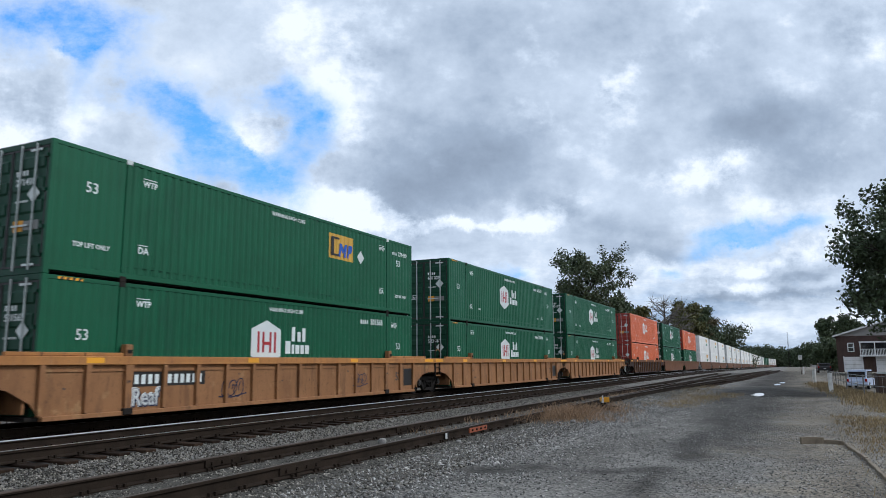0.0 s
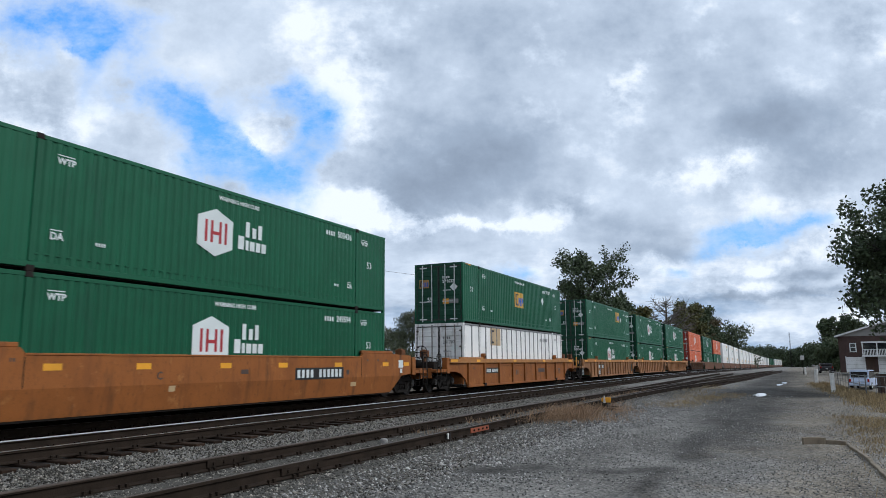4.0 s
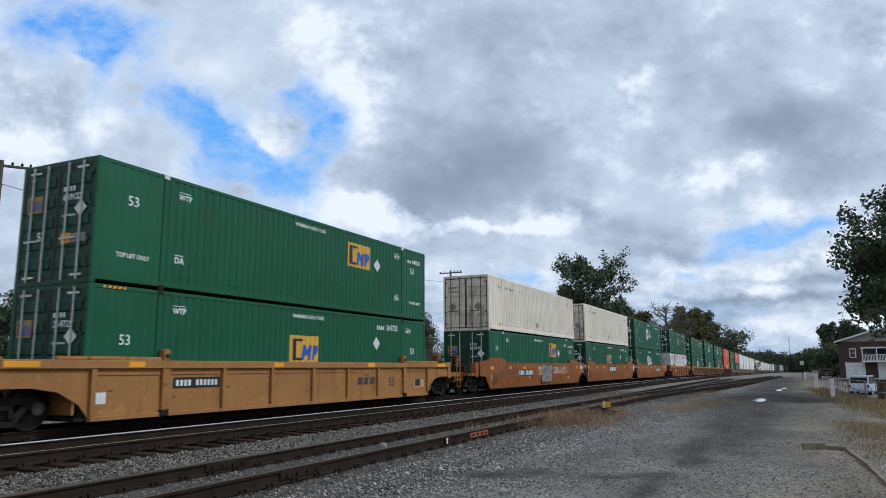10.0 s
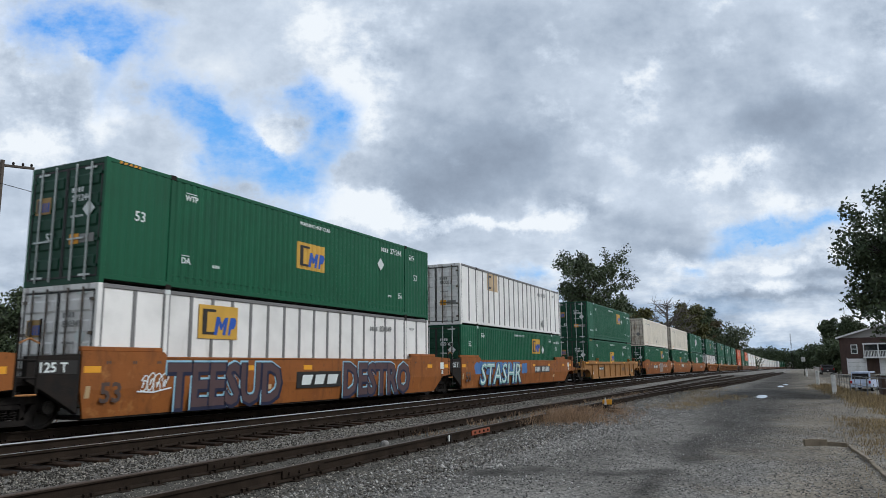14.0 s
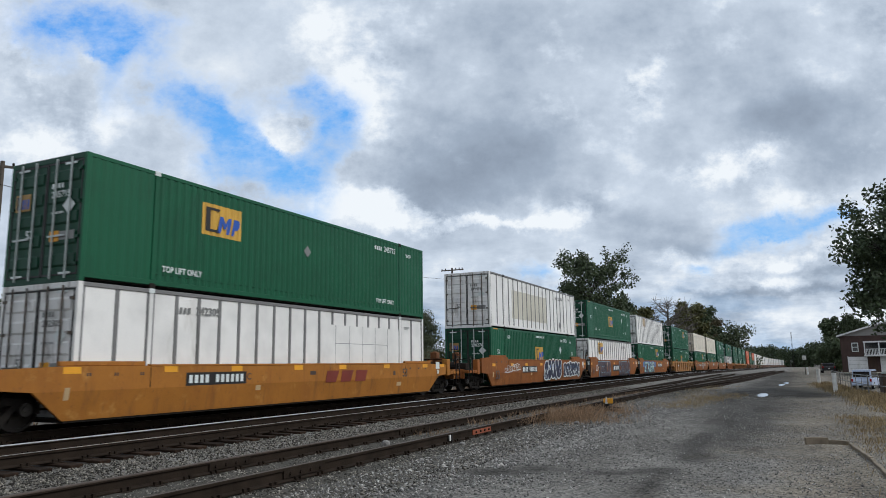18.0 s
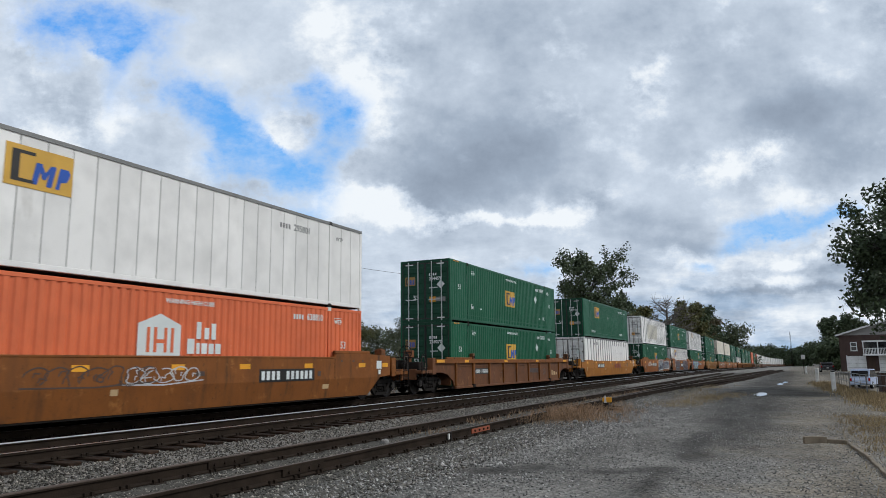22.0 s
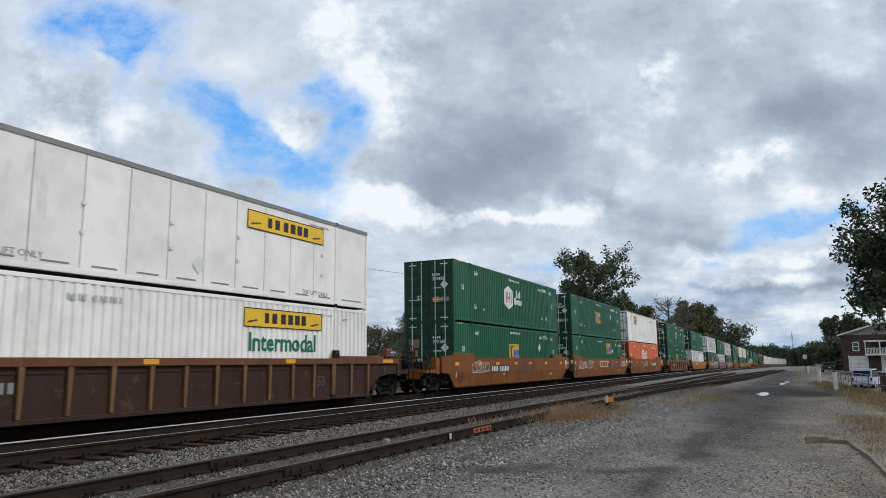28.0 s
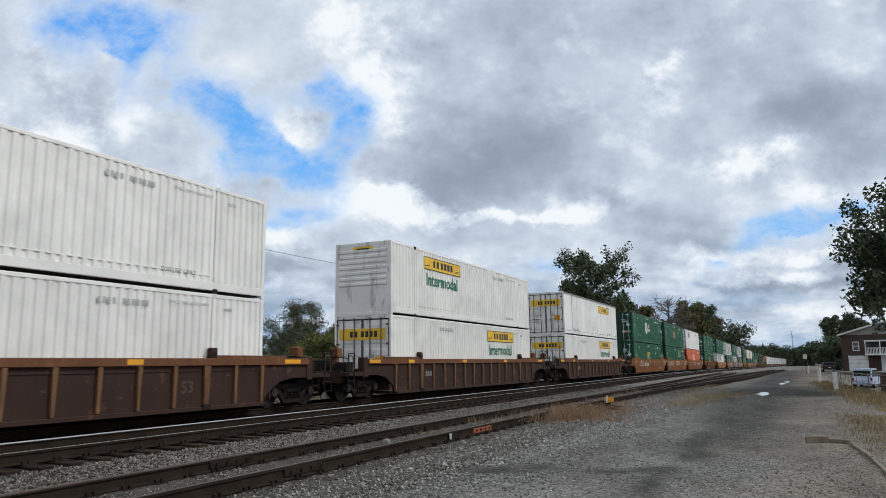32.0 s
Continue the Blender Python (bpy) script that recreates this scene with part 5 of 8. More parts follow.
def platform(car, y0, y1, paintwork, out):
    """End deck with steps, handrails and coupler; y1 is the outer end, out its direction."""
    a, b = sorted((y0, y1))
    part("end_deck", bevelled(boxes((-1.45, 1.45, a, b, 0.86, 1.0)), 0.01), paintwork, car)
    part("end_sill", bevelled(boxes((-1.2, 1.2, *sorted((y1, y1 - 0.12 * out)), 0.62, 1.05)), 0.01), paintwork, car)
    mid = (a + b) / 2
    lad = part("side_ladder", tubes((((1.47, mid + 0.25 * out, 0.42), (1.47, mid + 0.25 * out, 1.62)), 0.02), (((1.47, mid + 0.62 * out, 0.42), (1.47, mid + 0.62 * out, 1.62)), 0.02),
                                    *[(((1.47, mid + 0.25 * out, z), (1.47, mid + 0.62 * out, z)), 0.016) for z in (0.42, 0.72, 1.02, 1.32, 1.62)]), TRUCK_STEEL if paintwork is not CAR_YELLOW else paintwork, car)
    rail = part("handrail", tubes((((1.42, a + 0.1, 1.0), (1.42, a + 0.1, 1.45), (1.0, a + 0.1, 1.52), (-1.0, a + 0.1, 1.52), (-1.42, a + 0.1, 1.45), (-1.42, a + 0.1, 1.0)), 0.02)), DARKSTEEL, car)
    part("coupler", bevelled(boxes((-0.13, 0.13, *sorted((y1 - 0.1 * out, y1 + 0.42 * out)), 0.66, 0.95)), 0.03), DARKSTEEL, car)
    part("air_hose", tubes((((0.4, y1, 0.75), (0.42, y1 + 0.18 * out, 0.55), (0.3, y1 + 0.36 * out, 0.5)), 0.03)), DARKSTEEL, car)
    part("reservoir", bevelled(tube(bmesh.new(), [(-0.9, mid, 1.16), (1.0, mid, 1.16)], 0.17, 10), 0.01), DARKSTEEL, car)
    part("side_step", tubes((((1.44, mid - 0.35 * out, 0.98), (1.44, mid - 0.35 * out, 0.36), (1.44, mid - 0.02 * out, 0.36), (1.44, mid - 0.02 * out, 0.98)), 0.018), (((1.44, mid - 0.35 * out, 0.62), (1.44, mid - 0.02 * out, 0.62)), 0.016)), ROD if paintwork is CAR_RIBBED else TRUCK_STEEL, car)
    part("end_casting", bevelled(boxes((1.2, 1.47, *sorted((y0, y0 + 0.3 * out)), 0.8, 1.5)), 0.02), paintwork, car)
    part("valve_box", bevelled(boxes((0.6, 1.1, a + 0.5, b - 0.4, 1.0, 1.34)), 0.03), TRUCK_STEEL, car)
    part("brake_gear", bevelled(boxes((-0.7, 0.2, a + 0.25, b - 0.25, 1.0, 1.42)), 0.03), DARKSTEEL, car)
    part("brake_stand", bevelled(boxes((0.45, 0.62, mid - 0.1, mid + 0.1, 1.0, 1.86), (0.38, 0.70, mid - 0.16, mid + 0.16, 1.5, 1.82)), 0.02), RUST_STAND, car, "rusty brake stand")
    part("grab_iron", tubes((((1.45, y1 - 0.06 * out, 0.98), (1.45, y1 - 0.06 * out, 1.42), (1.45, y1 - 0.14 * out, 1.55), (1.45, y1 - 0.30 * out, 1.55), (1.45, y1 - 0.38 * out, 1.42), (1.45, y1 - 0.38 * out, 0.98)), 0.018)), ROD_DARK, car)
    if out < 0:
        w = bmesh.new()
        tube(w, [(0.75 + 0.28 * math.cos(k * math.tau / 14), y1 - 0.02, 1.72 + 0.28 * math.sin(k * math.tau / 14)) for k in range(15)], 0.02)
        for k in range(4):
            tube(w, [(0.75, y1 - 0.02, 1.72), (0.75 + 0.28 * math.cos(k * math.pi / 2), y1 - 0.02, 1.72 + 0.28 * math.sin(k * math.pi / 2))], 0.014)
        tube(w, [(0.75, y1 + 0.1, 1.0), (0.75, y1 + 0.1, 1.75)], 0.04)
        part("hand_brake_wheel", w, TRUCK_STEEL, car)


def saddle(car, y, paintwork):
    """Deck over a shared truck between two units."""
    part("joint_deck", bevelled(boxes((-1.1, 1.1, y - 0.5, y + 0.62, 0.80, 1.0)), 0.02), DARKSTEEL, car)
    part("ladder", tubes((((1.47, y - 0.12, 0.72), (1.47, y - 0.12, 2.25)), 0.028), (((1.47, y + 0.32, 0.72), (1.47, y + 0.32, 2.25)), 0.028),
                         *[(((1.47, y - 0.12, z), (1.47, y + 0.32, z)), 0.02) for z in (0.74, 1.08, 1.42)]), TRUCK_STEEL, car)
    part("grab_iron", tubes((((1.48, y - 0.12, 1.75), (1.48, y + 0.1, 1.85), (1.48, y + 0.32, 1.75)), 0.02)), CAR_CHORD, car, "worn orange grab iron")
    part("step", tubes((((1.48, y - 0.12, 0.74), (1.48, y + 0.32, 0.74)), 0.024)), CAR_CHORD, car)


def ribbing(y, wide):
    """A pressed rib: a narrow web with a flange that widens towards the top."""
    bm = prism(bmesh.new(), [(1.43, 0.24), (1.50, 0.26), (1.515, 1.26), (1.43, 1.26)], "y", y - wide / 2, y + wide / 2)
    for v in bm.verts:
        if v.co.z > 1:
            v.co.y = y + (v.co.y - y) * 1.35
        elif v.co.x > 1.45:
            v.co.y = y + (v.co.y - y) * 0.85
    return bm


def ribbed_car(label, side, chord, pitch, rear, front, cap=True, rib=None):
    c = empty("well_car", label, "well car", "train cars")
    y0, y1 = -1.95, 18.1
    outline = [(0.1, 0.2), (16.05, 0.2), (16.3, 0.5), (16.8, 0.78), (17.4, 0.88), (18.1, 0.88), (18.1, 1.26), (-1.95, 1.26), (-1.95, 0.88), (-1.25, 0.88), (-0.65, 0.78), (-0.15, 0.5)]
    for sx in (1, -1):
        a, b = sorted((sx * 1.38, sx * 1.43))
        sd = part("side_sheet", prism(bmesh.new(), outline, "x", a, b), side, c)
        a, b = sorted((sx * 1.335, sx * 1.52))
        part("top_chord", bevelled(boxes((a, b, y0, y1, 1.26, 1.45)), 0.012), chord, c, "orange top chord")
        a, b = sorted((sx * 1.34, sx * 1.49))
        part("bottom_chord", bevelled(boxes((a, b, 0.1, 16.05, 0.14, 0.24)), 0.01), side, c)
        if sx > 0:
            n = round(16.0 / pitch)
            for i in range(n + 1):
                y = (0.12 if pitch > 1.5 else 0.03) + 15.9 * i / n
                wide = 0.16 if min(abs(y - 2.0), abs(y - 14.1)) < pitch / 2 else 0.09
                if wide > 0.1:
                    part("rib_foot", bevelled(boxes((1.43, 1.53, y - 0.13, y + 0.13, 0.15, 0.30)), 0.015), DARKSTEEL, c, "dark casting at the foot of the rib")
                    sign_side(bars(2, 0.08, LETTER_FAINT), c, 1.518, y - 0.06, 0.86)
                part("rib", ribbing(y, wide), rib or side, c)
                if i < n:
                    part("stiffener", boxes((1.43, 1.455, y + 0.1, y + 15.9 / n - 0.1, 1.12, 1.16)), side, c)
            if cap:
                for p, q in ((-0.75, 2.0), (14.15, 17.1)):
                    part("guide_rail", bevelled(boxes((1.36, 1.46, p, q, 1.45, 1.53)), 0.012), chord, c)
            for p in (0.0, 1.0, 15.2, 16.1):
                part("rail_seam", boxes((1.461, 1.464, p - 0.012, p + 0.012, 1.452, 1.525)), DARKSTEEL, c)
            rs = random.Random(int(pitch * 100) + len(label))
            for k in range(9):
                y = 0.6 + k * 1.75 + rs.uniform(-0.2, 0.2)
                sign_side(bars(rs.choice((2, 3, 5)), 0.07, LETTER_FAINT), c, 1.4315, y, rs.choice((0.55, 0.75, 0.98)), "stencil")
            for y in (2.12, 14.05):
                lock = part("lock_box", bevelled(boxes((1.31, 1.5, y - 0.1, y + 0.1, 1.45, 1.72)), 0.02), side, c)
                part("lock_pin", boxes((1.50, 1.52, y - 0.06, y + 0.06, 1.52, 1.6)), DARKSTEEL, lock)
            for y in (-1.9, 1.0, 6.1, 11.3, 16.9):
                part("reflector", boxes((1.52, 1.523, y, y + 0.75 if y in (-1.9, 16.9) else y + 0.45, 1.30, 1.42)), AMBER, c, "yellow reflective strip")
    part("well_floor", boxes((-1.38, 1.38, -0.2, 16.35, 0.16, 0.235)), DARKSTEEL, c)
    for y in (-0.28, 16.38):
        part("bulkhead", boxes((-1.38, 1.38, y, y + 0.06, 0.3, 1.1)), side, c)
    finish(c, rear, front, side)
    return c


def finish(c, rear, front, paintwork):
    truck(c, -1.72)
    if rear == "end":
        platform(c, -1.9, -3.25, paintwork, -1)
    else:
        saddle(c, -1.72, paintwork)
    for ya, yb in ((-1.95, -0.2), (16.35, 18.1)):
        part("bolster_deck", bevelled(boxes((-1.36, 1.36, ya, yb, 0.92, 1.1)), 0.01), DARKSTEEL, c)
    if front == "end":
        truck(c, 17.87)
        platform(c, 18.05, 19.4, paintwork, 1)


def smooth_car(label, side, rear, front, low=False):
    """Slab-sided unit with a crease along its flank and raised ends."""
    c = empty("well_car", label, "well car", "train cars")
    zt = 1.30 if low else 1.46
    ze = 1.32 if low else 1.62
    for sx in (1, -1):
        back = [(-0.2, ze), (-1.72, ze - 0.06), (-1.72, 0.86), (-1.0, 0.80)] if rear == "end" else [(-0.42, ze), (-0.42, 0.80)]
        up = [(17.15, 0.80), (17.87, 0.86), (17.87, ze - 0.06), (16.2, ze), (14.35, ze), (14.2, zt), (1.95, zt), (1.8, ze)] + back
        a, b = sorted((sx * 1.40, sx * 1.485))
        part("side_panel", prism(bmesh.new(), up, "x", a, b), side, c)
        bm = bmesh.new()
        prism(bm, [(sx * 1.485, 0.80), (sx * 1.40, 0.20), (sx * 1.34, 0.20), (sx * 1.40, 0.80)], "y", -0.25, 16.4)
        for v in bm.verts:
            if v.co.z > 0.5:
                v.co.y += (-0.75 if rear == "end" else -0.17) if v.co.y < 8 else 0.75
        part("lower_panel", bm, side, c)
        if sx > 0:
            part("top_lip", bevelled(boxes((1.35, 1.50, 1.9, 14.25, zt, zt + 0.05)), 0.01), side, c)
            for p, q in ((-0.4, 1.8), (14.35, 16.55)):
                part("guide_rail", bevelled(boxes((1.32, 1.42, p, q, ze, ze + 0.1)), 0.012), side, c)
            for y in (-0.36, 2.3, 4.6, 7.3, 9.7, 12.6, 15.7, 17.3):
                part("reflector", boxes((1.485, 1.489, y, y + 0.42, 1.16, 1.3)), AMBER, c, "yellow reflective strip")
            sign_side(words("C", 0.26, LETTER_FAINT, 0.006), c, 1.488, 5.2, 0.92, "stencil")
            for y in (1.9, 14.25):
                part("seam", boxes((1.485, 1.488, y - 0.012, y + 0.012, 0.82, zt - 0.02)), DARKSTEEL, c)
            for y, w, h, z, mat in ((13.6, 0.34, 0.14, 0.5, FADED), (5.6, 0.2, 0.14, 0.62, FADED), (13.3, 0.16, 0.16, 0.9, LETTER_FAINT), (16.9, 0.34, 0.28, 1.1, LETTER_WHITE), (17.02, 0.16, 0.16, 0.9, LETTER_WHITE), (-0.3, 0.12, 0.26, 0.62, FADED), (8.1, 0.3, 0.12, 1.0, LETTER_FAINT)):
                if 0.8 <= z:
                    part("notice", boxes((1.485, 1.488, y, y + w, z, z + h)), mat, c)
                else:
                    dx = 1.485 - (0.80 - z - h / 2) * 0.1417
                    nt = part("notice", boxes((-0.002, 0.002, 0, w, -h / 2, h / 2)), mat, c)
                    nt.matrix_basis = pose(dx + 0.002, y, z + h / 2, 0, 8.06, 0)
            for y in (0.2, 0.9, 1.6, 14.6, 15.3, 15.9):
                sign_side(bars(2, 0.1, LETTER_FAINT), c, 1.486, y, 1.34 if not low else 1.1)
    if rear != "end":
        for sx in (1, -1):
            part("end_box", bevelled(prism(bmesh.new(), [(-1.62, 1.02), (-1.1, 0.72), (-0.43, 0.30), (-0.43, 1.56), (-1.62, 1.50)], "x", *sorted((sx * 1.30, sx * 1.46))), 0.01), DARKSTEEL, c, "black end casting")
    part("well_floor", boxes((-1.38, 1.38, -0.2, 16.35, 0.16, 0.235)), DARKSTEEL, c)
    finish(c, rear, front, side)
    return c


def car_numbers(c, x, y, z, plate=True, size=0.34):
    if plate:
        part("number_plate", boxes((x, x + 0.002, y - 0.1, y + size * 0.66 * 11 + 0.05, z - 0.06, z + size * 0.72 + 0.06)), BLACK, c, "black number panel")
    sign_side(bars(11, size, LETTER_WHITE, "xxxx xxxxxx"), c, x + 0.003, y, z)


def graffiti(c, x, y, z, text, size, fill, edge, narrow=1.0, slant=0.0, fat=1.0):
    """Sprayed letters: outer glow, dark outline and fill."""
    k = size / 1.3
    sign_side(words(text, size, edge, (0.05 + 0.035 * fat) * k, narrow, slant), c, x + 0.001, y, z, "graffiti", "sprayed graffiti letters")
    sign_side(words(text, size, SPRAY_NAVY, (0.03 + 0.038 * fat) * k, narrow, slant), c, x + 0.005, y + 0.03 * k, z - 0.03 * k, "graffiti")
    sign_side(words(text, size, fill, 0.024 * fat * k, narrow, slant), c, x + 0.009, y, z, "graffiti")
    if fat < 1.5:
        sign_side(words(text, size, LETTER_WHITE, -0.030 * k, narrow, slant), c, x + 0.0115, y + 0.01 * k, z + 0.02 * k, "graffiti_shine", "thin pale highlight")


def scrawl(c, x, y, z, w, h, material, seed, loops=5):
    """A sprayed tag: wobbly outlined letter shapes and a tail, in thin strokes."""
    r = random.Random(seed)
    bm = bmesh.new()

    def stroke(pts, wide):
        for p, q in zip(pts, pts[1:]):
            d = Vector((0, q[0] - p[0], q[1] - p[1]))
            if d.length > 1e-4:
                k, e = Vector((0, -d.z, d.y)).normalized() * wide, d.normalized() * wide * 0.6
                a, b = Vector((x, p[0], p[1])) - e, Vector((x, q[0], q[1])) + e
                bm.faces.new([bm.verts.new(v) for v in (a + k, b + k, b - k, a - k)])

    step = w / loops
    for i in range(loops):
        cy, cz = y + step * (i + 0.5), z + h * r.uniform(0.42, 0.58)
        ry, rz, turn, q = step * r.uniform(0.5, 0.65), h * r.uniform(0.38, 0.5), r.uniform(0, 6), r.uniform(0.1, 0.35)
        sweep_to = r.choice((5.0, 6.6, 6.6, 4.2))
        ring = []
        for k in range(19):
            a = turn + k * sweep_to / 18
            f = 1 + q * math.sin(3 * a + turn)
            ring.append((cy + ry * f * math.cos(a) + 0.25 * rz * math.sin(a), cz + rz * math.sin(a)))
        stroke(ring, 0.015)
        for _ in range(2):
            u, v = cy + ry * r.uniform(-0.6, 0.3), cz + rz * r.uniform(-0.7, 0.2)
            stroke([(u, v), (u + 0.3 * ry * r.uniform(-0.4, 1), v + rz * 0.45), (u + 0.8 * ry * r.uniform(0, 1), v + rz * r.uniform(0.3, 0.9))], 0.014)
    stroke([(y - 0.1, z), (y + w * 0.5, z - 0.03), (y + w + 0.15, z + 0.06)], 0.016)
    bmesh.ops.recalc_face_normals(bm, faces=bm.faces[:])
    part("graffiti", bm, material, c, "sprayed scrawl")


def piece(c, x, y, z, w, h, n, fill, edge, seed, rim=0.07):
    """A row of fat sprayed bubble shapes with a pale outline and inner strokes."""
    r = random.Random(seed)
    layers = [bmesh.new() for _ in range(4)]

    def blob(bm, cy, cz, ry, rz, lean, grow, depth, bumps):
        ring = []
        for k in range(22):
            a = k * math.tau / 22
            q = 1 + 0.16 * math.sin(3 * a + bumps) + 0.10 * math.sin(5 * a + 2 * bumps)
            u = math.copysign(abs(math.cos(a)) ** 0.6, math.cos(a)) * ry * q
            v = math.copysign(abs(math.sin(a)) ** 0.6, math.sin(a)) * rz * (0.9 + 0.1 * q)
            u, v = u * (1 + grow / ry), v * (1 + grow / rz)
            ring.append(bm.verts.new((x + depth, cy + u + lean * v, cz + v)))
        bm.faces.new(ring)

    for i in range(n):
        cy, cz = y + w * (i + 0.5) / n, z + h / 2 + r.uniform(-0.05, 0.05) * h
        ry, rz, lean, q = w / n * r.uniform(0.46, 0.54), h * r.uniform(0.42, 0.5), r.uniform(0.05, 0.3), r.uniform(0, 6)
        d = 0.0004 * i
        blob(layers[0], cy, cz, ry, rz, lean, rim, d, q)
        blob(layers[1], cy, cz, ry, rz, lean, 0.0, 0.004 + d, q)
        for k in range(3):
            u, v = r.uniform(-0.5, 0.4) * ry, r.uniform(-0.6, 0.3) * rz
            blob(layers[2], cy + u, cz + v, 0.05 * r.uniform(0.7, 1.5), 0.3 * rz * r.uniform(0.5, 1.2), r.uniform(-0.3, 0.5), 0.0, 0.008 + d, q + k)
        blob(layers[3], cy + 0.3 * ry, cz + 0.3 * rz, 0.16 * ry, 0.14 * rz, 0.2, 0.0, 0.012 + d, q)
    for bm, mat in zip(layers, (edge, fill, edge, SPRAY_BLUE)):
        bmesh.ops.recalc_face_normals(bm, faces=bm.faces[:])
        part("graffiti", bm, mat, c, "sprayed graffiti shapes")


SPRAY_PURPLE = paint("mauve_brown_spray", (0.085, 0.050, 0.052, 1), dirt_amount=0.2, dirt=(0.13, 0.08, 0.08, 1))
SPRAY_SKY = paint("pale_blue_spray", (0.30, 0.50, 0.60, 1), dirt_amount=0.2, dirt=(0.12, 0.3, 0.45, 1))
SPRAY_CYAN = paint("pale_cyan_spray", (0.24, 0.46, 0.42, 1), dirt_amount=0.3, dirt=(0.52, 0.62, 0.48, 1))
SPRAY_SILVER = paint("silver_spray", (0.50, 0.50, 0.50, 1), dirt_amount=0.2, dirt=(0.3, 0.3, 0.3, 1))
SPRAY_GREY = paint("dull_silver_spray", (0.30, 0.27, 0.24, 1), dirt_amount=0.25, dirt=(0.24, 0.14, 0.08, 1))
SPRAY_NAVY = paint("dark_navy_spray", (0.012, 0.016, 0.045, 1), dirt_amount=0.1)
SPRAY_BLUE = paint("light_blue_spray", (0.07, 0.18, 0.42, 1), dirt_amount=0.1)
SPRAY_RED = paint("red_brown_spray", (0.20, 0.035, 0.02, 1), dirt_amount=0.1)


def wordmark(c, x, y, z, w, h, material, ground_mat):
    """The owner's mark as plain slanted blocks on a panel."""
    if ground_mat:
        part("logo_panel", boxes((x, x + 0.002, y, y + w, z, z + h)), ground_mat, c)
    for u, k in ((0.10, 0.22), (0.38, 0.22), (0.66, 0.24)):
        a, b = y + u * w, y + (u + k) * w
        flat_shape(c, [(a, z + 0.2 * h), (b - 0.03 * w, z + 0.2 * h), (b + 0.03 * w, z + 0.8 * h), (a + 0.03 * w, z + 0.8 * h)], material, x + 0.006)


# ---- the train ----
TRAIN = []          # (thing, distance along the line at the start, height)
BASE_LOW, BASE_TOP = 0.247, 0.247 + CH + 0.004


def load(s, car, low=None, top=None):
    TRAIN.append((car, s, 0.0))
    if low:
        TRAIN.append((low, s, BASE_LOW))
    if top:
        TRAIN.append((top, s, BASE_TOP))


def again(ob):
    return copy_thing(ob, Matrix.Identity(4))


def numbered(ob, digits):
    """A copy of a green or orange box with its own number."""
    return serial(again(ob), digits)


def numbered_end(ob, digits):
    """The same with the number in the short bay past the lifting post."""
    c, x = again(ob), HW + 0.001
    sign_side(bars(4, 0.15, LETTER_WHITE), c, x, 14.52, 2.33)
    sign_side(words(digits, 0.23, LETTER_WHITE, 0.006), c, x, 15.0, 2.33)
    sign_end(bars(4, 0.16, LETTER_WHITE), c, 0.22, -0.022, 2.14)
    sign_end(words(digits, 0.21, LETTER_WHITE, 0.005), c, 0.22, -0.022, 1.93)
    return c


def numbered_white(ob, digits):
    return serial(again(ob), digits, LETTER_GREY, 11.5, 2.28, HW - 0.008)


def register(car):
    """Remember the axles of a copied car."""
    for t in car.children:
        for w in t.children:
            if w.name.startswith("wheelset"):
                AXLES.append((w, w.matrix_basis.translation.y))
    return car


P_A, P_B, P_C, P_D = green_block(10.2, 1.66, 1.9, True), green_block(7.1, 1.16), green_plain(3.5, 1.6), green_block(7.15, 1.22)
P_HEX, P_OR, P_CREAM = green_hex(), orange_hex(), cream_plain()
P_BAT_E, P_BAT_Y, P_BAT = white_battened((3.4, 1.9, FADED)), white_battened((3.05, 1.75, YELLOW)), white_battened()
P_BAT_NEW = white_battened(None, False)
P_SM, P_JB_SM = white_smooth("block"), white_smooth("banner")
P_JB_LOW, P_JB_HIGH, P_JB_PLAIN = white_banner(9.67), white_banner(2.75, "plain"), white_banner(None)

ORANGE_TEXT = "weathered orange-brown ribbed well car carrying stacked containers"
SLAB_TEXT = "weathered orange slab-sided articulated well car unit with graffiti"
DARK_TEXT = "dark rusty brown ribbed well car with orange top chord"
X_R, X_S = 1.432, 1.487

# ribbed three-unit set
car_a = ribbed_car(ORANGE_TEXT, CAR_RIBBED, CAR_CHORD, 1.06, "end", "shared")
car_b = ribbed_car(ORANGE_TEXT, CAR_RIBBED, CAR_CHORD, 1.06, "shared", "shared")
car_c = ribbed_car(ORANGE_TEXT, CAR_RIBBED, CAR_CHORD, 1.06, "shared", "end")
car_numbers(car_a, X_R, 2.35, 0.82, True, 0.3)
graffiti(car_a, X_R, 2.3, 0.34, "Reaf", 0.55, SPRAY_SILVER, LETTER_WHITE, 0.8)
scrawl(car_a, X_R + 0.004, 5.2, 0.42, 0.8, 0.5, SPRAY_NAVY, 4, 3)
scrawl(car_a, X_R + 0.004, 11.7, 0.5, 0.7, 0.4, SPRAY_NAVY, 5, 3)
for c_ in (car_a, car_b):
    sign_side(words("53", 0.42, LETTER_FAINT, 0.012), c_, X_R, 14.55, 0.62)
    part("stencil_panel", boxes((X_R, X_R + 0.002, 15.2, 16.0, 0.4, 1.05)), BLACK, c_, "dark stencil panel")
LOW_A = again(P_HEX)
load(9.57, car_a, serial(LOW_A, "501565"), numbered_end(P_A, "271410"))
load(29.35, car_b, numbered(P_HEX, "503844"), numbered(P_HEX, "641029"))
load(48.72, car_c, numbered(P_HEX, "502218"), numbered(P_HEX, "503107"))

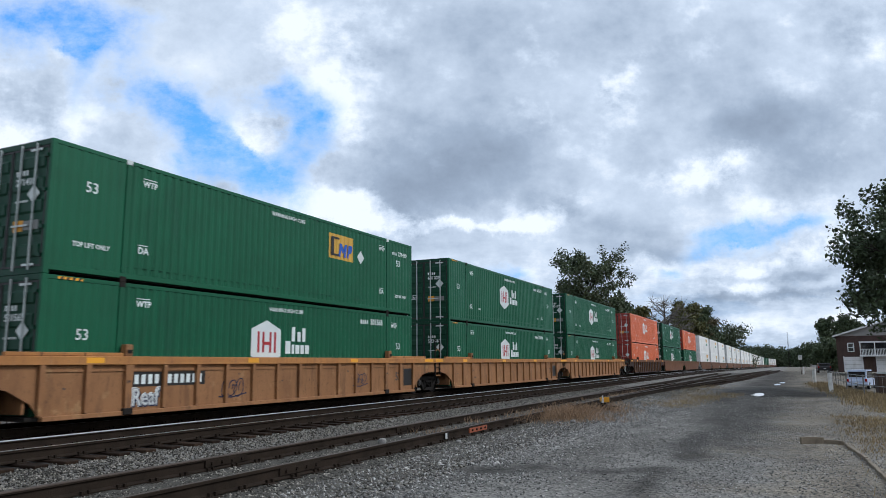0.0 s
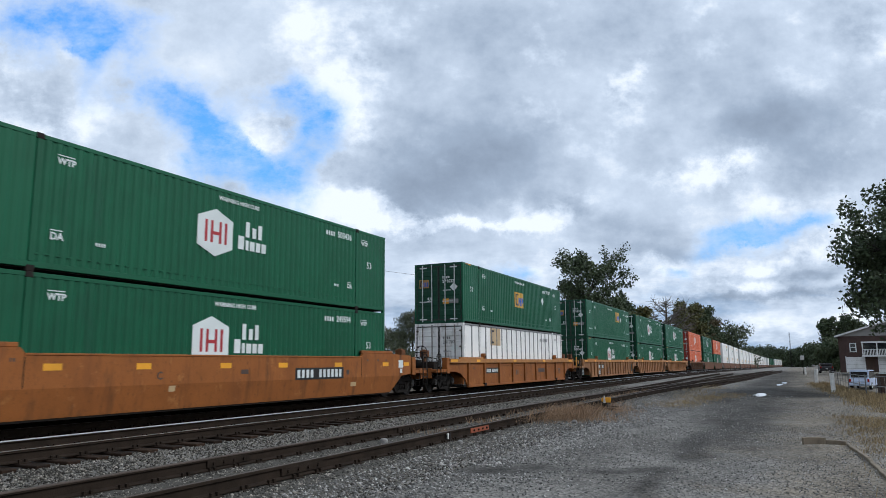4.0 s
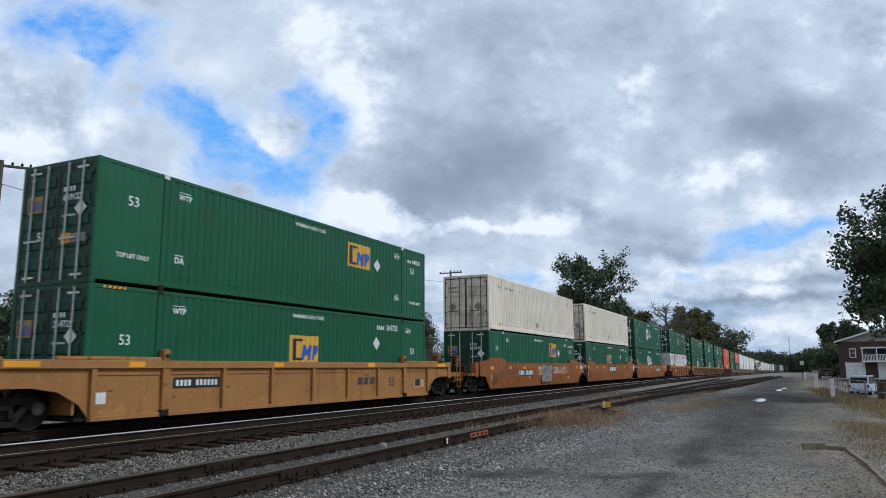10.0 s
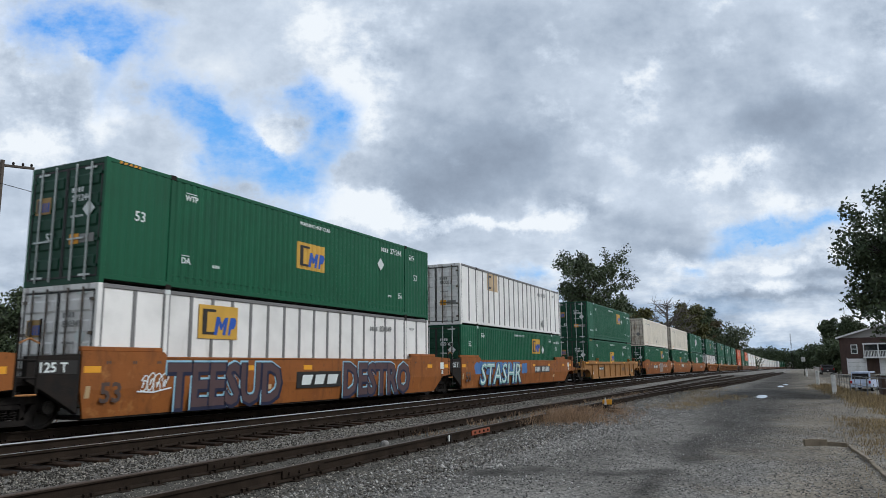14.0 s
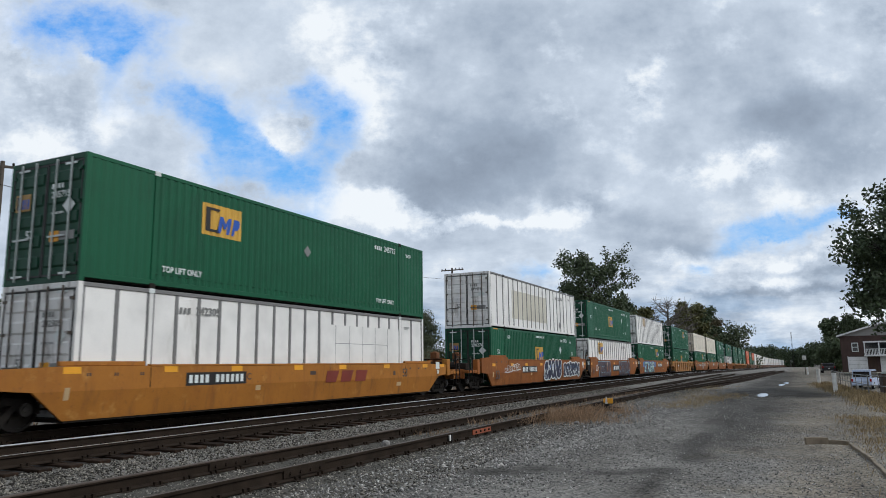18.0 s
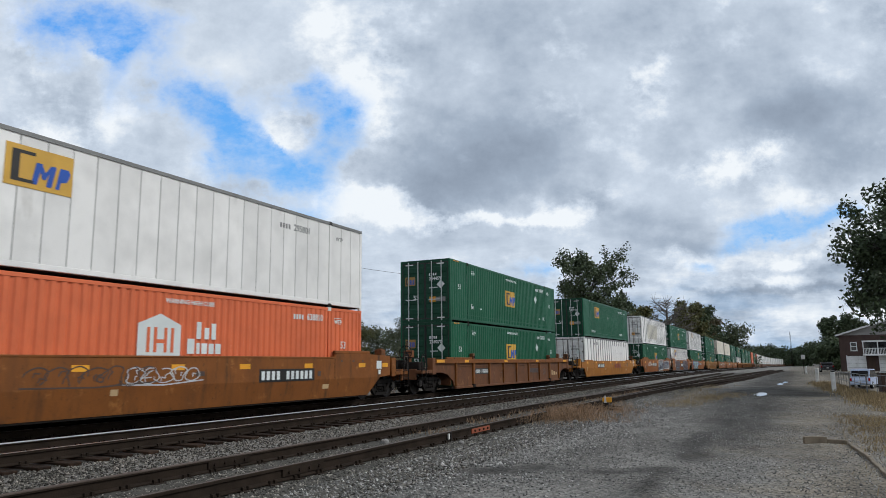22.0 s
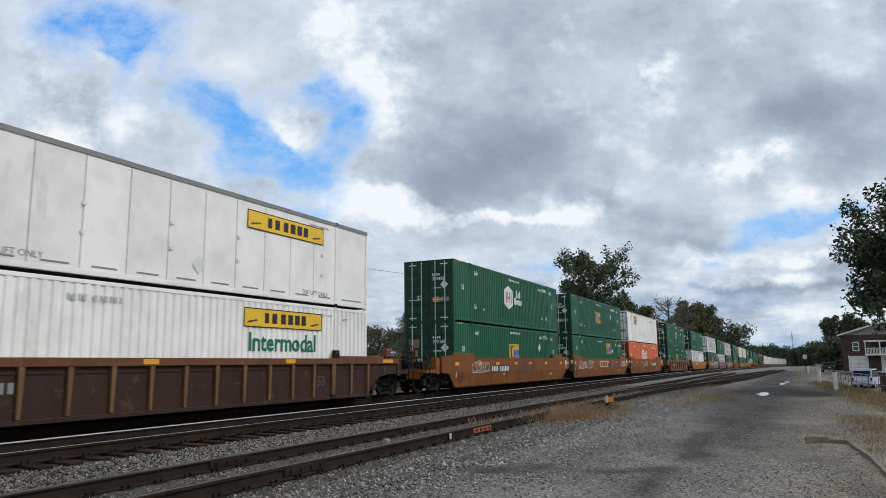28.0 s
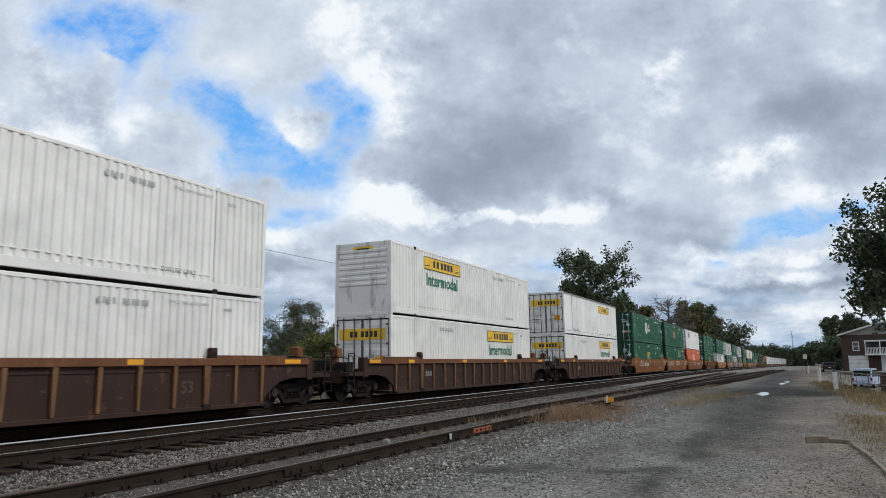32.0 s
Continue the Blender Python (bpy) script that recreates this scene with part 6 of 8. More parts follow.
# single ribbed car
car_b1 = ribbed_car(ORANGE_TEXT, CAR_ORANGE, CAR_CHORD, 2.0, "end", "end")
part("old_panel", boxes((X_R, X_R + 0.002, 10.6, 11.8, 0.7, 0.92)), LETTER_FAINT, car_b1)
sign_side(bars(2, 0.35, LETTER_FAINT), car_b1, X_R, 6.7, 0.62)
sign_side(words("53", 0.42, LETTER_FAINT, 0.012), car_b1, X_R, 14.7, 0.6)
car_numbers(car_b1, X_R, 2.45, 0.8, True, 0.22)
part("corner_stanchion", bevelled(boxes((1.43, 1.50, 19.0, 19.1, 0.95, 1.62)), 0.008), AMBER, car_b1, "bright yellow end stanchion")
load(-13.64, car_b1, numbered_white(P_BAT_E, "241787"), numbered(P_D, "271637"))

# slab-sided three-unit set
car_c1 = smooth_car(SLAB_TEXT, CAR_ORANGE, "shared", "end")
car_d1 = smooth_car(SLAB_TEXT, CAR_ORANGE, "shared", "shared")
car_e1 = smooth_car(SLAB_TEXT, CAR_ORANGE, "end", "shared")
for c_ in (car_c1, car_d1, car_e1):
    sign_side(words("53", 0.6, LETTER_FAINT, 0.015), c_, X_S, 0.05, 0.52)
car_numbers(car_c1, X_S, 10.6, 0.84)
car_numbers(car_e1, X_S, 3.9, 0.84)
wordmark(car_d1, X_S, 6.68, 0.84, 2.7, 0.5, LETTER_WHITE, BLACK)
for c_ in (car_c1, car_d1):
    part("load_plate", boxes((1.462, 1.466, -1.45, -0.5, 1.14, 1.42)), BLACK, c_)
    sign_side(words("125 T", 0.28, LETTER_WHITE, 0.006), c_, 1.468, -1.4, 1.18)
scrawl(car_d1, X_S + 0.004, 9.8, 0.82, 2.0, 0.5, LETTER_FAINT, 6, 4)
piece(car_e1, X_S + 0.002, 8.0, 0.78, 1.95, 0.62, 4, SPRAY_GREY, SPRAY_NAVY, 17, 0.03)
piece(car_e1, X_S + 0.006, 7.95, 0.36, 2.0, 0.52, 3, SPRAY_GREY, SPRAY_NAVY, 19, 0.03)
scrawl(car_e1, X_S + 0.004, 7.4, 0.86, 0.5, 0.5, LETTER_WHITE, 71, 2)
scrawl(car_e1, X_S + 0.004, 10.4, 0.92, 1.0, 0.36, LETTER_WHITE, 7, 4)
scrawl(car_e1, X_S + 0.004, 11.7, 0.9, 1.6, 0.4, SPRAY_SILVER, 72, 5)
scrawl(car_e1, X_S + 0.004, 0.9, 0.84, 1.7, 0.5, LETTER_FAINT, 8, 5)
scrawl(car_e1, X_S + 0.004, 2.5, 0.95, 0.9, 0.36, LETTER_FAINT, 73, 4)
load(-37.12, car_c1, numbered(P_HEX, "249594"), numbered(P_HEX, "503436"))
load(-56.70, car_d1, numbered(P_B, "634390"), again(P_CREAM))
load(-76.12, car_e1, numbered_end(P_A, "650010"), again(P_CREAM))

car_f1 = ribbed_car("ochre yellow ribbed well car carrying green containers", CAR_YELLOW, CAR_YELLOW, 2.0, "end", "end")
wordmark(car_f1, X_R, 10.6, 0.6, 1.4, 0.42, LETTER_FAINT, None)
sign_side(words("53", 0.42, LETTER_FAINT, 0.012), car_f1, X_R, 12.9, 0.6)
for y_, w_ in ((14.95, 0.55), (15.55, 0.2)):
    part("notice", boxes((X_R, X_R + 0.003, y_, y_ + w_, 0.5, 0.78)), FADED, car_f1)
part("notice_field", boxes((X_R + 0.003, X_R + 0.005, 15.0, 15.45, 0.54, 0.8)), BLACK, car_f1)
car_numbers(car_f1, X_R, 2.5, 0.84, True, 0.2)
part("notice", boxes((X_R, X_R + 0.003, 0.25, 0.5, 0.5, 0.75)), LETTER_WHITE, car_f1)
load(-99.51, car_f1, numbered(P_B, "264725"), numbered_end(P_A, "669122"))

car_g1 = smooth_car(SLAB_TEXT, CAR_ORANGE, "shared", "end")
car_h1 = smooth_car(SLAB_TEXT, CAR_ORANGE, "shared", "shared")
car_i1 = smooth_car(SLAB_TEXT, CAR_ORANGE, "end", "shared")
for k_, u_ in enumerate((1.2, 2.6, 3.9, 5.3, 6.6, 7.8)):
    piece(car_g1, X_S - 0.001, u_, 0.86 - 0.04 * (k_ % 2), 0.8, 0.5, 2, SPRAY_BLUE, SPRAY_BLUE, 40 + k_)
graffiti(car_g1, X_S + 0.014, 1.65, 0.34, "STASHR", 1.42, SPRAY_CYAN, SPRAY_BLUE, 1.16, 0.2)
graffiti(car_h1, X_S + 0.002, 1.9, 0.32, "TEESUD", 1.46, SPRAY_PURPLE, SPRAY_SKY, 0.84, 0.04, 1.5)
graffiti(car_h1, X_S + 0.002, 9.4, 0.32, "DESTRO", 1.46, SPRAY_PURPLE, SPRAY_SKY, 0.86, 0.04, 1.5)
wordmark(car_h1, X_S, 6.95, 0.6, 2.4, 0.5, LETTER_WHITE, BLACK)
piece(car_i1, X_S + 0.002, 8.1, 0.28, 3.5, 1.2, 5, SPRAY_NAVY, LETTER_WHITE, 3)
piece(car_i1, X_S + 0.002, 12.2, 0.42, 3.9, 0.95, 6, SPRAY_NAVY, LETTER_WHITE, 8)
scrawl(car_i1, X_S + 0.004, 1.4, 0.85, 1.1, 0.35, SPRAY_SILVER, 21, 4)
scrawl(car_i1, X_S + 0.004, 2.5, 0.92, 1.2, 0.35, LETTER_WHITE, 22, 4)
for c_, k_ in ((car_h1, 31),):
    scrawl(c_, X_S + 0.004, 1.15, 0.72, 0.75, 0.42, LETTER_WHITE, k_, 4)
for c_ in (car_g1, car_h1, car_i1):
    sign_side(words("53", 0.6, LETTER_FAINT, 0.015), c_, X_S, 0.05, 0.52)
    part("load_plate", boxes((1.462, 1.466, -1.45, -0.5, 1.14, 1.42)), BLACK, c_)
    sign_side(words("125 T", 0.28, LETTER_WHITE, 0.006), c_, 1.468, -1.4, 1.18)
car_numbers(car_g1, X_S, 10.1, 0.86, True, 0.38)
car_numbers(car_i1, X_S, 4.2, 0.84)
load(-123.11, car_g1, numbered_end(P_A, "665162"), numbered_white(P_BAT_E, "830053"))
load(-142.64, car_h1, numbered_white(P_BAT_Y, "830349"), numbered(P_B, "271244"))
load(-162.40, car_i1, numbered(P_B, "270276"), numbered_white(P_BAT, "239496"))

car_j1 = smooth_car("yellow slab-sided single well car carrying two containers", CAR_AMBER, "end", "end", True)
car_numbers(car_j1, X_S, 3.1, 0.88, True, 0.28)
wordmark(car_j1, X_S, 8.6, 0.62, 3.1, 0.62, SPRAY_RED, None)
sign_side(words("53", 0.42, LETTER_FAINT, 0.012), car_j1, X_S, 14.0, 0.84)
load(-186.04, car_j1, serial(again(P_BAT_NEW), "242305", LETTER_GREY, 2.75, 2.36, HW - 0.006), numbered(P_C, "245715"))

car_k1 = ribbed_car("red-brown ribbed well car carrying green containers", CAR_BROWN, CAR_GRIMY, 2.0, "end", "end", rib=CAR_GRIMY)
wordmark(car_k1, X_R, 10.6, 0.6, 1.4, 0.42, LETTER_FAINT, None)
sign_side(words("53", 0.42, LETTER_FAINT, 0.012), car_k1, X_R, 12.9, 0.6)
for y_, w_, h_ in ((14.55, 0.25, 0.42), (14.95, 0.4, 0.3), (15.5, 0.2, 0.22)):
    part("notice", boxes((X_R, X_R + 0.003, y_, y_ + w_, 0.5, 0.5 + h_ * 0.7)), FADED, car_k1)
car_numbers(car_k1, X_R, 2.45, 0.8, True, 0.22)
part("old_panel", boxes((X_R, X_R + 0.002, 10.4, 11.8, 0.72, 0.95)), LETTER_FAINT, car_k1)
load(-209.56, car_k1, numbered(P_B, "263070"), numbered(P_B, "264459"))

car_l1 = smooth_car(SLAB_TEXT, CAR_GRIMY, "shared", "end")
car_m1 = smooth_car(SLAB_TEXT, CAR_GRIMY, "shared", "shared")
car_n1 = smooth_car(SLAB_TEXT, CAR_GRIMY, "end", "shared")
car_numbers(car_l1, X_S, 10.6, 0.84)
car_numbers(car_n1, X_S, 4.0, 0.84)
wordmark(car_m1, X_S, 6.87, 0.84, 2.77, 0.5, SPRAY_RED, FADED)
scrawl(car_m1, X_S + 0.004, 3.2, 0.82, 1.3, 0.55, SPRAY_SILVER, 81, 4)
scrawl(car_m1, X_S + 0.004, 9.8, 0.86, 0.9, 0.45, SPRAY_NAVY, 82, 4)
scrawl(car_m1, X_S + 0.004, 10.9, 0.86, 0.8, 0.4, SPRAY_BLUE, 83, 3)
scrawl(car_l1, X_S + 0.004, 3.6, 0.85, 3.2, 0.45, LETTER_FAINT, 9, 7)
scrawl(car_l1, X_S + 0.004, 6.0, 0.85, 2.2, 0.4, SPRAY_SILVER, 10, 5)
scrawl(car_m1, X_S + 0.004, 0.9, 0.84, 2.0, 0.45, LETTER_WHITE, 11, 5)
scrawl(car_m1, X_S + 0.004, 12.4, 0.88, 1.3, 0.4, LETTER_FAINT, 12, 5)
scrawl(car_m1, X_S + 0.004, 14.6, 0.9, 1.8, 0.4, LETTER_WHITE, 84, 6)
scrawl(car_n1, X_S + 0.004, 1.6, 0.84, 2.0, 0.5, SPRAY_SILVER, 13, 4)
scrawl(car_n1, X_S + 0.004, 7.2, 0.82, 3.4, 0.6, SPRAY_NAVY, 14, 6)
for c_ in (car_l1, car_m1, car_n1):
    sign_side(words("53", 0.6, LETTER_FAINT, 0.015), c_, X_S, 0.05, 0.52)
    part("load_plate", boxes((1.462, 1.466, -1.45, -0.5, 1.14, 1.42)), BLACK, c_)
    sign_side(words("125 T", 0.28, LETTER_WHITE, 0.006), c_, 1.468, -1.4, 1.18)
load(-233.25, car_l1, numbered(P_OR, "638810"), numbered_white(P_SM, "295801"))
load(-252.68, car_m1, numbered_end(P_A, "653092"), numbered(P_B, "265267"))
load(-272.26, car_n1, numbered(P_B, "272156"), numbered(P_HEX, "501893"))

car_o1 = ribbed_car(DARK_TEXT, CAR_DARK, CAR_BROWN, 1.05, "end", "end", rib=CAR_TAN)
sign_side(words("53", 0.42, LETTER_FAINT, 0.012), car_o1, X_R, 13.0, 0.6)
sign_side(bars(4, 0.3, LETTER_GREY), car_o1, X_R, 2.6, 0.75)
car_p1, car_q1 = register(again(car_o1)), register(again(car_o1))
load(-295.88, car_o1, again(P_JB_LOW), again(P_JB_SM))
load(-319.38, car_p1, again(P_JB_LOW), again(P_JB_HIGH))
load(-342.93, car_q1, again(P_JB_PLAIN), again(P_JB_PLAIN))


# the cars further up the line: plainer boxes
def far_box(wall, endpaint, label):
    c = empty("shipping_container", label, "container", "stacked containers")
    part("side_wall", corrugated_mesh("side_wall", 0.1, L - 0.1, 0.14, CH - 0.1, HW - 0.004, 0.036, 0.5, material=wall), None, c)
    part("shell", boxes((-HW + 0.02, HW - 0.045, 0.02, L - 0.02, 0.02, CH - 0.02)), wall, c)
    for y in (0, L - 0.13):
        part("corner_post", boxes((HW - 0.1, HW, y, y + 0.13, 0, CH)), wall, c)
    part("top_rail", boxes((HW - 0.1, HW, 0.13, L - 0.13, CH - 0.1, CH - 0.004)), wall, c)
    part("bottom_rail", boxes((HW - 0.1, HW, 0.13, L - 0.13, 0.004, 0.14)), wall, c)
    for x in (-0.62, 0.62):
        part("door", boxes((x - 0.58, x + 0.58, -0.012, 0.02, 0.12, CH - 0.1)), endpaint, c)
        for u in (-0.22, 0.25):
            part("lock_rod", boxes((x + u - 0.02, x + u + 0.02, -0.04, -0.013, 0.1, CH - 0.1)), ROD, c)
    return c


def far_car(label, side, chord):
    c = empty("well_car", label, "well car", "train cars")
    for sx in (1, -1):
        part("side_sheet", prism(bmesh.new(), [(0.1, 0.2), (16.05, 0.2), (16.8, 0.78), (18.1, 0.88), (18.1, 1.28), (-1.95, 1.28), (-1.95, 0.88), (-0.65, 0.78)], "x", *sorted((sx * 1.38, sx * 1.45))), side, c)
        part("top_chord", boxes((*sorted((sx * 1.34, sx * 1.52)), -1.95, 18.1, 1.28, 1.46)), chord, c)
    part("well_floor", boxes((-1.38, 1.38, -0.2, 16.35, 0.16, 0.235)), DARKSTEEL, c)
    truck(c, -1.72)
    return c


F_WHITE = far_box(WHITE, WHITE_END, "white steel container in the distance")
part("logo_panel", boxes((HW, HW + 0.006, 10.6, 13.4, 2.0, 2.55)), YELLOW, F_WHITE)
part("word", boxes((HW, HW + 0.006, 10.8, 13.2, 1.35, 1.75)), LETTER_GREEN, F_WHITE)
F_GREEN = far_box(GREEN, GREEN_END, "green steel container in the distance")
hex_logo(F_GREEN, 6.45, 0.98, h=1.3)
F_CAR = far_car("rusty brown well car in the distance", CAR_BROWN, CAR_BROWN)
load(71.9, register(again(car_o1)), again(P_OR), again(P_OR))
load(91.8, register(again(F_CAR)), again(P_HEX), again(P_HEX))
load(111.3, register(again(F_CAR)), again(P_HEX), again(P_OR))
s_ = 133.6
for i_ in range(25):
    box_ = F_GREEN if i_ in (18, 19, 20) else F_WHITE
    if i_ == 16:
        load(s_, register(again(F_CAR)))
    else:
        load(s_, register(again(F_CAR)), again(box_), again(box_))
    s_ += 23.5 if i_ % 3 == 2 else 19.6

# the models that were copied leave the scene
gone_ = set(F_CAR.children_recursive)
AXLES[:] = [a_ for a_ in AXLES if a_[0] not in gone_]
for ob_ in (P_A, P_B, P_C, P_D, P_HEX, P_OR, P_CREAM, P_BAT_E, P_BAT_Y, P_BAT, P_BAT_NEW, P_SM, P_JB_SM, P_JB_LOW, P_JB_HIGH, P_JB_PLAIN, F_WHITE, F_GREEN, F_CAR):
    for o_ in (*ob_.children_recursive, ob_):
        bpy.data.objects.remove(o_)


# ---- ballast and loose stones ----
def island_tint(m, lo, hi):
    """Vary a material from loose piece to loose piece."""
    n, l = m.node_tree.nodes, m.node_tree.links
    geo, hs, mr = n.new("ShaderNodeNewGeometry"), n.new("ShaderNodeHueSaturation"), n.new("ShaderNodeMapRange")
    mr.inputs["To Min"].default_value, mr.inputs["To Max"].default_value = lo, hi
    bsdf = n["Principled BSDF"]
    src = bsdf.inputs["Base Color"].links[0].from_socket
    few = n.new("ShaderNodeMath")
    few.operation, few.inputs[1].default_value = "POWER", 3.0
    l.new(geo.outputs["Random Per Island"], few.inputs[0]), l.new(few.outputs[0], mr.inputs["Value"])
    l.new(mr.outputs[0], hs.inputs["Value"]), l.new(src, hs.inputs["Color"])
    l.new(hs.outputs[0], bsdf.inputs["Base Color"])
    return m


PALE_STONE = island_tint(surface("pale_ballast_stone", (0.150, 0.138, 0.118, 1), (0.074, 0.067, 0.056, 1), rough=0.9, scale=9, amount=0.9, grain=70, bump=0.2, spec=0.15), 0.35, 3.4)
LOT_STONE = island_tint(surface("lot_stone", (0.240, 0.232, 0.218, 1), (0.168, 0.162, 0.152, 1), rough=0.95, scale=9, amount=0.9, grain=70, bump=0.2, spec=0.2), 0.62, 2.7)


# Grimy stones, coloured darker still to carry the train's shade.
GRIMY_SHADED_STONE = island_tint(surface("grimy_stone", (0.052, 0.045, 0.037, 1), (0.03, 0.026, 0.022, 1), rough=0.95, scale=9, amount=0.9, grain=70, bump=0.2, spec=0.2), 0.4, 1.6)


def stones(name, label, xs, ys, zs, sizes, material):
    """Irregular eight-sided stones at given places, as one joined heap."""
    n = len(xs)
    base = np.array([(1, 0, 0), (-1, 0, 0), (0, 1, 0), (0, -1, 0), (0, 0, 1), (0, 0, -1)], float)
    rng = np.random.default_rng(5)
    jit = 1 + rng.uniform(-0.35, 0.35, (n, 6, 3))
    ax = rng.uniform(0, math.tau, (n, 1))
    v = base[None] * jit * np.array(sizes)[:, None, None] * np.array([1, 1, 0.75])
    v = v + rng.uniform(-0.25, 0.25, (n, 6, 3)) * np.array(sizes)[:, None, None]
    c, s = np.cos(ax), np.sin(ax)
    x, y = v[:, :, 0] * c - v[:, :, 1] * s, v[:, :, 0] * s + v[:, :, 1] * c
    v = np.stack([x + np.array(xs)[:, None], y + np.array(ys)[:, None], v[:, :, 2] + np.array(zs)[:, None]], -1).reshape(-1, 3)
    f = np.array([(0, 2, 4), (2, 1, 4), (1, 3, 4), (3, 0, 4), (2, 0, 5), (1, 2, 5), (3, 1, 5), (0, 3, 5)])
    f = (f[None] + (np.arange(n) * 6)[:, None, None]).reshape(-1, 3)
    ob = new(name, raw_array(name, v, f, material))
    return tagged(ob, label, "gravel", kind="stuff")


def scatter(n, xr, yr, sizes, power=2.0, keep=None, seed=1):
    rng = np.random.default_rng(seed)
    out = []
    for _ in range(n):
        x = rng.uniform(*xr)
        y = yr[0] + (yr[1] - yr[0]) * rng.random() ** power
        if keep and not keep(x, y, rng):
            continue
        out.append((x, y, ground_z(x, y) + 0.008, rng.uniform(*sizes) * (1 + 0.5 * (rng.random() < 0.08))))
    return list(zip(*out))


def ballast_keep(x, y, rng):
    for c, z in ((TRAIN_X, 0), (MAIN_X, 0)):
        if abs(x - c) < 1.3 and rng.random() < 0.35:
            return False
    for c in (MAIN_X, SIDING_X, TRAIN_X):
        if min(abs(x - c - 0.754), abs(x - c + 0.754)) < 0.09:
            return False
    return True


stones("ballast", "loose grey and white crushed-stone ballast between the tracks", *scatter(84000, (-10.4, -4.7), (2.5, 45), (0.009, 0.022), 1.9, ballast_keep, 1), PALE_STONE)
stones("ballast", "grimy ballast between sleepers of the main tracks, darkened for the shade under the train", *scatter(9000, (-16.8, -10.4), (2.5, 60), (0.02, 0.045), 1.6, ballast_keep, 2), GRIMY_SHADED_STONE)
stones("gravel", "small loose stones scattered over the gravel lot", *scatter(52000, (-5.4, 3.0), (2.5, 40), (0.005, 0.0145), 1.8, lambda x, y, r: noise.noise((x * 0.6, y * 0.3, 5)) > -0.25 + 0.5 * r.random() - 0.2 and not damp_or_shaded(x, y), 3), LOT_STONE)
stones("gravel", "pale blue-grey crushed stone spilled beside the siding", *scatter(34000, (-5.7, -2.2), (2.5, 34), (0.010, 0.026), 1.7, lambda x, y, r: r.random() < min(1.0, max(0.04, (-3.1 - x + 0.9 * noise.noise((x, y * 0.5, 9))) / 1.5)) and not damp_or_shaded(x, y), 4), LOT_STONE)
for px_, py_, r_ in ((-7.25, 12.4, 0.09), (-5.9, 13.0, 0.06), (-5.2, 18.8, 0.08)):
    bm_ = bmesh.new()
    bmesh.ops.create_icosphere(bm_, subdivisions=2, radius=r_)
    for v_ in bm_.verts:
        v_.co *= 1 + 0.3 * noise.noise(v_.co * 9 + Vector((px_, py_, 0)))
        v_.co.z *= 0.75
    ob_ = thing("rock", bm_, STONE, "pale fist-sized rock lying beside the siding", "rock", "loose rocks")
    ob_.matrix_basis = pose(px_, py_, ground_z(px_, py_) + r_ * 0.55)


# ---- small things along the siding ----
def joint_bar(x, y, z, w, material, label, name="joint_bar"):
    """Bolted plate at a rail joint."""
    c = thing(name, bevelled(boxes((x, x + 0.025, y, y + w, z - 0.14, z - 0.035)), 0.005), material, label, "rail part", "rail plates")
    for k in range(4):
        bm = bmesh.new()
        disc(bm, x + 0.025, x + 0.05, y + w * (0.14 + 0.24 * k), z - 0.085, 0.024, 6)
        part("bolt", bm, RAIL_RUST, c)
    return c


OXIDE = surface("orange_rust_plate", (0.34, 0.085, 0.035, 1), (0.2, 0.06, 0.03, 1), rough=0.8, scale=6, amount=0.9, bump=0.3)
joint_bar(SIDING_X - 0.754 + 0.012, 13.9, -0.11, 1.3, RAIL_RUST, "dull brown joint plate bolted to the siding rail")
joint_bar(SIDING_X + 0.754 + 0.012, 14.4, -0.11, 1.0, OXIDE, "bright orange rusty plate bolted to the siding rail")
joint_bar(SIDING_X - 0.754 + 0.012, 8.2, -0.11, 0.9, RAIL_RUST, "brown joint bar bolted to the siding rail")
joint_bar(SIDING_X + 0.754 + 0.012, 8.0, -0.11, 0.95, RAIL_RUST, "brown joint bar bolted to the siding rail")
mk_ = thing("rail_marker", bevelled(boxes((SIDING_X + 0.80, SIDING_X + 0.83, 13.15, 13.25, -0.25, -0.14)), 0.004), POST_WHITE, "small white square marker on the siding rail", "marker")
part("marker_stake", boxes((SIDING_X + 0.83, SIDING_X + 0.845, 13.2, 13.25, -0.4, -0.12)), DARKSTEEL, mk_)


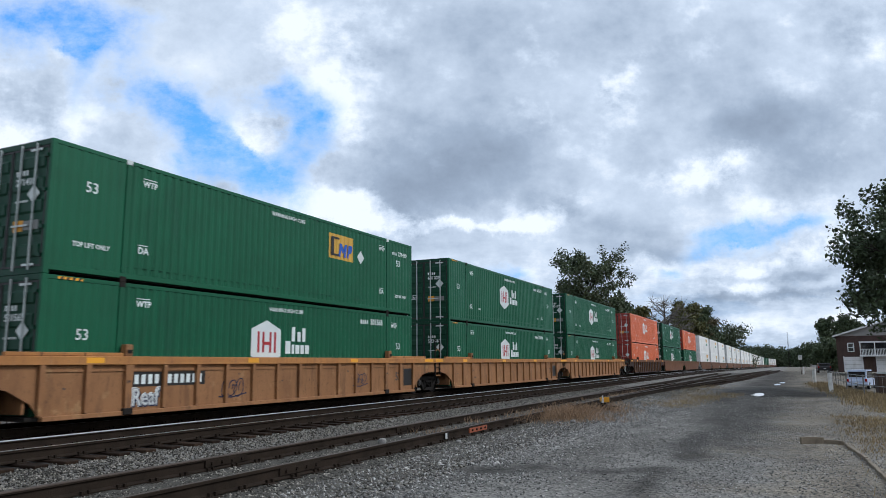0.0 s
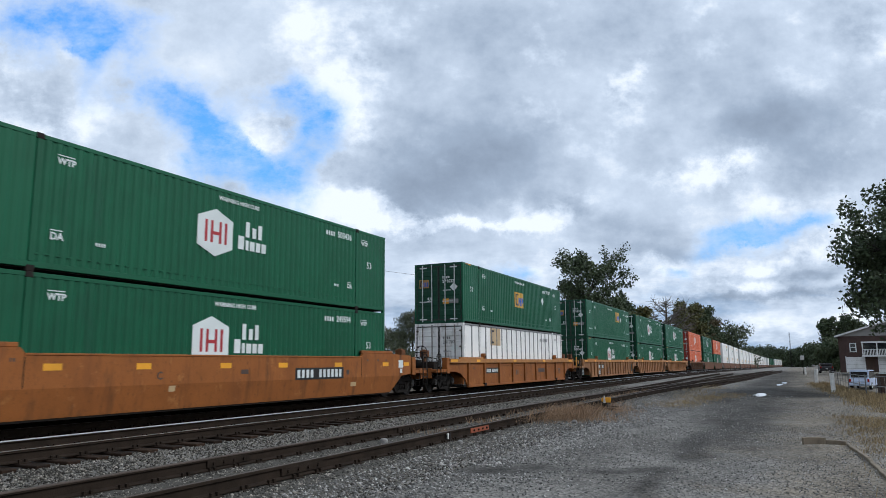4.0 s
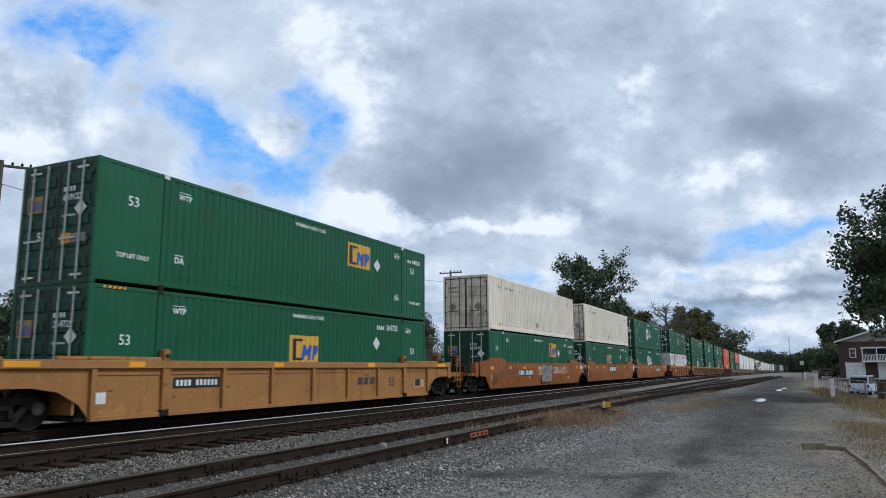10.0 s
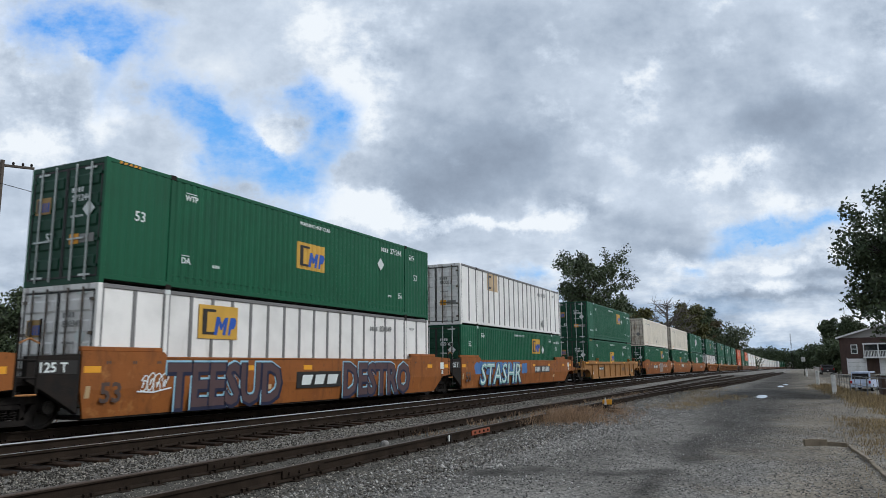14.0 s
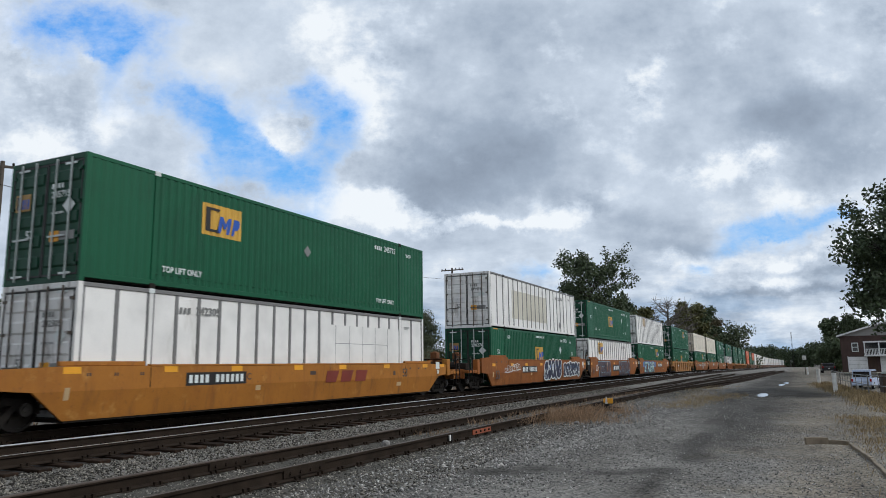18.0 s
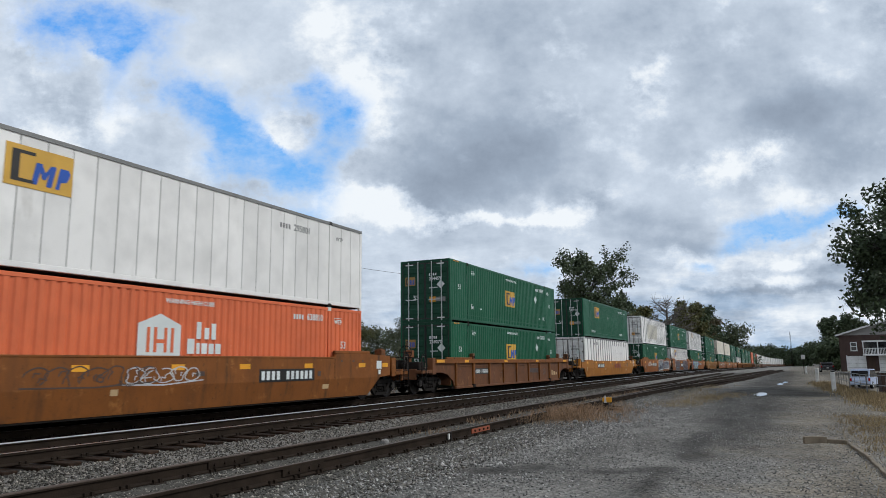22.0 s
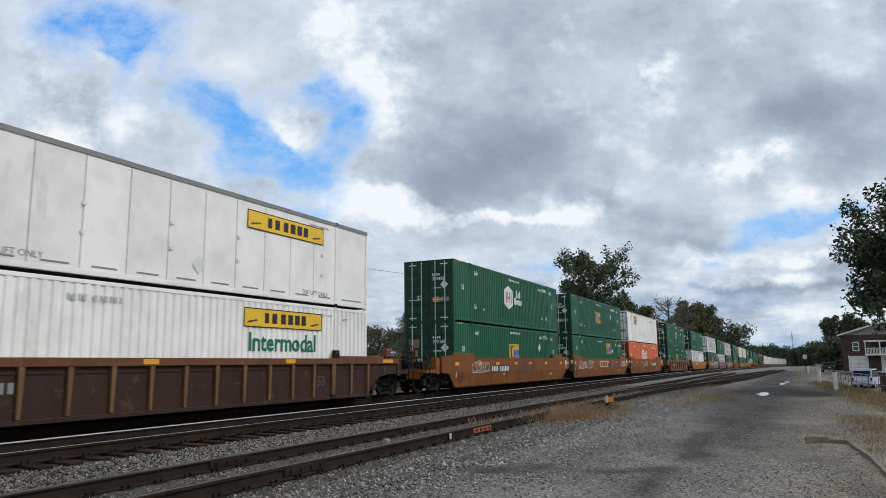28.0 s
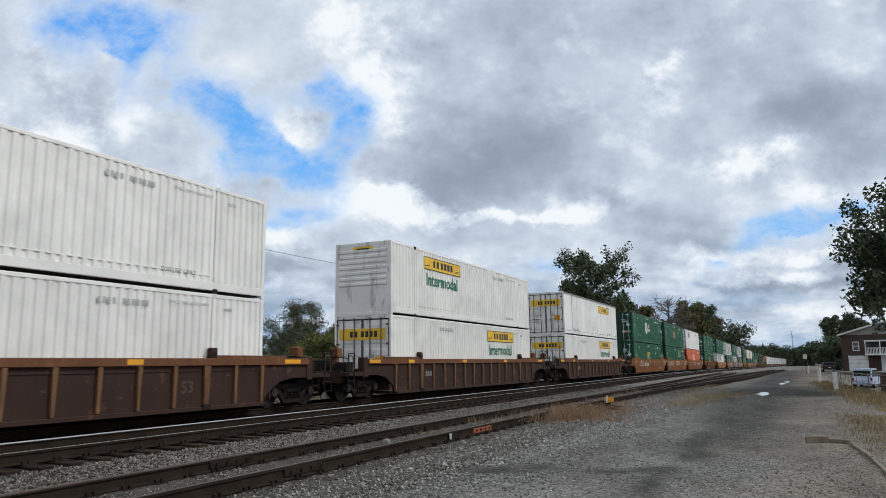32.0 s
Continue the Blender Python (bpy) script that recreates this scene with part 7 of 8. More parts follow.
def switch_stand(x, y):
    z = ground_z(x, y)
    c = empty("switch_stand", "low switch stand with yellow target beside the siding", "switch stand")
    part("base_timber", bevelled(boxes((-0.9, 0.5, -0.12, 0.12, -0.04, 0.12)), 0.01), TIE, c)
    part("housing", bevelled(boxes((-0.14, 0.14, -0.12, 0.12, 0.12, 0.34)), 0.02), DARKSTEEL, c)
    part("mast", tubes((((0, 0, 0.3), (0, 0, 0.66)), 0.03)), DARKSTEEL, c)
    part("target", bevelled(boxes((0.03, 0.30, -0.02, 0.02, 0.36, 0.60)), 0.01), AMBER, c, "yellow target plate")
    part("target", bevelled(boxes((-0.16, -0.04, -0.02, 0.02, 0.40, 0.58)), 0.01), AMBER, c, "yellow target plate")
    part("point_flag", prism(bmesh.new(), [(-0.07, 0.32), (0.05, 0.32), (0.02, 0.68), (-0.03, 0.68)], "y", -0.05, -0.03), POST_WHITE, c, "white pointer")
    part("throw_lever", tubes((((0.1, 0, 0.2), (0.65, -0.1, 0.16), (0.82, -0.12, 0.2)), 0.022)), DARKSTEEL, c)
    part("connecting_rod", tubes((((-0.1, 0, 0.1), (-1.2, 0, 0.06)), 0.025)), DARKSTEEL, c)
    c.matrix_basis = pose(x, y, z) @ Matrix.Scale(0.68, 4)


switch_stand(-5.6, 24.0)


def edging(points, name="timber_edging", high=0.05):
    for (x0, y0), (x1, y1) in zip(points, points[1:]):
        d = math.hypot(x1 - x0, y1 - y0)
        bm = boxes((0, d, -0.028, 0.028, -0.1, high))
        bmesh.ops.subdivide_edges(bm, edges=[e for e in bm.edges if e.calc_length() > d * 0.9], cuts=9)
        for v in bm.verts:
            v.co += Vector((0, 0.02 * noise.noise(v.co * 3), 0.03 * noise.noise(v.co * 2 + Vector((5, 0, 0)))))
        ob = thing(name, bevelled(bm, 0.006), EDGE_BROWN, "weathered brown-grey edging strip sunk in the gravel", "edging", "edging strips")
        ob.matrix_basis = pose(x0, y0, ground_z(x0, y0), 0, 0, math.degrees(math.atan2(y1 - y0, x1 - x0)))


edging([(0.12, 16.1), (0.52, 16.35)], high=0.13)
edging([(0.54, 16.35), (0.88, 16.2)], high=0.07)
edging([(0.90, 16.1), (1.06, 13.9), (1.12, 11.6), (1.05, 9.5)])

WATER = bpy.data.materials.new("puddle_water")
WATER.use_nodes = True
_b = WATER.node_tree.nodes["Principled BSDF"]
_b.inputs["Base Color"].default_value, _b.inputs["Roughness"].default_value, _b.inputs["IOR"].default_value = (0.02, 0.02, 0.02, 1), 0.03, 1.33
_b.inputs["Specular IOR Level"].default_value = 1.0


def puddle(x, y, w, l, seed):
    bm = bmesh.new()
    pts = []
    for k in range(28):
        a = k * math.tau / 28
        r = 1 + 0.35 * noise.noise((math.cos(a) * 1.3, math.sin(a) * 1.3, seed))
        pts.append((w * r * math.cos(a), l * r * math.sin(a)))
    prism(bm, pts, "z", -0.05, 0.0)
    z = max(ground_z(x + u, y + v) for u, v in pts[::2]) + 0.006
    ob = thing("puddle", bm, WATER, "shallow puddle that mirrors the bright sky on the lane", "puddle", "puddles")
    tagged(ob, kind="structure")
    ob.matrix_basis = pose(x, y, z)


puddle(-1.38, 38.5, 0.28, 2.0, 1)
puddle(-0.72, 55, 0.2, 1.8, 2)
puddle(-0.45, 60, 0.2, 1.6, 3)

# ---- plants ----
def leaf_cloud(centres, radii, per, size, rng, flat=0.8, droop=0.0):
    """Small folded leaves round many centres, as vertices and faces."""
    n = len(centres) * per
    c = np.repeat(np.array(centres), per, 0)
    r = np.repeat(np.array(radii), per)[:, None]
    d = rng.normal(size=(n, 3))
    d /= np.linalg.norm(d, axis=1, keepdims=True)
    p = c + d * r * rng.random((n, 1)) ** 0.45 * np.array([1, 1, flat])
    p[:, 2] -= droop * rng.random(n)
    a = rng.normal(size=(n, 3))
    a /= np.linalg.norm(a, axis=1, keepdims=True)
    b = np.cross(a, rng.normal(size=(n, 3)))
    b /= np.linalg.norm(b, axis=1, keepdims=True)
    s = (size * rng.uniform(0.6, 1.3, n))[:, None]
    v = np.stack([p - a * s, p + b * s * 0.55, p + a * s, p - b * s * 0.55], 1).reshape(-1, 3)
    f = np.arange(n * 4).reshape(-1, 4)
    return v, f


def grow(rng, bm, base, height, spread, limbs, lean=(0, 0), trunk_r=0.3, start=0.3, forks=3, twig=1.0, rise=1.0):
    """A trunk with limbs; returns the tips."""
    tips = []
    pts = [Vector(base)]
    for k in range(1, 6):
        f = k / 5
        pts.append(Vector(base) + Vector((lean[0] * f * f + rng.uniform(-0.15, 0.15), lean[1] * f * f + rng.uniform(-0.15, 0.15), height * 0.8 * f)))
    tube(bm, pts, [trunk_r * (1 - 0.75 * k / 5) for k in range(6)], 8)
    for i in range(limbs):
        f = start + (1 - start) * (i + 0.5) / limbs
        k = min(4, int(f * 5))
        p = pts[k].lerp(pts[k + 1], f * 5 - k)
        az = i * 2.4 + rng.uniform(-0.5, 0.5)
        ln = spread * (1.0 - 0.45 * abs(f - 0.5)) * rng.uniform(0.7, 1.1)
        up = (0.35 + 0.7 * f) * rise
        q1 = p + Vector((math.cos(az) * ln * 0.5, math.sin(az) * ln * 0.5, ln * 0.3 * up))
        q2 = p + Vector((math.cos(az) * ln, math.sin(az) * ln, ln * 0.7 * up))
        r = trunk_r * 0.4 * (1.1 - f * 0.6)
        tube(bm, [p, q1, q2], [r, r * 0.6, r * 0.2], 5)
        tips += [q2, q1.lerp(q2, 0.5)]
        for _ in range(forks):
            b = q1.lerp(q2, rng.uniform(0.0, 0.8))
            d = Vector((rng.uniform(-1, 1), rng.uniform(-1, 1), rng.uniform(-0.2, 0.9))).normalized() * ln * 0.45
            tube(bm, [b, b + d * 0.5, b + d], [r * 0.45 * twig, r * 0.25 * twig, r * 0.08 * twig], 4)
            tips += [b + d, b + d * 0.6]
    tips.append(pts[-1])
    return tips


def tree(x, y, height, spread, leaf, label, seed, limbs=14, per=60, size=0.2, clump=1.0, start=0.3, trunk_r=0.3, lean=(0, 0), flat=0.8, droop=0.0, forks=3, z=None, twig=1.0, bark=None, rise=1.0):
    rng = np.random.default_rng(seed)
    bm = bmesh.new()
    tips = grow(rng, bm, (0, 0, -0.2), height, spread, limbs, lean, trunk_r, start, forks, twig, rise)
    t = empty("tree", label, "tree", "trees")
    part("trunk", bm, bark or BARK, t, "grey-brown bark")
    if per:
        v, f = leaf_cloud([tuple(p) for p in tips], [clump * rng.uniform(0.5, 1.2) for _ in tips], per, size, rng, flat, droop)
        part("crown", raw_array("crown", v, f, leaf), None, t)
    t.matrix_basis = pose(x, y, ground_z(x, y) if z is None else z)
    return t


tree(-23.3, 89, 16.4, 5.1, LEAF_DARK, "tall dark green broadleaf tree with open crown behind the train", 11, 26, 36, 0.17, 0.85, 0.36, 0.36, (1.8, 0), 1.0, forks=8, rise=1.2)
tree(-28.6, 86, 11.0, 2.4, LEAF_DARK, "dark green tree in front of the woods behind the train", 12, 16, 60, 0.18, 0.85, 0.25, forks=5)
tree(-16.8 - 7, 101, 10.0, 5.0, LEAF_DARK, "dense dark tree beside the railway", 13, 14, 150, 0.24, 1.4, 0.15)
tree(-23.5, 118, 10.5, 5.0, LEAF_OLIVE, "dense dark tree beside the railway", 14, 14, 140, 0.26, 1.4, 0.15)
tree(-22.9, 158, 16.6, 6.0, LEAF_DARK, "leafless grey tree among the woods", 15, 34, 0, trunk_r=0.6, start=0.2, forks=16, twig=0.9, bark=BARK_GREY)
for k_, (x_, y_, h_, s_, lf_) in enumerate(((-21.8, 190, 20.2, 4.2, LEAF_OLIVE), (-24.5, 196, 16.5, 4.5, LEAF_OLIVE), (-21.6, 208, 20.4, 4.4, LEAF_DARK), (-23, 220, 15.5, 5, LEAF_BROWN),
                                           (-21.9, 230, 18.2, 4.4, LEAF_DARK), (-22.2, 252, 12.8, 3.6, LEAF_DARK))):
    tree(x_, y_, h_, s_, lf_, "dense tree at the edge of the woods along the line", 30 + k_, 15, 80, 0.32, 1.5, 0.12, forks=3)

# right-hand side
tree(9.75, 47, 9.8, 6.9, LEAF_DARK, "large dark tree with drooping boughs over the fence", 51, 30, 130, 0.13, 0.76, 0.40, 0.35, (-0.6, 0), 0.7, 0.8, 6)
tree(9.4, 150, 9.4, 4.2, LEAF_DARK, "round dark green tree beside the brick house", 52, 18, 90, 0.22, 1.1, 0.2, forks=4)
tree(10.5, 168, 6.2, 4.0, LEAF_DARK, "low dark tree beyond the lane", 53, 14, 140, 0.28, 1.5, 0.1)
tree(14, 190, 7.5, 5, LEAF_DARK, "low dark tree beyond the lane", 54, 14, 140, 0.28, 1.5, 0.1)
tree(6.4, 134, 4.4, 2.6, LEAF_DARK, "dark shrub-like tree beside the brick house", 55, 12, 140, 0.22, 1.2, 0.1)

# behind the train, seen through the gaps
for k_, (x_, y_, h_, s_, lf_) in enumerate(((-33, 16, 5.2, 2.8, LEAF_HAZY), (-36, 20, 4.6, 2.8, LEAF_HAZY), (-34.0, 22.6, 5.6, 2.2, LEAF_DARK), (-47, 62, 8.8, 3.6, LEAF_HAZY),
                                           (-43, 64, 6.4, 3.2, LEAF_OLIVE), (-36.5, 52, 4.6, 2.6, LEAF_YELLOW), (-37.5, 38.5, 5.8, 2.4, LEAF_DARK), (-40, 75, 8.5, 3.8, LEAF_HAZY), (-33, 78, 8.0, 3.8, LEAF_OLIVE), (-30, 70, 5.4, 3.0, LEAF_HAZY))):
    tree(x_, y_, h_, s_, lf_, "bushy tree on the far side of the tracks", 60 + k_, 12, 260, 0.085, 0.95, 0.12, 0.14)


def thicket(name, label, spots, leaf, per, size, clump, seed):
    rng = np.random.default_rng(seed)
    cs, rs = [], []
    for x, y, h in spots:
        for _ in range(5):
            cs.append((x + rng.uniform(-0.9, 0.9), y + rng.uniform(-0.9, 0.9), ground_z(x, y) + rng.uniform(0.15, 1) * h))
            rs.append(clump * rng.uniform(0.6, 1.2))
    v, f = leaf_cloud(cs, rs, per, size, rng)
    tagged(new(name, raw_array(name, v, f, leaf)), label, "bushes", kind="stuff")


rb_ = random.Random(3)
thicket("bushes", "low reddish-brown brush beyond the train", [(-24 - rb_.uniform(0, 8), 10 + 1.1 * i, rb_.uniform(1.6, 3.0) * (0.62 if 12 < i < 27 else 1)) for i in range(70)], LEAF_BROWN, 170, 0.055, 0.75, 71)
thicket("bushes", "dark green brush beyond the train", [(-30 - rb_.uniform(0, 12), 12 + 1.3 * i, rb_.uniform(2.2, 4.2) * (0.3 if 9 < i < 22 else 1)) for i in range(70)], LEAF_HAZY, 170, 0.075, 0.95, 72)


def far_woods(name, label, spots, leaf, seed, size=1.0, per=70, clumps=5, reach=0.24):
    rng = np.random.default_rng(seed)
    cs, rs = [], []
    for x, y, h in spots:
        for _ in range(clumps):
            cs.append((x + rng.uniform(-5, 5), y + rng.uniform(-5, 5), ground_z(x, y) + h * rng.uniform(0.1, 0.8)))
            rs.append(h * reach)
    v, f = leaf_cloud(cs, rs, per, size, rng)
    tagged(new(name, raw_array(name, v, f, leaf)), label, "woods", kind="stuff")


far_woods("far_woods", "dark wooded ridge where the line curves away", [(-90 + 1.7 * i + rb_.uniform(-2, 2), 760 + 50 * math.sin(i * 0.37), 21 + 3 * math.sin(i * 0.21) + rb_.uniform(-2, 2)) for i in range(130)], LEAF_DARK, 81, 1.0, 110)
far_woods("far_woods", "wooded belt along the outside of the curve", [(-24 - rb_.uniform(0, 8), 300 + 8 * i, 10 + rb_.uniform(-1.5, 1.5) + i * 0.12) for i in range(56)], LEAF_DARK, 82, 0.6, 120)
far_woods("far_woods", "hazy tree line beyond the fields", [(-400 + 4.6 * i, 230 + 1.5 * i + rb_.uniform(-12, 12), 22 + 3 * math.sin(i * 0.17) + rb_.uniform(-0.6, 0.6)) for i in range(84)], LEAF_HILL, 83, 0.6, 110, 11, 0.17)
far_woods("far_woods", "dark trees beyond the houses", [(22 + 3 * i, 200 + rb_.uniform(-20, 40), 9 + rb_.uniform(-2, 3)) for i in range(30)], LEAF_DARK, 84, 0.7, 60)


def tufts(name, label, spots, blades, height, material, seed, spread=0.25, width=0.006):
    """Thin upright blades in loose clumps."""
    rng = np.random.default_rng(seed)
    n = len(spots) * blades
    c = np.repeat(np.array(spots, float), blades, 0)
    b = c[:, :2] + rng.normal(size=(n, 2)) * spread
    h = c[:, 2] * rng.uniform(0.35, 1.0, n) * height
    z = np.array([ground_z(x, y) - 0.01 for x, y in b])
    ln = rng.normal(size=(n, 2)) * 0.35 * h[:, None]
    a = rng.uniform(0, math.tau, n)
    w = np.stack([np.cos(a), np.sin(a)], 1) * width
    v = np.stack([np.c_[b - w, z], np.c_[b + w, z], np.c_[b + ln * 0.5 + w * 0.7, z + h * 0.6], np.c_[b + ln, z + h], np.c_[b + ln * 0.5 - w * 0.7, z + h * 0.6]], 1).reshape(-1, 3)
    f = np.arange(n * 5).reshape(-1, 5)
    tagged(new(name, raw_array(name, v, f, material)), label, "weeds", kind="stuff")


rw_ = random.Random(8)
tufts("weeds", "dry brown weeds growing along the siding", [(-5.75 + rw_.gauss(0, 0.24), 19.8 + rw_.gauss(0, 1.1), rw_.uniform(0.4, 1.1)) for _ in range(54)], 40, 0.55, WEED, 91, 0.26, 0.003)
tufts("weeds", "dry brown weeds round the switch stand", [(-5.3 + rw_.gauss(0, 0.35), 22.5 + rw_.gauss(0, 1.8), rw_.uniform(0.3, 1.0)) for _ in range(46)], 28, 0.36, WEED, 92, 0.26, 0.004)
def dry_brush(name, label, spots, per, size, clump, seed):
    """Feathery dead heads of weeds as tiny leaves."""
    r = np.random.default_rng(seed)
    v, f = leaf_cloud([(x, y, ground_z(x, y) + h) for x, y, h in spots], [clump * r.uniform(0.5, 1.2) for _ in spots], per, size, r)
    tagged(new(name, raw_array(name, v, f, WEED)), label, "weeds", kind="stuff")


dry_brush("weeds", "feathery reddish-brown weed heads beside the siding", [(-5.7 + rw_.gauss(0, 0.26), 19.8 + rw_.gauss(0, 1.1), rw_.uniform(0.06, 0.34)) for _ in range(58)], 70, 0.013, 0.15, 191)
dry_brush("weeds", "feathery brown weed heads round the switch stand", [(-5.3 + rw_.gauss(0, 0.4), 23.0 + rw_.gauss(0, 2.0), rw_.uniform(0.05, 0.22)) for _ in range(46)], 60, 0.013, 0.15, 192)
tufts("weeds", "sparse dry weeds between the siding rails", [(SIDING_X + rw_.uniform(-0.6, 0.6), rw_.uniform(14, 40), rw_.uniform(0.3, 0.8)) for _ in range(70)], 24, 0.3, WEED, 93, 0.15)
tufts("grass", "yellowish dry grass strip beside the lane", [(-3.9 + rw_.gauss(0, 0.5) - 0.01 * i, 27 + i * 0.28, rw_.uniform(0.4, 1.0)) for i in range(90)], 26, 0.2, GRASS, 94, 0.4, 0.007)
tufts("grass", "tan dry grass island between siding and lane", [(-4.25 + 0.155 * i * 0.1 + rw_.gauss(0, 0.3), 28 + i * 0.1, rw_.uniform(0.4, 1.1)) for i in range(110) if (i * 7) % 10 < 4], 34, 0.20, GRASS, 98, 0.34, 0.007)
tufts("grass", "tall dry grass along the fence", [(1.7 + 0.035 * (48 - y_) + rw_.uniform(0.0, 2.6), y_, rw_.uniform(0.4, 1.1)) for y_ in [rw_.uniform(26, 58) for _ in range(380)]], 40, 0.28, GRASS, 95, 0.3, 0.012)
tufts("grass", "low dry grass behind the edging", [(1.2 + rw_.uniform(0.0, 1.2), rw_.uniform(10, 24), rw_.uniform(0.2, 0.6)) for _ in range(160)], 40, 0.25, GRASS, 96, 0.25, 0.006)
tufts("weeds", "dead stalks on the verge beyond the train", [(-18.5 - rw_.uniform(0, 5), rw_.uniform(4, 60), rw_.uniform(0.5, 1.4)) for _ in range(260)], 20, 0.8, WEED, 97, 0.4, 0.012)

# ---- fence and posts by the lane ----
def guard_post(x, y, h, r=0.09):
    bm = bmesh.new()
    tube(bm, [(0, 0, -0.2), (0, 0, h - 0.02), (0, 0, h)], [r, r, r * 0.8], 12)
    ob = thing("guard_post", bm, POST_WHITE, "white painted round guard post in dry grass", "post", "guard posts")
    part("base_band", tubes((((0, 0, -0.05), (0, 0, 0.10)), r + 0.006)), CONCRETE, ob, "dirty foot of the post")
    ob.matrix_basis = pose(x, y, ground_z(x, y), rw_.uniform(-2, 2), rw_.uniform(-2, 2))


guard_post(1.62, 56.5, 1.05, 0.11)
guard_post(1.95, 42.5, 0.98, 0.11)
guard_post(4.15, 36.6, 1.0, 0.1)
guard_post(1.75, 101, 0.95, 0.1)


FENCE_GREY = surface("weathered_grey_pipe", (0.24, 0.24, 0.235, 1), (0.12, 0.11, 0.10, 1), rough=0.6, metal=0.2, scale=6, amount=0.9)


def pipe_fence(points):
    c = empty("fence", "weathered grey steel pipe fence with two rails and wire mesh", "fence")
    for (x0, y0), (x1, y1) in zip(points, points[1:]):
        z0, z1 = ground_z(x0, y0), ground_z(x1, y1)
        part("fence_post", tubes((((x0, y0, z0 - 0.2), (x0, y0, z0 + 1.0)), 0.035)), FENCE_GREY, c)
        for h in (0.95, 0.5):
            part("fence_rail", tubes((((x0, y0, z0 + h), (x1, y1, z1 + h)), 0.022)), FENCE_GREY, c)
        n = int(math.hypot(x1 - x0, y1 - y0) / 1.6)
        for k in range(1, n):
            f = k / n
            x, y, z = x0 + (x1 - x0) * f, y0 + (y1 - y0) * f, z0 + (z1 - z0) * f
            part("fence_bar", boxes((x - 0.012, x + 0.012, y - 0.012, y + 0.012, z + 0.05, z + 0.93)), FENCE_GREY, c)
    return c


pipe_fence([(2.7, 62), (2.8, 54), (2.95, 47), (3.3, 41), (3.75, 36.5)])

BROWN_WOOD = surface("brown_stained_boards", (0.075, 0.045, 0.032, 1), (0.045, 0.03, 0.024, 1), rough=0.85, scale=3, amount=0.9, bump=0.3, stretch=(1, 1, 0.3), per_object=0.15)


def board_bin(x, y):
    c = empty("dumpster_screen", "dark brown board enclosure beside the fence", "enclosure")
    z = ground_z(x, y) - 0.1
    for k in range(14):
        part("board", bevelled(boxes((k * 0.17, k * 0.17 + 0.155, -0.02, 0.02, 0.0, 1.25)), 0.004), BROWN_WOOD, c)
    for k in range(10):
        part("board", bevelled(boxes((-0.02, 0.02, k * 0.17 + 0.03, k * 0.17 + 0.185, 0.0, 1.25)), 0.004), BROWN_WOOD, c)
    part("cap", bevelled(boxes((-0.06, 2.44, -0.06, 0.06, 1.25, 1.32)), 0.008), ROD, c, "pale metal top rail")
    c.matrix_basis = pose(x, y, z)


board_bin(4.15, 43)

# ---- brick house ----
BRICK = surface("red_brown_brick", (0.085, 0.052, 0.044, 1), (0.055, 0.036, 0.032, 1), rough=0.9, scale=2, amount=0.9, grain=18, bump=0.3)
SIDING_GREY = surface("grey_board_siding", (0.30, 0.29, 0.28, 1), (0.25, 0.24, 0.23, 1), rough=0.7, scale=1, stretch=(0.2, 0.2, 8))
TRIM = paint("white_trim", (0.72, 0.72, 0.72, 1), dirt_amount=0.1, dirt=(0.5, 0.5, 0.48, 1))
ROOF = surface("grey_shingle_roof", (0.09, 0.088, 0.085, 1), (0.055, 0.053, 0.05, 1), rough=0.95, scale=3, grain=25, bump=0.5)
GLASS = bpy.data.materials.new("window_glass")
GLASS.use_nodes = True
_g = GLASS.node_tree.nodes["Principled BSDF"]
_g.inputs["Base Color"].default_value, _g.inputs["Roughness"].default_value, _g.inputs["Specular IOR Level"].default_value = (0.02, 0.022, 0.025, 1), 0.05, 0.8


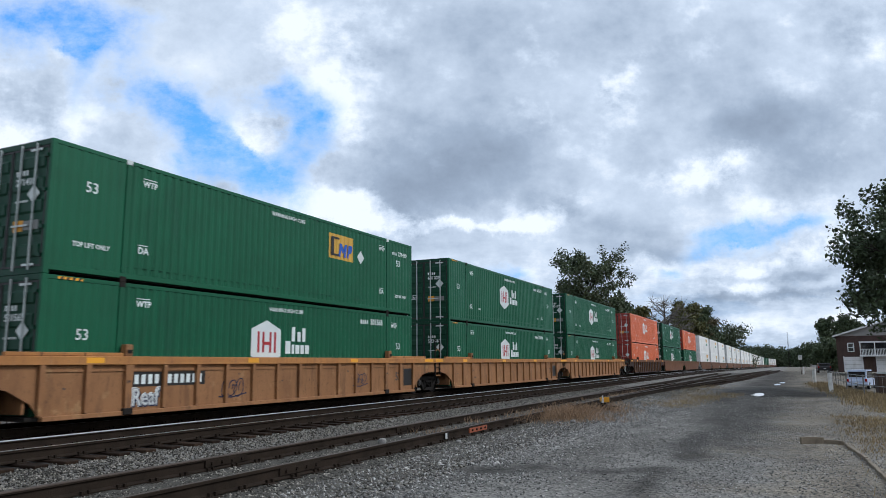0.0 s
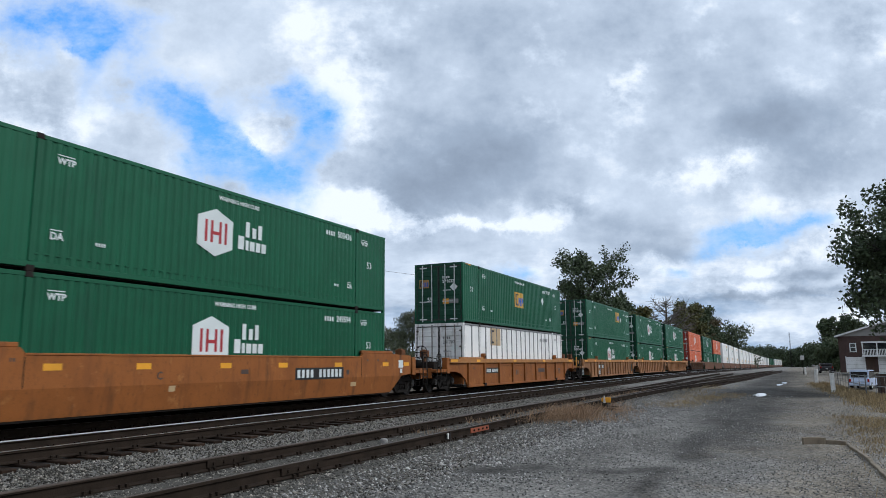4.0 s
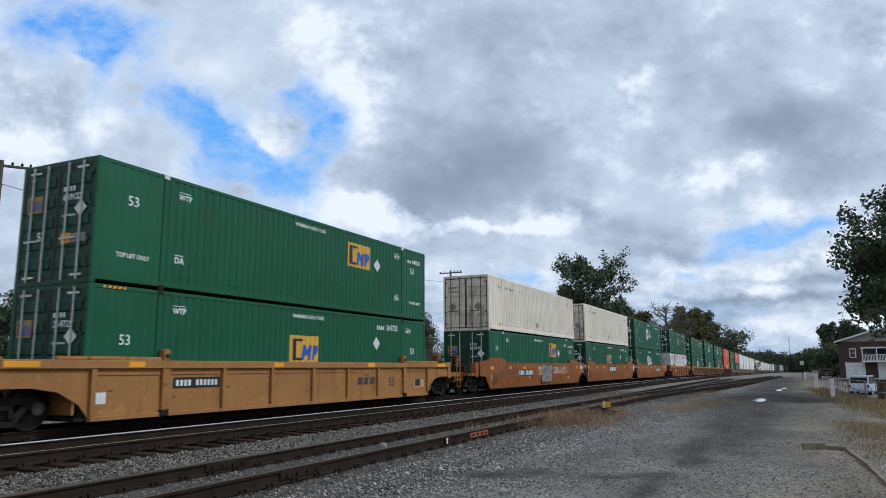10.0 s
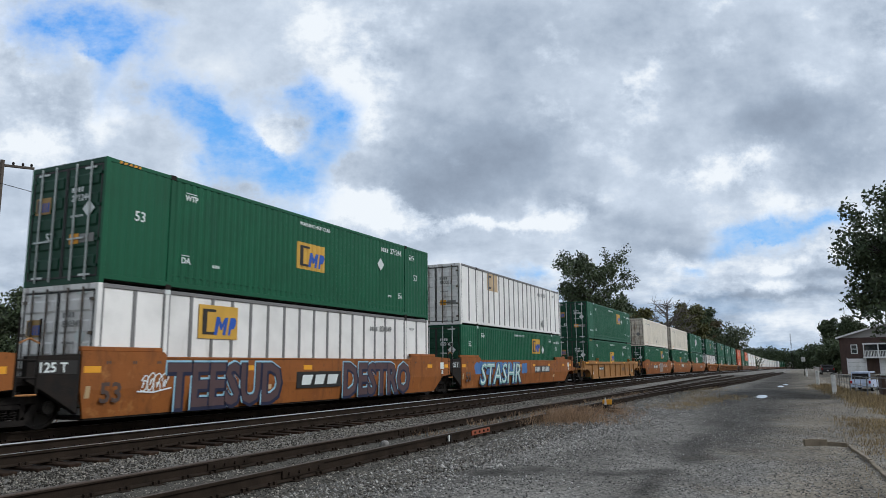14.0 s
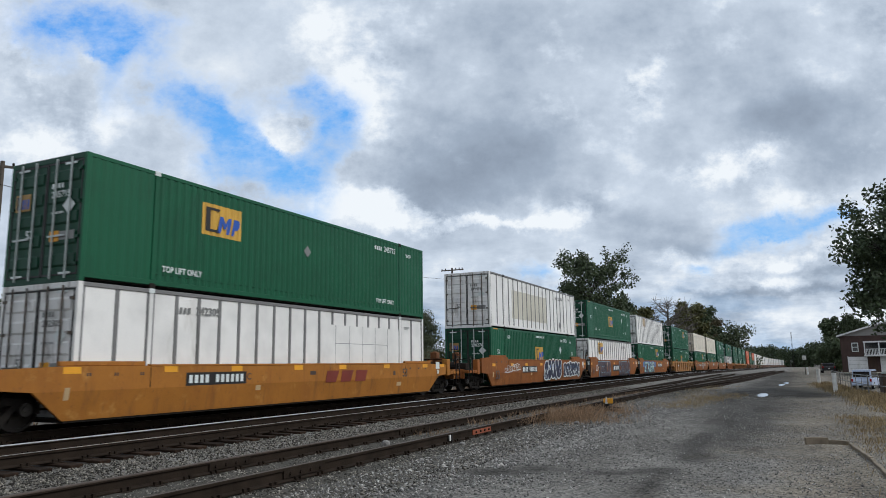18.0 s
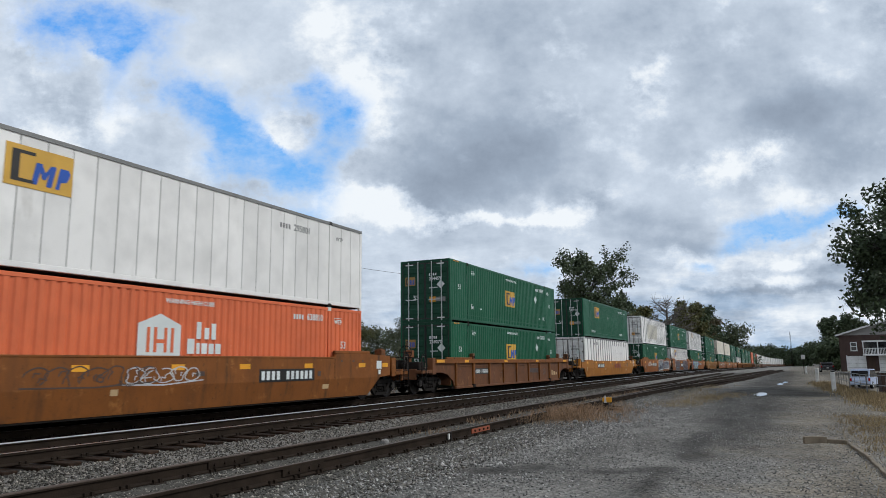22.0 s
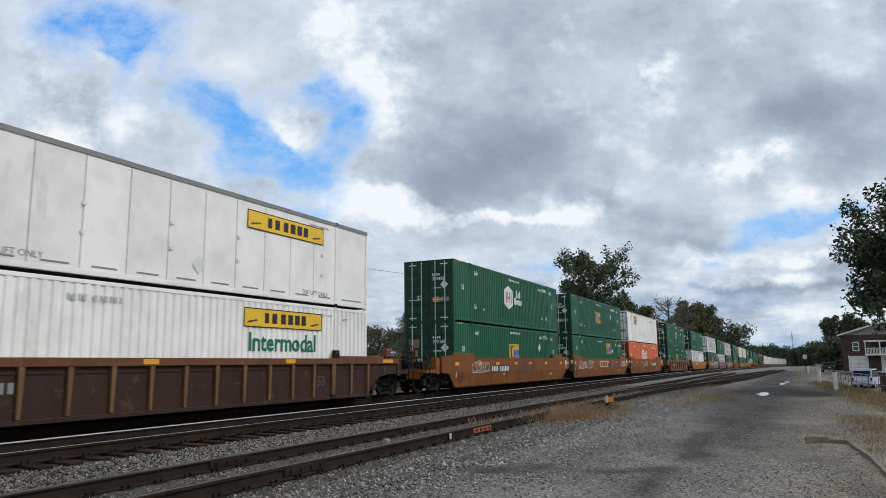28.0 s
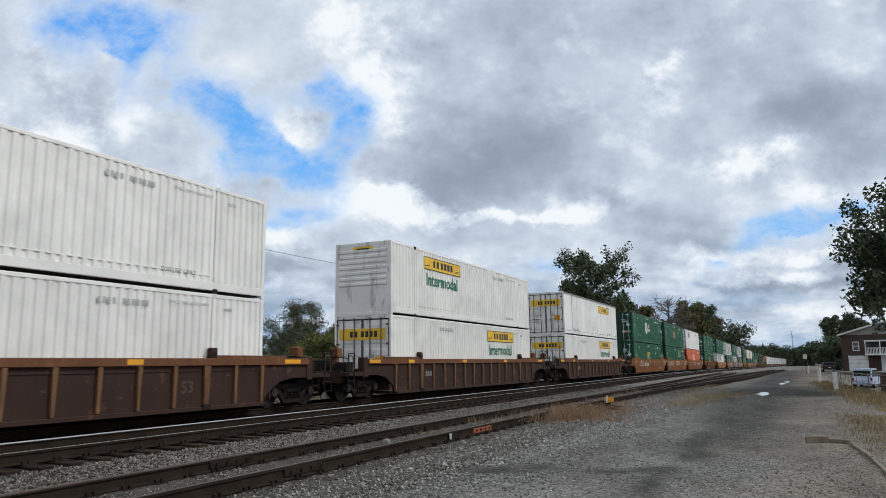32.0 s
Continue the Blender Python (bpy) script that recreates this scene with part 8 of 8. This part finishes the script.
def house(x, y, z, rz):
    c = empty("house", "two-storey brown brick house with white garage doors and a balcony", "house")
    W, D, H = 12.5, 10.0, 4.5
    part("wall", boxes((0, W, 0, 0.3, 0, H), (0, 0.3, 0.3, D, 0, H), (W - 0.3, W, 0.3, D, 0, H), (0.3, W - 0.3, D - 0.3, D, 0, H)), BRICK, c, "red-brown brick walls")
    part("gable", prism(bmesh.new(), [(0, H), (W, H), (W / 2, H + 1.9)], "y", 0.05, 0.3), SIDING_GREY, c, "grey boarded gable")
    for s in (0, 1):
        bm = bmesh.new()
        e = -0.35 if s == 0 else W + 0.35
        prism(bm, [(e, H - 0.11), (W / 2, H + 1.93), (W / 2, H + 2.09), (e, H + 0.05)], "y", -0.4, D + 0.4)
        rf = part("roof", bm, ROOF, c)
        bm = bmesh.new()
        prism(bm, [(e, H - 0.12), (W / 2, H + 1.9), (W / 2, H + 2.11), (e, H + 0.08)], "y", -0.46, -0.40)
        part("fascia", bm, TRIM, rf, "white fascia board")
    for gx in (0.75, 4.25, 7.6):
        g = part("garage_door", boxes((gx, gx + 1.95, -0.06, -0.01, 0.02, 1.9)), TRIM, c, "white sectional garage door")
        for k in range(1, 4):
            part("panel_joint", boxes((gx, gx + 1.95, -0.065, -0.06, k * 0.47, k * 0.47 + 0.02)), LETTER_GREY, g)
        for fx in ((gx - 0.1, gx), (gx + 1.95, gx + 2.05)):
            part("door_frame", boxes((*fx, -0.09, 0.0, 0, 2.0)), TRIM, g)
    part("entry_door", boxes((3.05, 3.85, -0.05, 0.0, 0.0, 1.9)), BROWN_WOOD, c, "dark brown entry door")
    wx, ww = 1.3, 0.55
    w = part("window", boxes((wx, wx + ww, -0.03, -0.005, 2.6, 3.55)), GLASS, c)
    for fr in ((wx - 0.1, wx, 2.5, 3.65), (wx + ww, wx + ww + 0.1, 2.5, 3.65), (wx, wx + ww, 3.55, 3.65), (wx, wx + ww, 2.5, 2.6), (wx, wx + ww, 3.05, 3.11)):
        part("window_frame", boxes((fr[0], fr[1], -0.06, -0.002, fr[2], fr[3])), TRIM, w, "white window frame")
    part("balcony_opening", boxes((2.75, 7.0, -0.02, 0.0, 2.1, 3.6)), GLASS, c, "dark glazed opening behind the balcony")
    part("balcony_deck", boxes((2.5, 7.3, -1.1, -0.02, 1.92, 2.12)), TRIM, c, "white balcony deck")
    for px in (2.55, 4.1, 5.7, 7.15):
        part("balcony_post", boxes((px, px + 0.12, -1.08, -0.96, 2.12, 3.6)), TRIM, c)
    part("balcony_beam", boxes((2.5, 7.3, -1.1, -0.92, 3.6, 3.78)), TRIM, c)
    part("handrail", boxes((2.55, 7.25, -1.05, -0.99, 2.78, 2.85)), TRIM, c)
    for k in range(28):
        px = 2.75 + k * 0.16
        part("baluster", boxes((px, px + 0.06, -1.04, -1.0, 2.12, 2.78)), TRIM, c)
    part("gutter", boxes((-0.4, -0.3, -0.4, D + 0.4, H - 0.08, H + 0.05)), TRIM, c)
    c.matrix_basis = pose(x, y, z, 0, 0, rz)


house(5.8, 104, -0.25, -5)


# ---- parked vehicles ----
CAR_BLUE = paint("pale_blue_car_paint", (0.46, 0.53, 0.68, 1), dirt_amount=0.05, rough=0.3)
CAR_BLACK = paint("dark_car_paint", (0.02, 0.02, 0.022, 1), dirt_amount=0.05, rough=0.3)
RUBBER = surface("tyre_rubber", (0.018, 0.018, 0.018, 1), rough=0.85, scale=10)
LAMP_RED = paint("red_lamp_lens", (0.35, 0.01, 0.01, 1), dirt_amount=0.02, rough=0.2)


def vehicle(x, y, z, rz, body, label, length=4.5, h=1.65):
    c = empty("car", label, "car", "parked vehicles")
    w = 0.88
    low = [(-length / 2, 0.35), (length / 2, 0.35), (length / 2, 0.72), (length / 2 - 0.15, 0.92), (length / 2 - 1.1, 1.0), (-length / 2 + 0.1, 1.0), (-length / 2, 0.8)]
    part("body", bevelled(prism(bmesh.new(), low, "x", -w, w), 0.04, 2), body, c)
    cab = [(-length / 2 + 0.08, 1.0), (length / 2 - 1.05, 1.0), (length / 2 - 1.75, h), (-length / 2 + 0.35, h)]
    part("cabin", bevelled(prism(bmesh.new(), cab, "x", -w + 0.1, w - 0.1), 0.05, 2), body, c)
    part("rear_window", boxes((-w + 0.2, w - 0.2, -length / 2 + 0.12, -length / 2 + 0.2, 1.06, h - 0.16)), GLASS, c)
    for sx in (-1, 1):
        a, b = sorted((sx * (w - 0.11), sx * (w - 0.085)))
        part("side_window", prism(bmesh.new(), [(-length / 2 + 0.4, 1.06), (length / 2 - 1.25, 1.06), (length / 2 - 1.8, h - 0.1), (-length / 2 + 0.5, h - 0.1)], "x", a, b), GLASS, c)
        part("tail_lamp", bevelled(boxes((*sorted((sx * (w - 0.2), sx * (w - 0.04))), -length / 2 - 0.02, -length / 2 + 0.04, 0.72, 0.98)), 0.01), LAMP_RED, c, "red tail lamp")
        for yy in (-length / 2 + 0.85, length / 2 - 0.9):
            t = part("wheel", disc(bmesh.new(), *sorted((sx * (w - 0.2), sx * (w + 0.01))), yy, 0.34, 0.34, 20), RUBBER, c)
            part("rim", disc(bmesh.new(), *sorted((sx * (w + 0.01), sx * (w + 0.02))), yy, 0.34, 0.21, 14), ROD, t)
    part("bumper", bevelled(boxes((-w, w, -length / 2 - 0.08, -length / 2 + 0.02, 0.38, 0.58)), 0.03), body, c)
    part("number_plate", boxes((-0.15, 0.15, -length / 2 - 0.085, -length / 2 - 0.08, 0.6, 0.7)), TRIM, c)
    c.matrix_basis = pose(x, y, z, 0, 0, rz)


def low_ground(x, y):
    return ground_z(x, y) + 0.01


vehicle(6.35, 80, low_ground(6.35, 80), -15, CAR_BLUE, "pale blue and white sport utility vehicle parked behind the fence", 4.6, 1.8)
vehicle(4.9, 124, low_ground(4.9, 124), 2, CAR_BLACK, "dark parked car beside the brick house", 4.4, 1.45)


def lane_sign(x, y):
    c = empty("sign", "small white rectangular sign on a post by the lane", "sign")
    part("post", tubes((((0, 0, -0.1), (0, 0, 2.4)), 0.035)), DARKSTEEL, c)
    part("panel", bevelled(boxes((-0.22, 0.22, -0.06, -0.04, 1.85, 2.4)), 0.01), POST_WHITE, c, "white sign panel")
    for k in range(3):
        part("text_bar", boxes((-0.15, 0.15, -0.064, -0.06, 1.95 + k * 0.15, 1.97 + k * 0.15)), LETTER_GREY, c)
    c.matrix_basis = pose(x, y, ground_z(x, y))


lane_sign(1.55, 104)


# ---- poles and wires ----
def utility_pole(x, y, h, turn=0.0):
    c = empty("utility_pole", "dark wooden utility pole with crossarm and insulators", "utility pole", "utility poles")
    part("pole", tube(bmesh.new(), [(0, 0, -0.3), (0, 0, h)], [0.16, 0.11], 10), WOOD_OLD, c)
    for z in (h - 0.35,):
        arm = part("crossarm", bevelled(boxes((-1.5, 1.5, -0.06, 0.06, z, z + 0.13)), 0.01), WOOD_OLD, c)
        for u in (-1.35, -0.9, 0.5, 0.95, 1.35):
            part("insulator", tube(bmesh.new(), [(u, 0, z + 0.13), (u, 0, z + 0.2), (u, 0, z + 0.3)], [0.03, 0.07, 0.045], 8), DARKSTEEL, arm)
    c.matrix_basis = pose(x, y, ground_z(x, y), 0, 0, turn)


POLES = ((-37.0, 22.9, 13.2, 55), (-36.3, 78.0, 13.9, 0), (-38.0, 132.0, 11.5, 20))
for x_, y_, h_, a_ in POLES:
    utility_pole(x_, y_, h_, a_)


def wire(p, q, sag):
    pts = []
    for k in range(17):
        f = k / 16
        v = Vector(p).lerp(Vector(q), f)
        v.z -= sag * 4 * f * (1 - f)
        pts.append(tuple(v))
    thing("overhead_wire", tube(bmesh.new(), pts, 0.016, 4), DARKSTEEL, "thin dark overhead wire between the poles", "wire", "overhead wires")


wire((-36.9, 22.9, 11.0), (-36.8, 78, 11.6), 0.9)
wire((-36.8, 78, 11.6), (-37.9, 132, 10.3), 0.9)
wire((-36.9, 22.9, 11.0), (-38.3, -30, 10.9), 0.9)


def mast(x, y, h):
    bm = bmesh.new()
    for a in range(3):
        tube(bm, [(0.55 * math.cos(a * 2.09), 0.55 * math.sin(a * 2.09), 0), (0.3 * math.cos(a * 2.09), 0.3 * math.sin(a * 2.09), h)], [0.10, 0.08], 4)
    c = thing("radio_mast", bm, DARKSTEEL, "slender lattice radio mast above the far woods", "mast")
    for k in range(12):
        z = h * k / 12
        r = 0.55 - 0.25 * k / 12
        part("brace", tubes((((r, 0, z), (-0.5 * r, 0.86 * r, z + h / 12)), 0.05), (((-0.5 * r, 0.86 * r, z), (-0.5 * r, -0.86 * r, z + h / 12)), 0.05)), DARKSTEEL, c)
    c.matrix_basis = pose(x, y, ground_z(x, y))


mast(1.6, 640, 28)

# ---- low buildings beyond the fields ----
def shed(x, y, rz, w, d, h):
    c = empty("shed", "low building with a pale metal roof beyond the brush", "shed", "far sheds")
    part("wall", boxes((0, w, 0, d, 0, h)), SIDING_GREY, c)
    part("roof", prism(bmesh.new(), [(-0.4, h), (w + 0.4, h), (w / 2, h + 1.6)], "y", -0.4, d + 0.4), TRIM, c, "pale metal roof")
    for k in range(3):
        part("window", boxes((1 + k * w / 3.4, 2 + k * w / 3.4, -0.04, 0, 1.2, 2.2)), GLASS, c)
    c.matrix_basis = pose(x, y, ground_z(x, y), 0, 0, rz)


shed(-105, 80, 40, 14, 9, 2.8)
shed(-92, 96, 40, 10, 8, 2.6)


# ---- motions ----
def run(t):
    """Metres the train has gone at t seconds."""
    return 11.149 * t - 0.01332 * t * t


def on_line(s, z):
    d = bend(s + 8) - bend(s - 8)
    return pose(TRAIN_X + bend(s), s, z + fall(s), math.degrees(math.atan2(fall(s + 8) - fall(s - 8), 16)), 0, -math.degrees(math.atan2(d, 16)))


def motions():
    times = [2.0 * i for i in range(17)]
    for ob, s, z in TRAIN:
        walk(ob, [(t, on_line(s + run(t), z)) for t in times])
    # wheels roll: one set of keys for each of the two axle places, shared by all trucks
    rolling = {}
    for w, side in AXLES:
        if side not in rolling:
            ts = [k / 30 for k in range(961)]
            walk(w, [(t, Matrix.Translation((0, side, 0.46)) @ Matrix.Rotation(-run(t) / 0.46, 4, "X")) for t in ts])
            rolling[side] = w.animation_data
        else:
            w.rotation_mode = "QUATERNION"
            keys = w.animation_data_create()
            keys.action = rolling[side].action
            keys.action_slot = rolling[side].action_slot
    # clouds drift slowly to the right
    walk(backdrop, [(0, sky_pose(-1.6, -0.3)), (8, sky_pose(-0.7, -0.15)), (16, sky_pose(0.1, 0)), (24, sky_pose(0.8, 0.15)), (32, sky_pose(1.5, 0.3))])


def sky_pose(turn, lift):
    return Matrix.Translation(EYE) @ pose(0, 0, 0, 0, 0, 25.54 - turn) @ pose(0, 0, 0, 9.1 + lift)


motions()
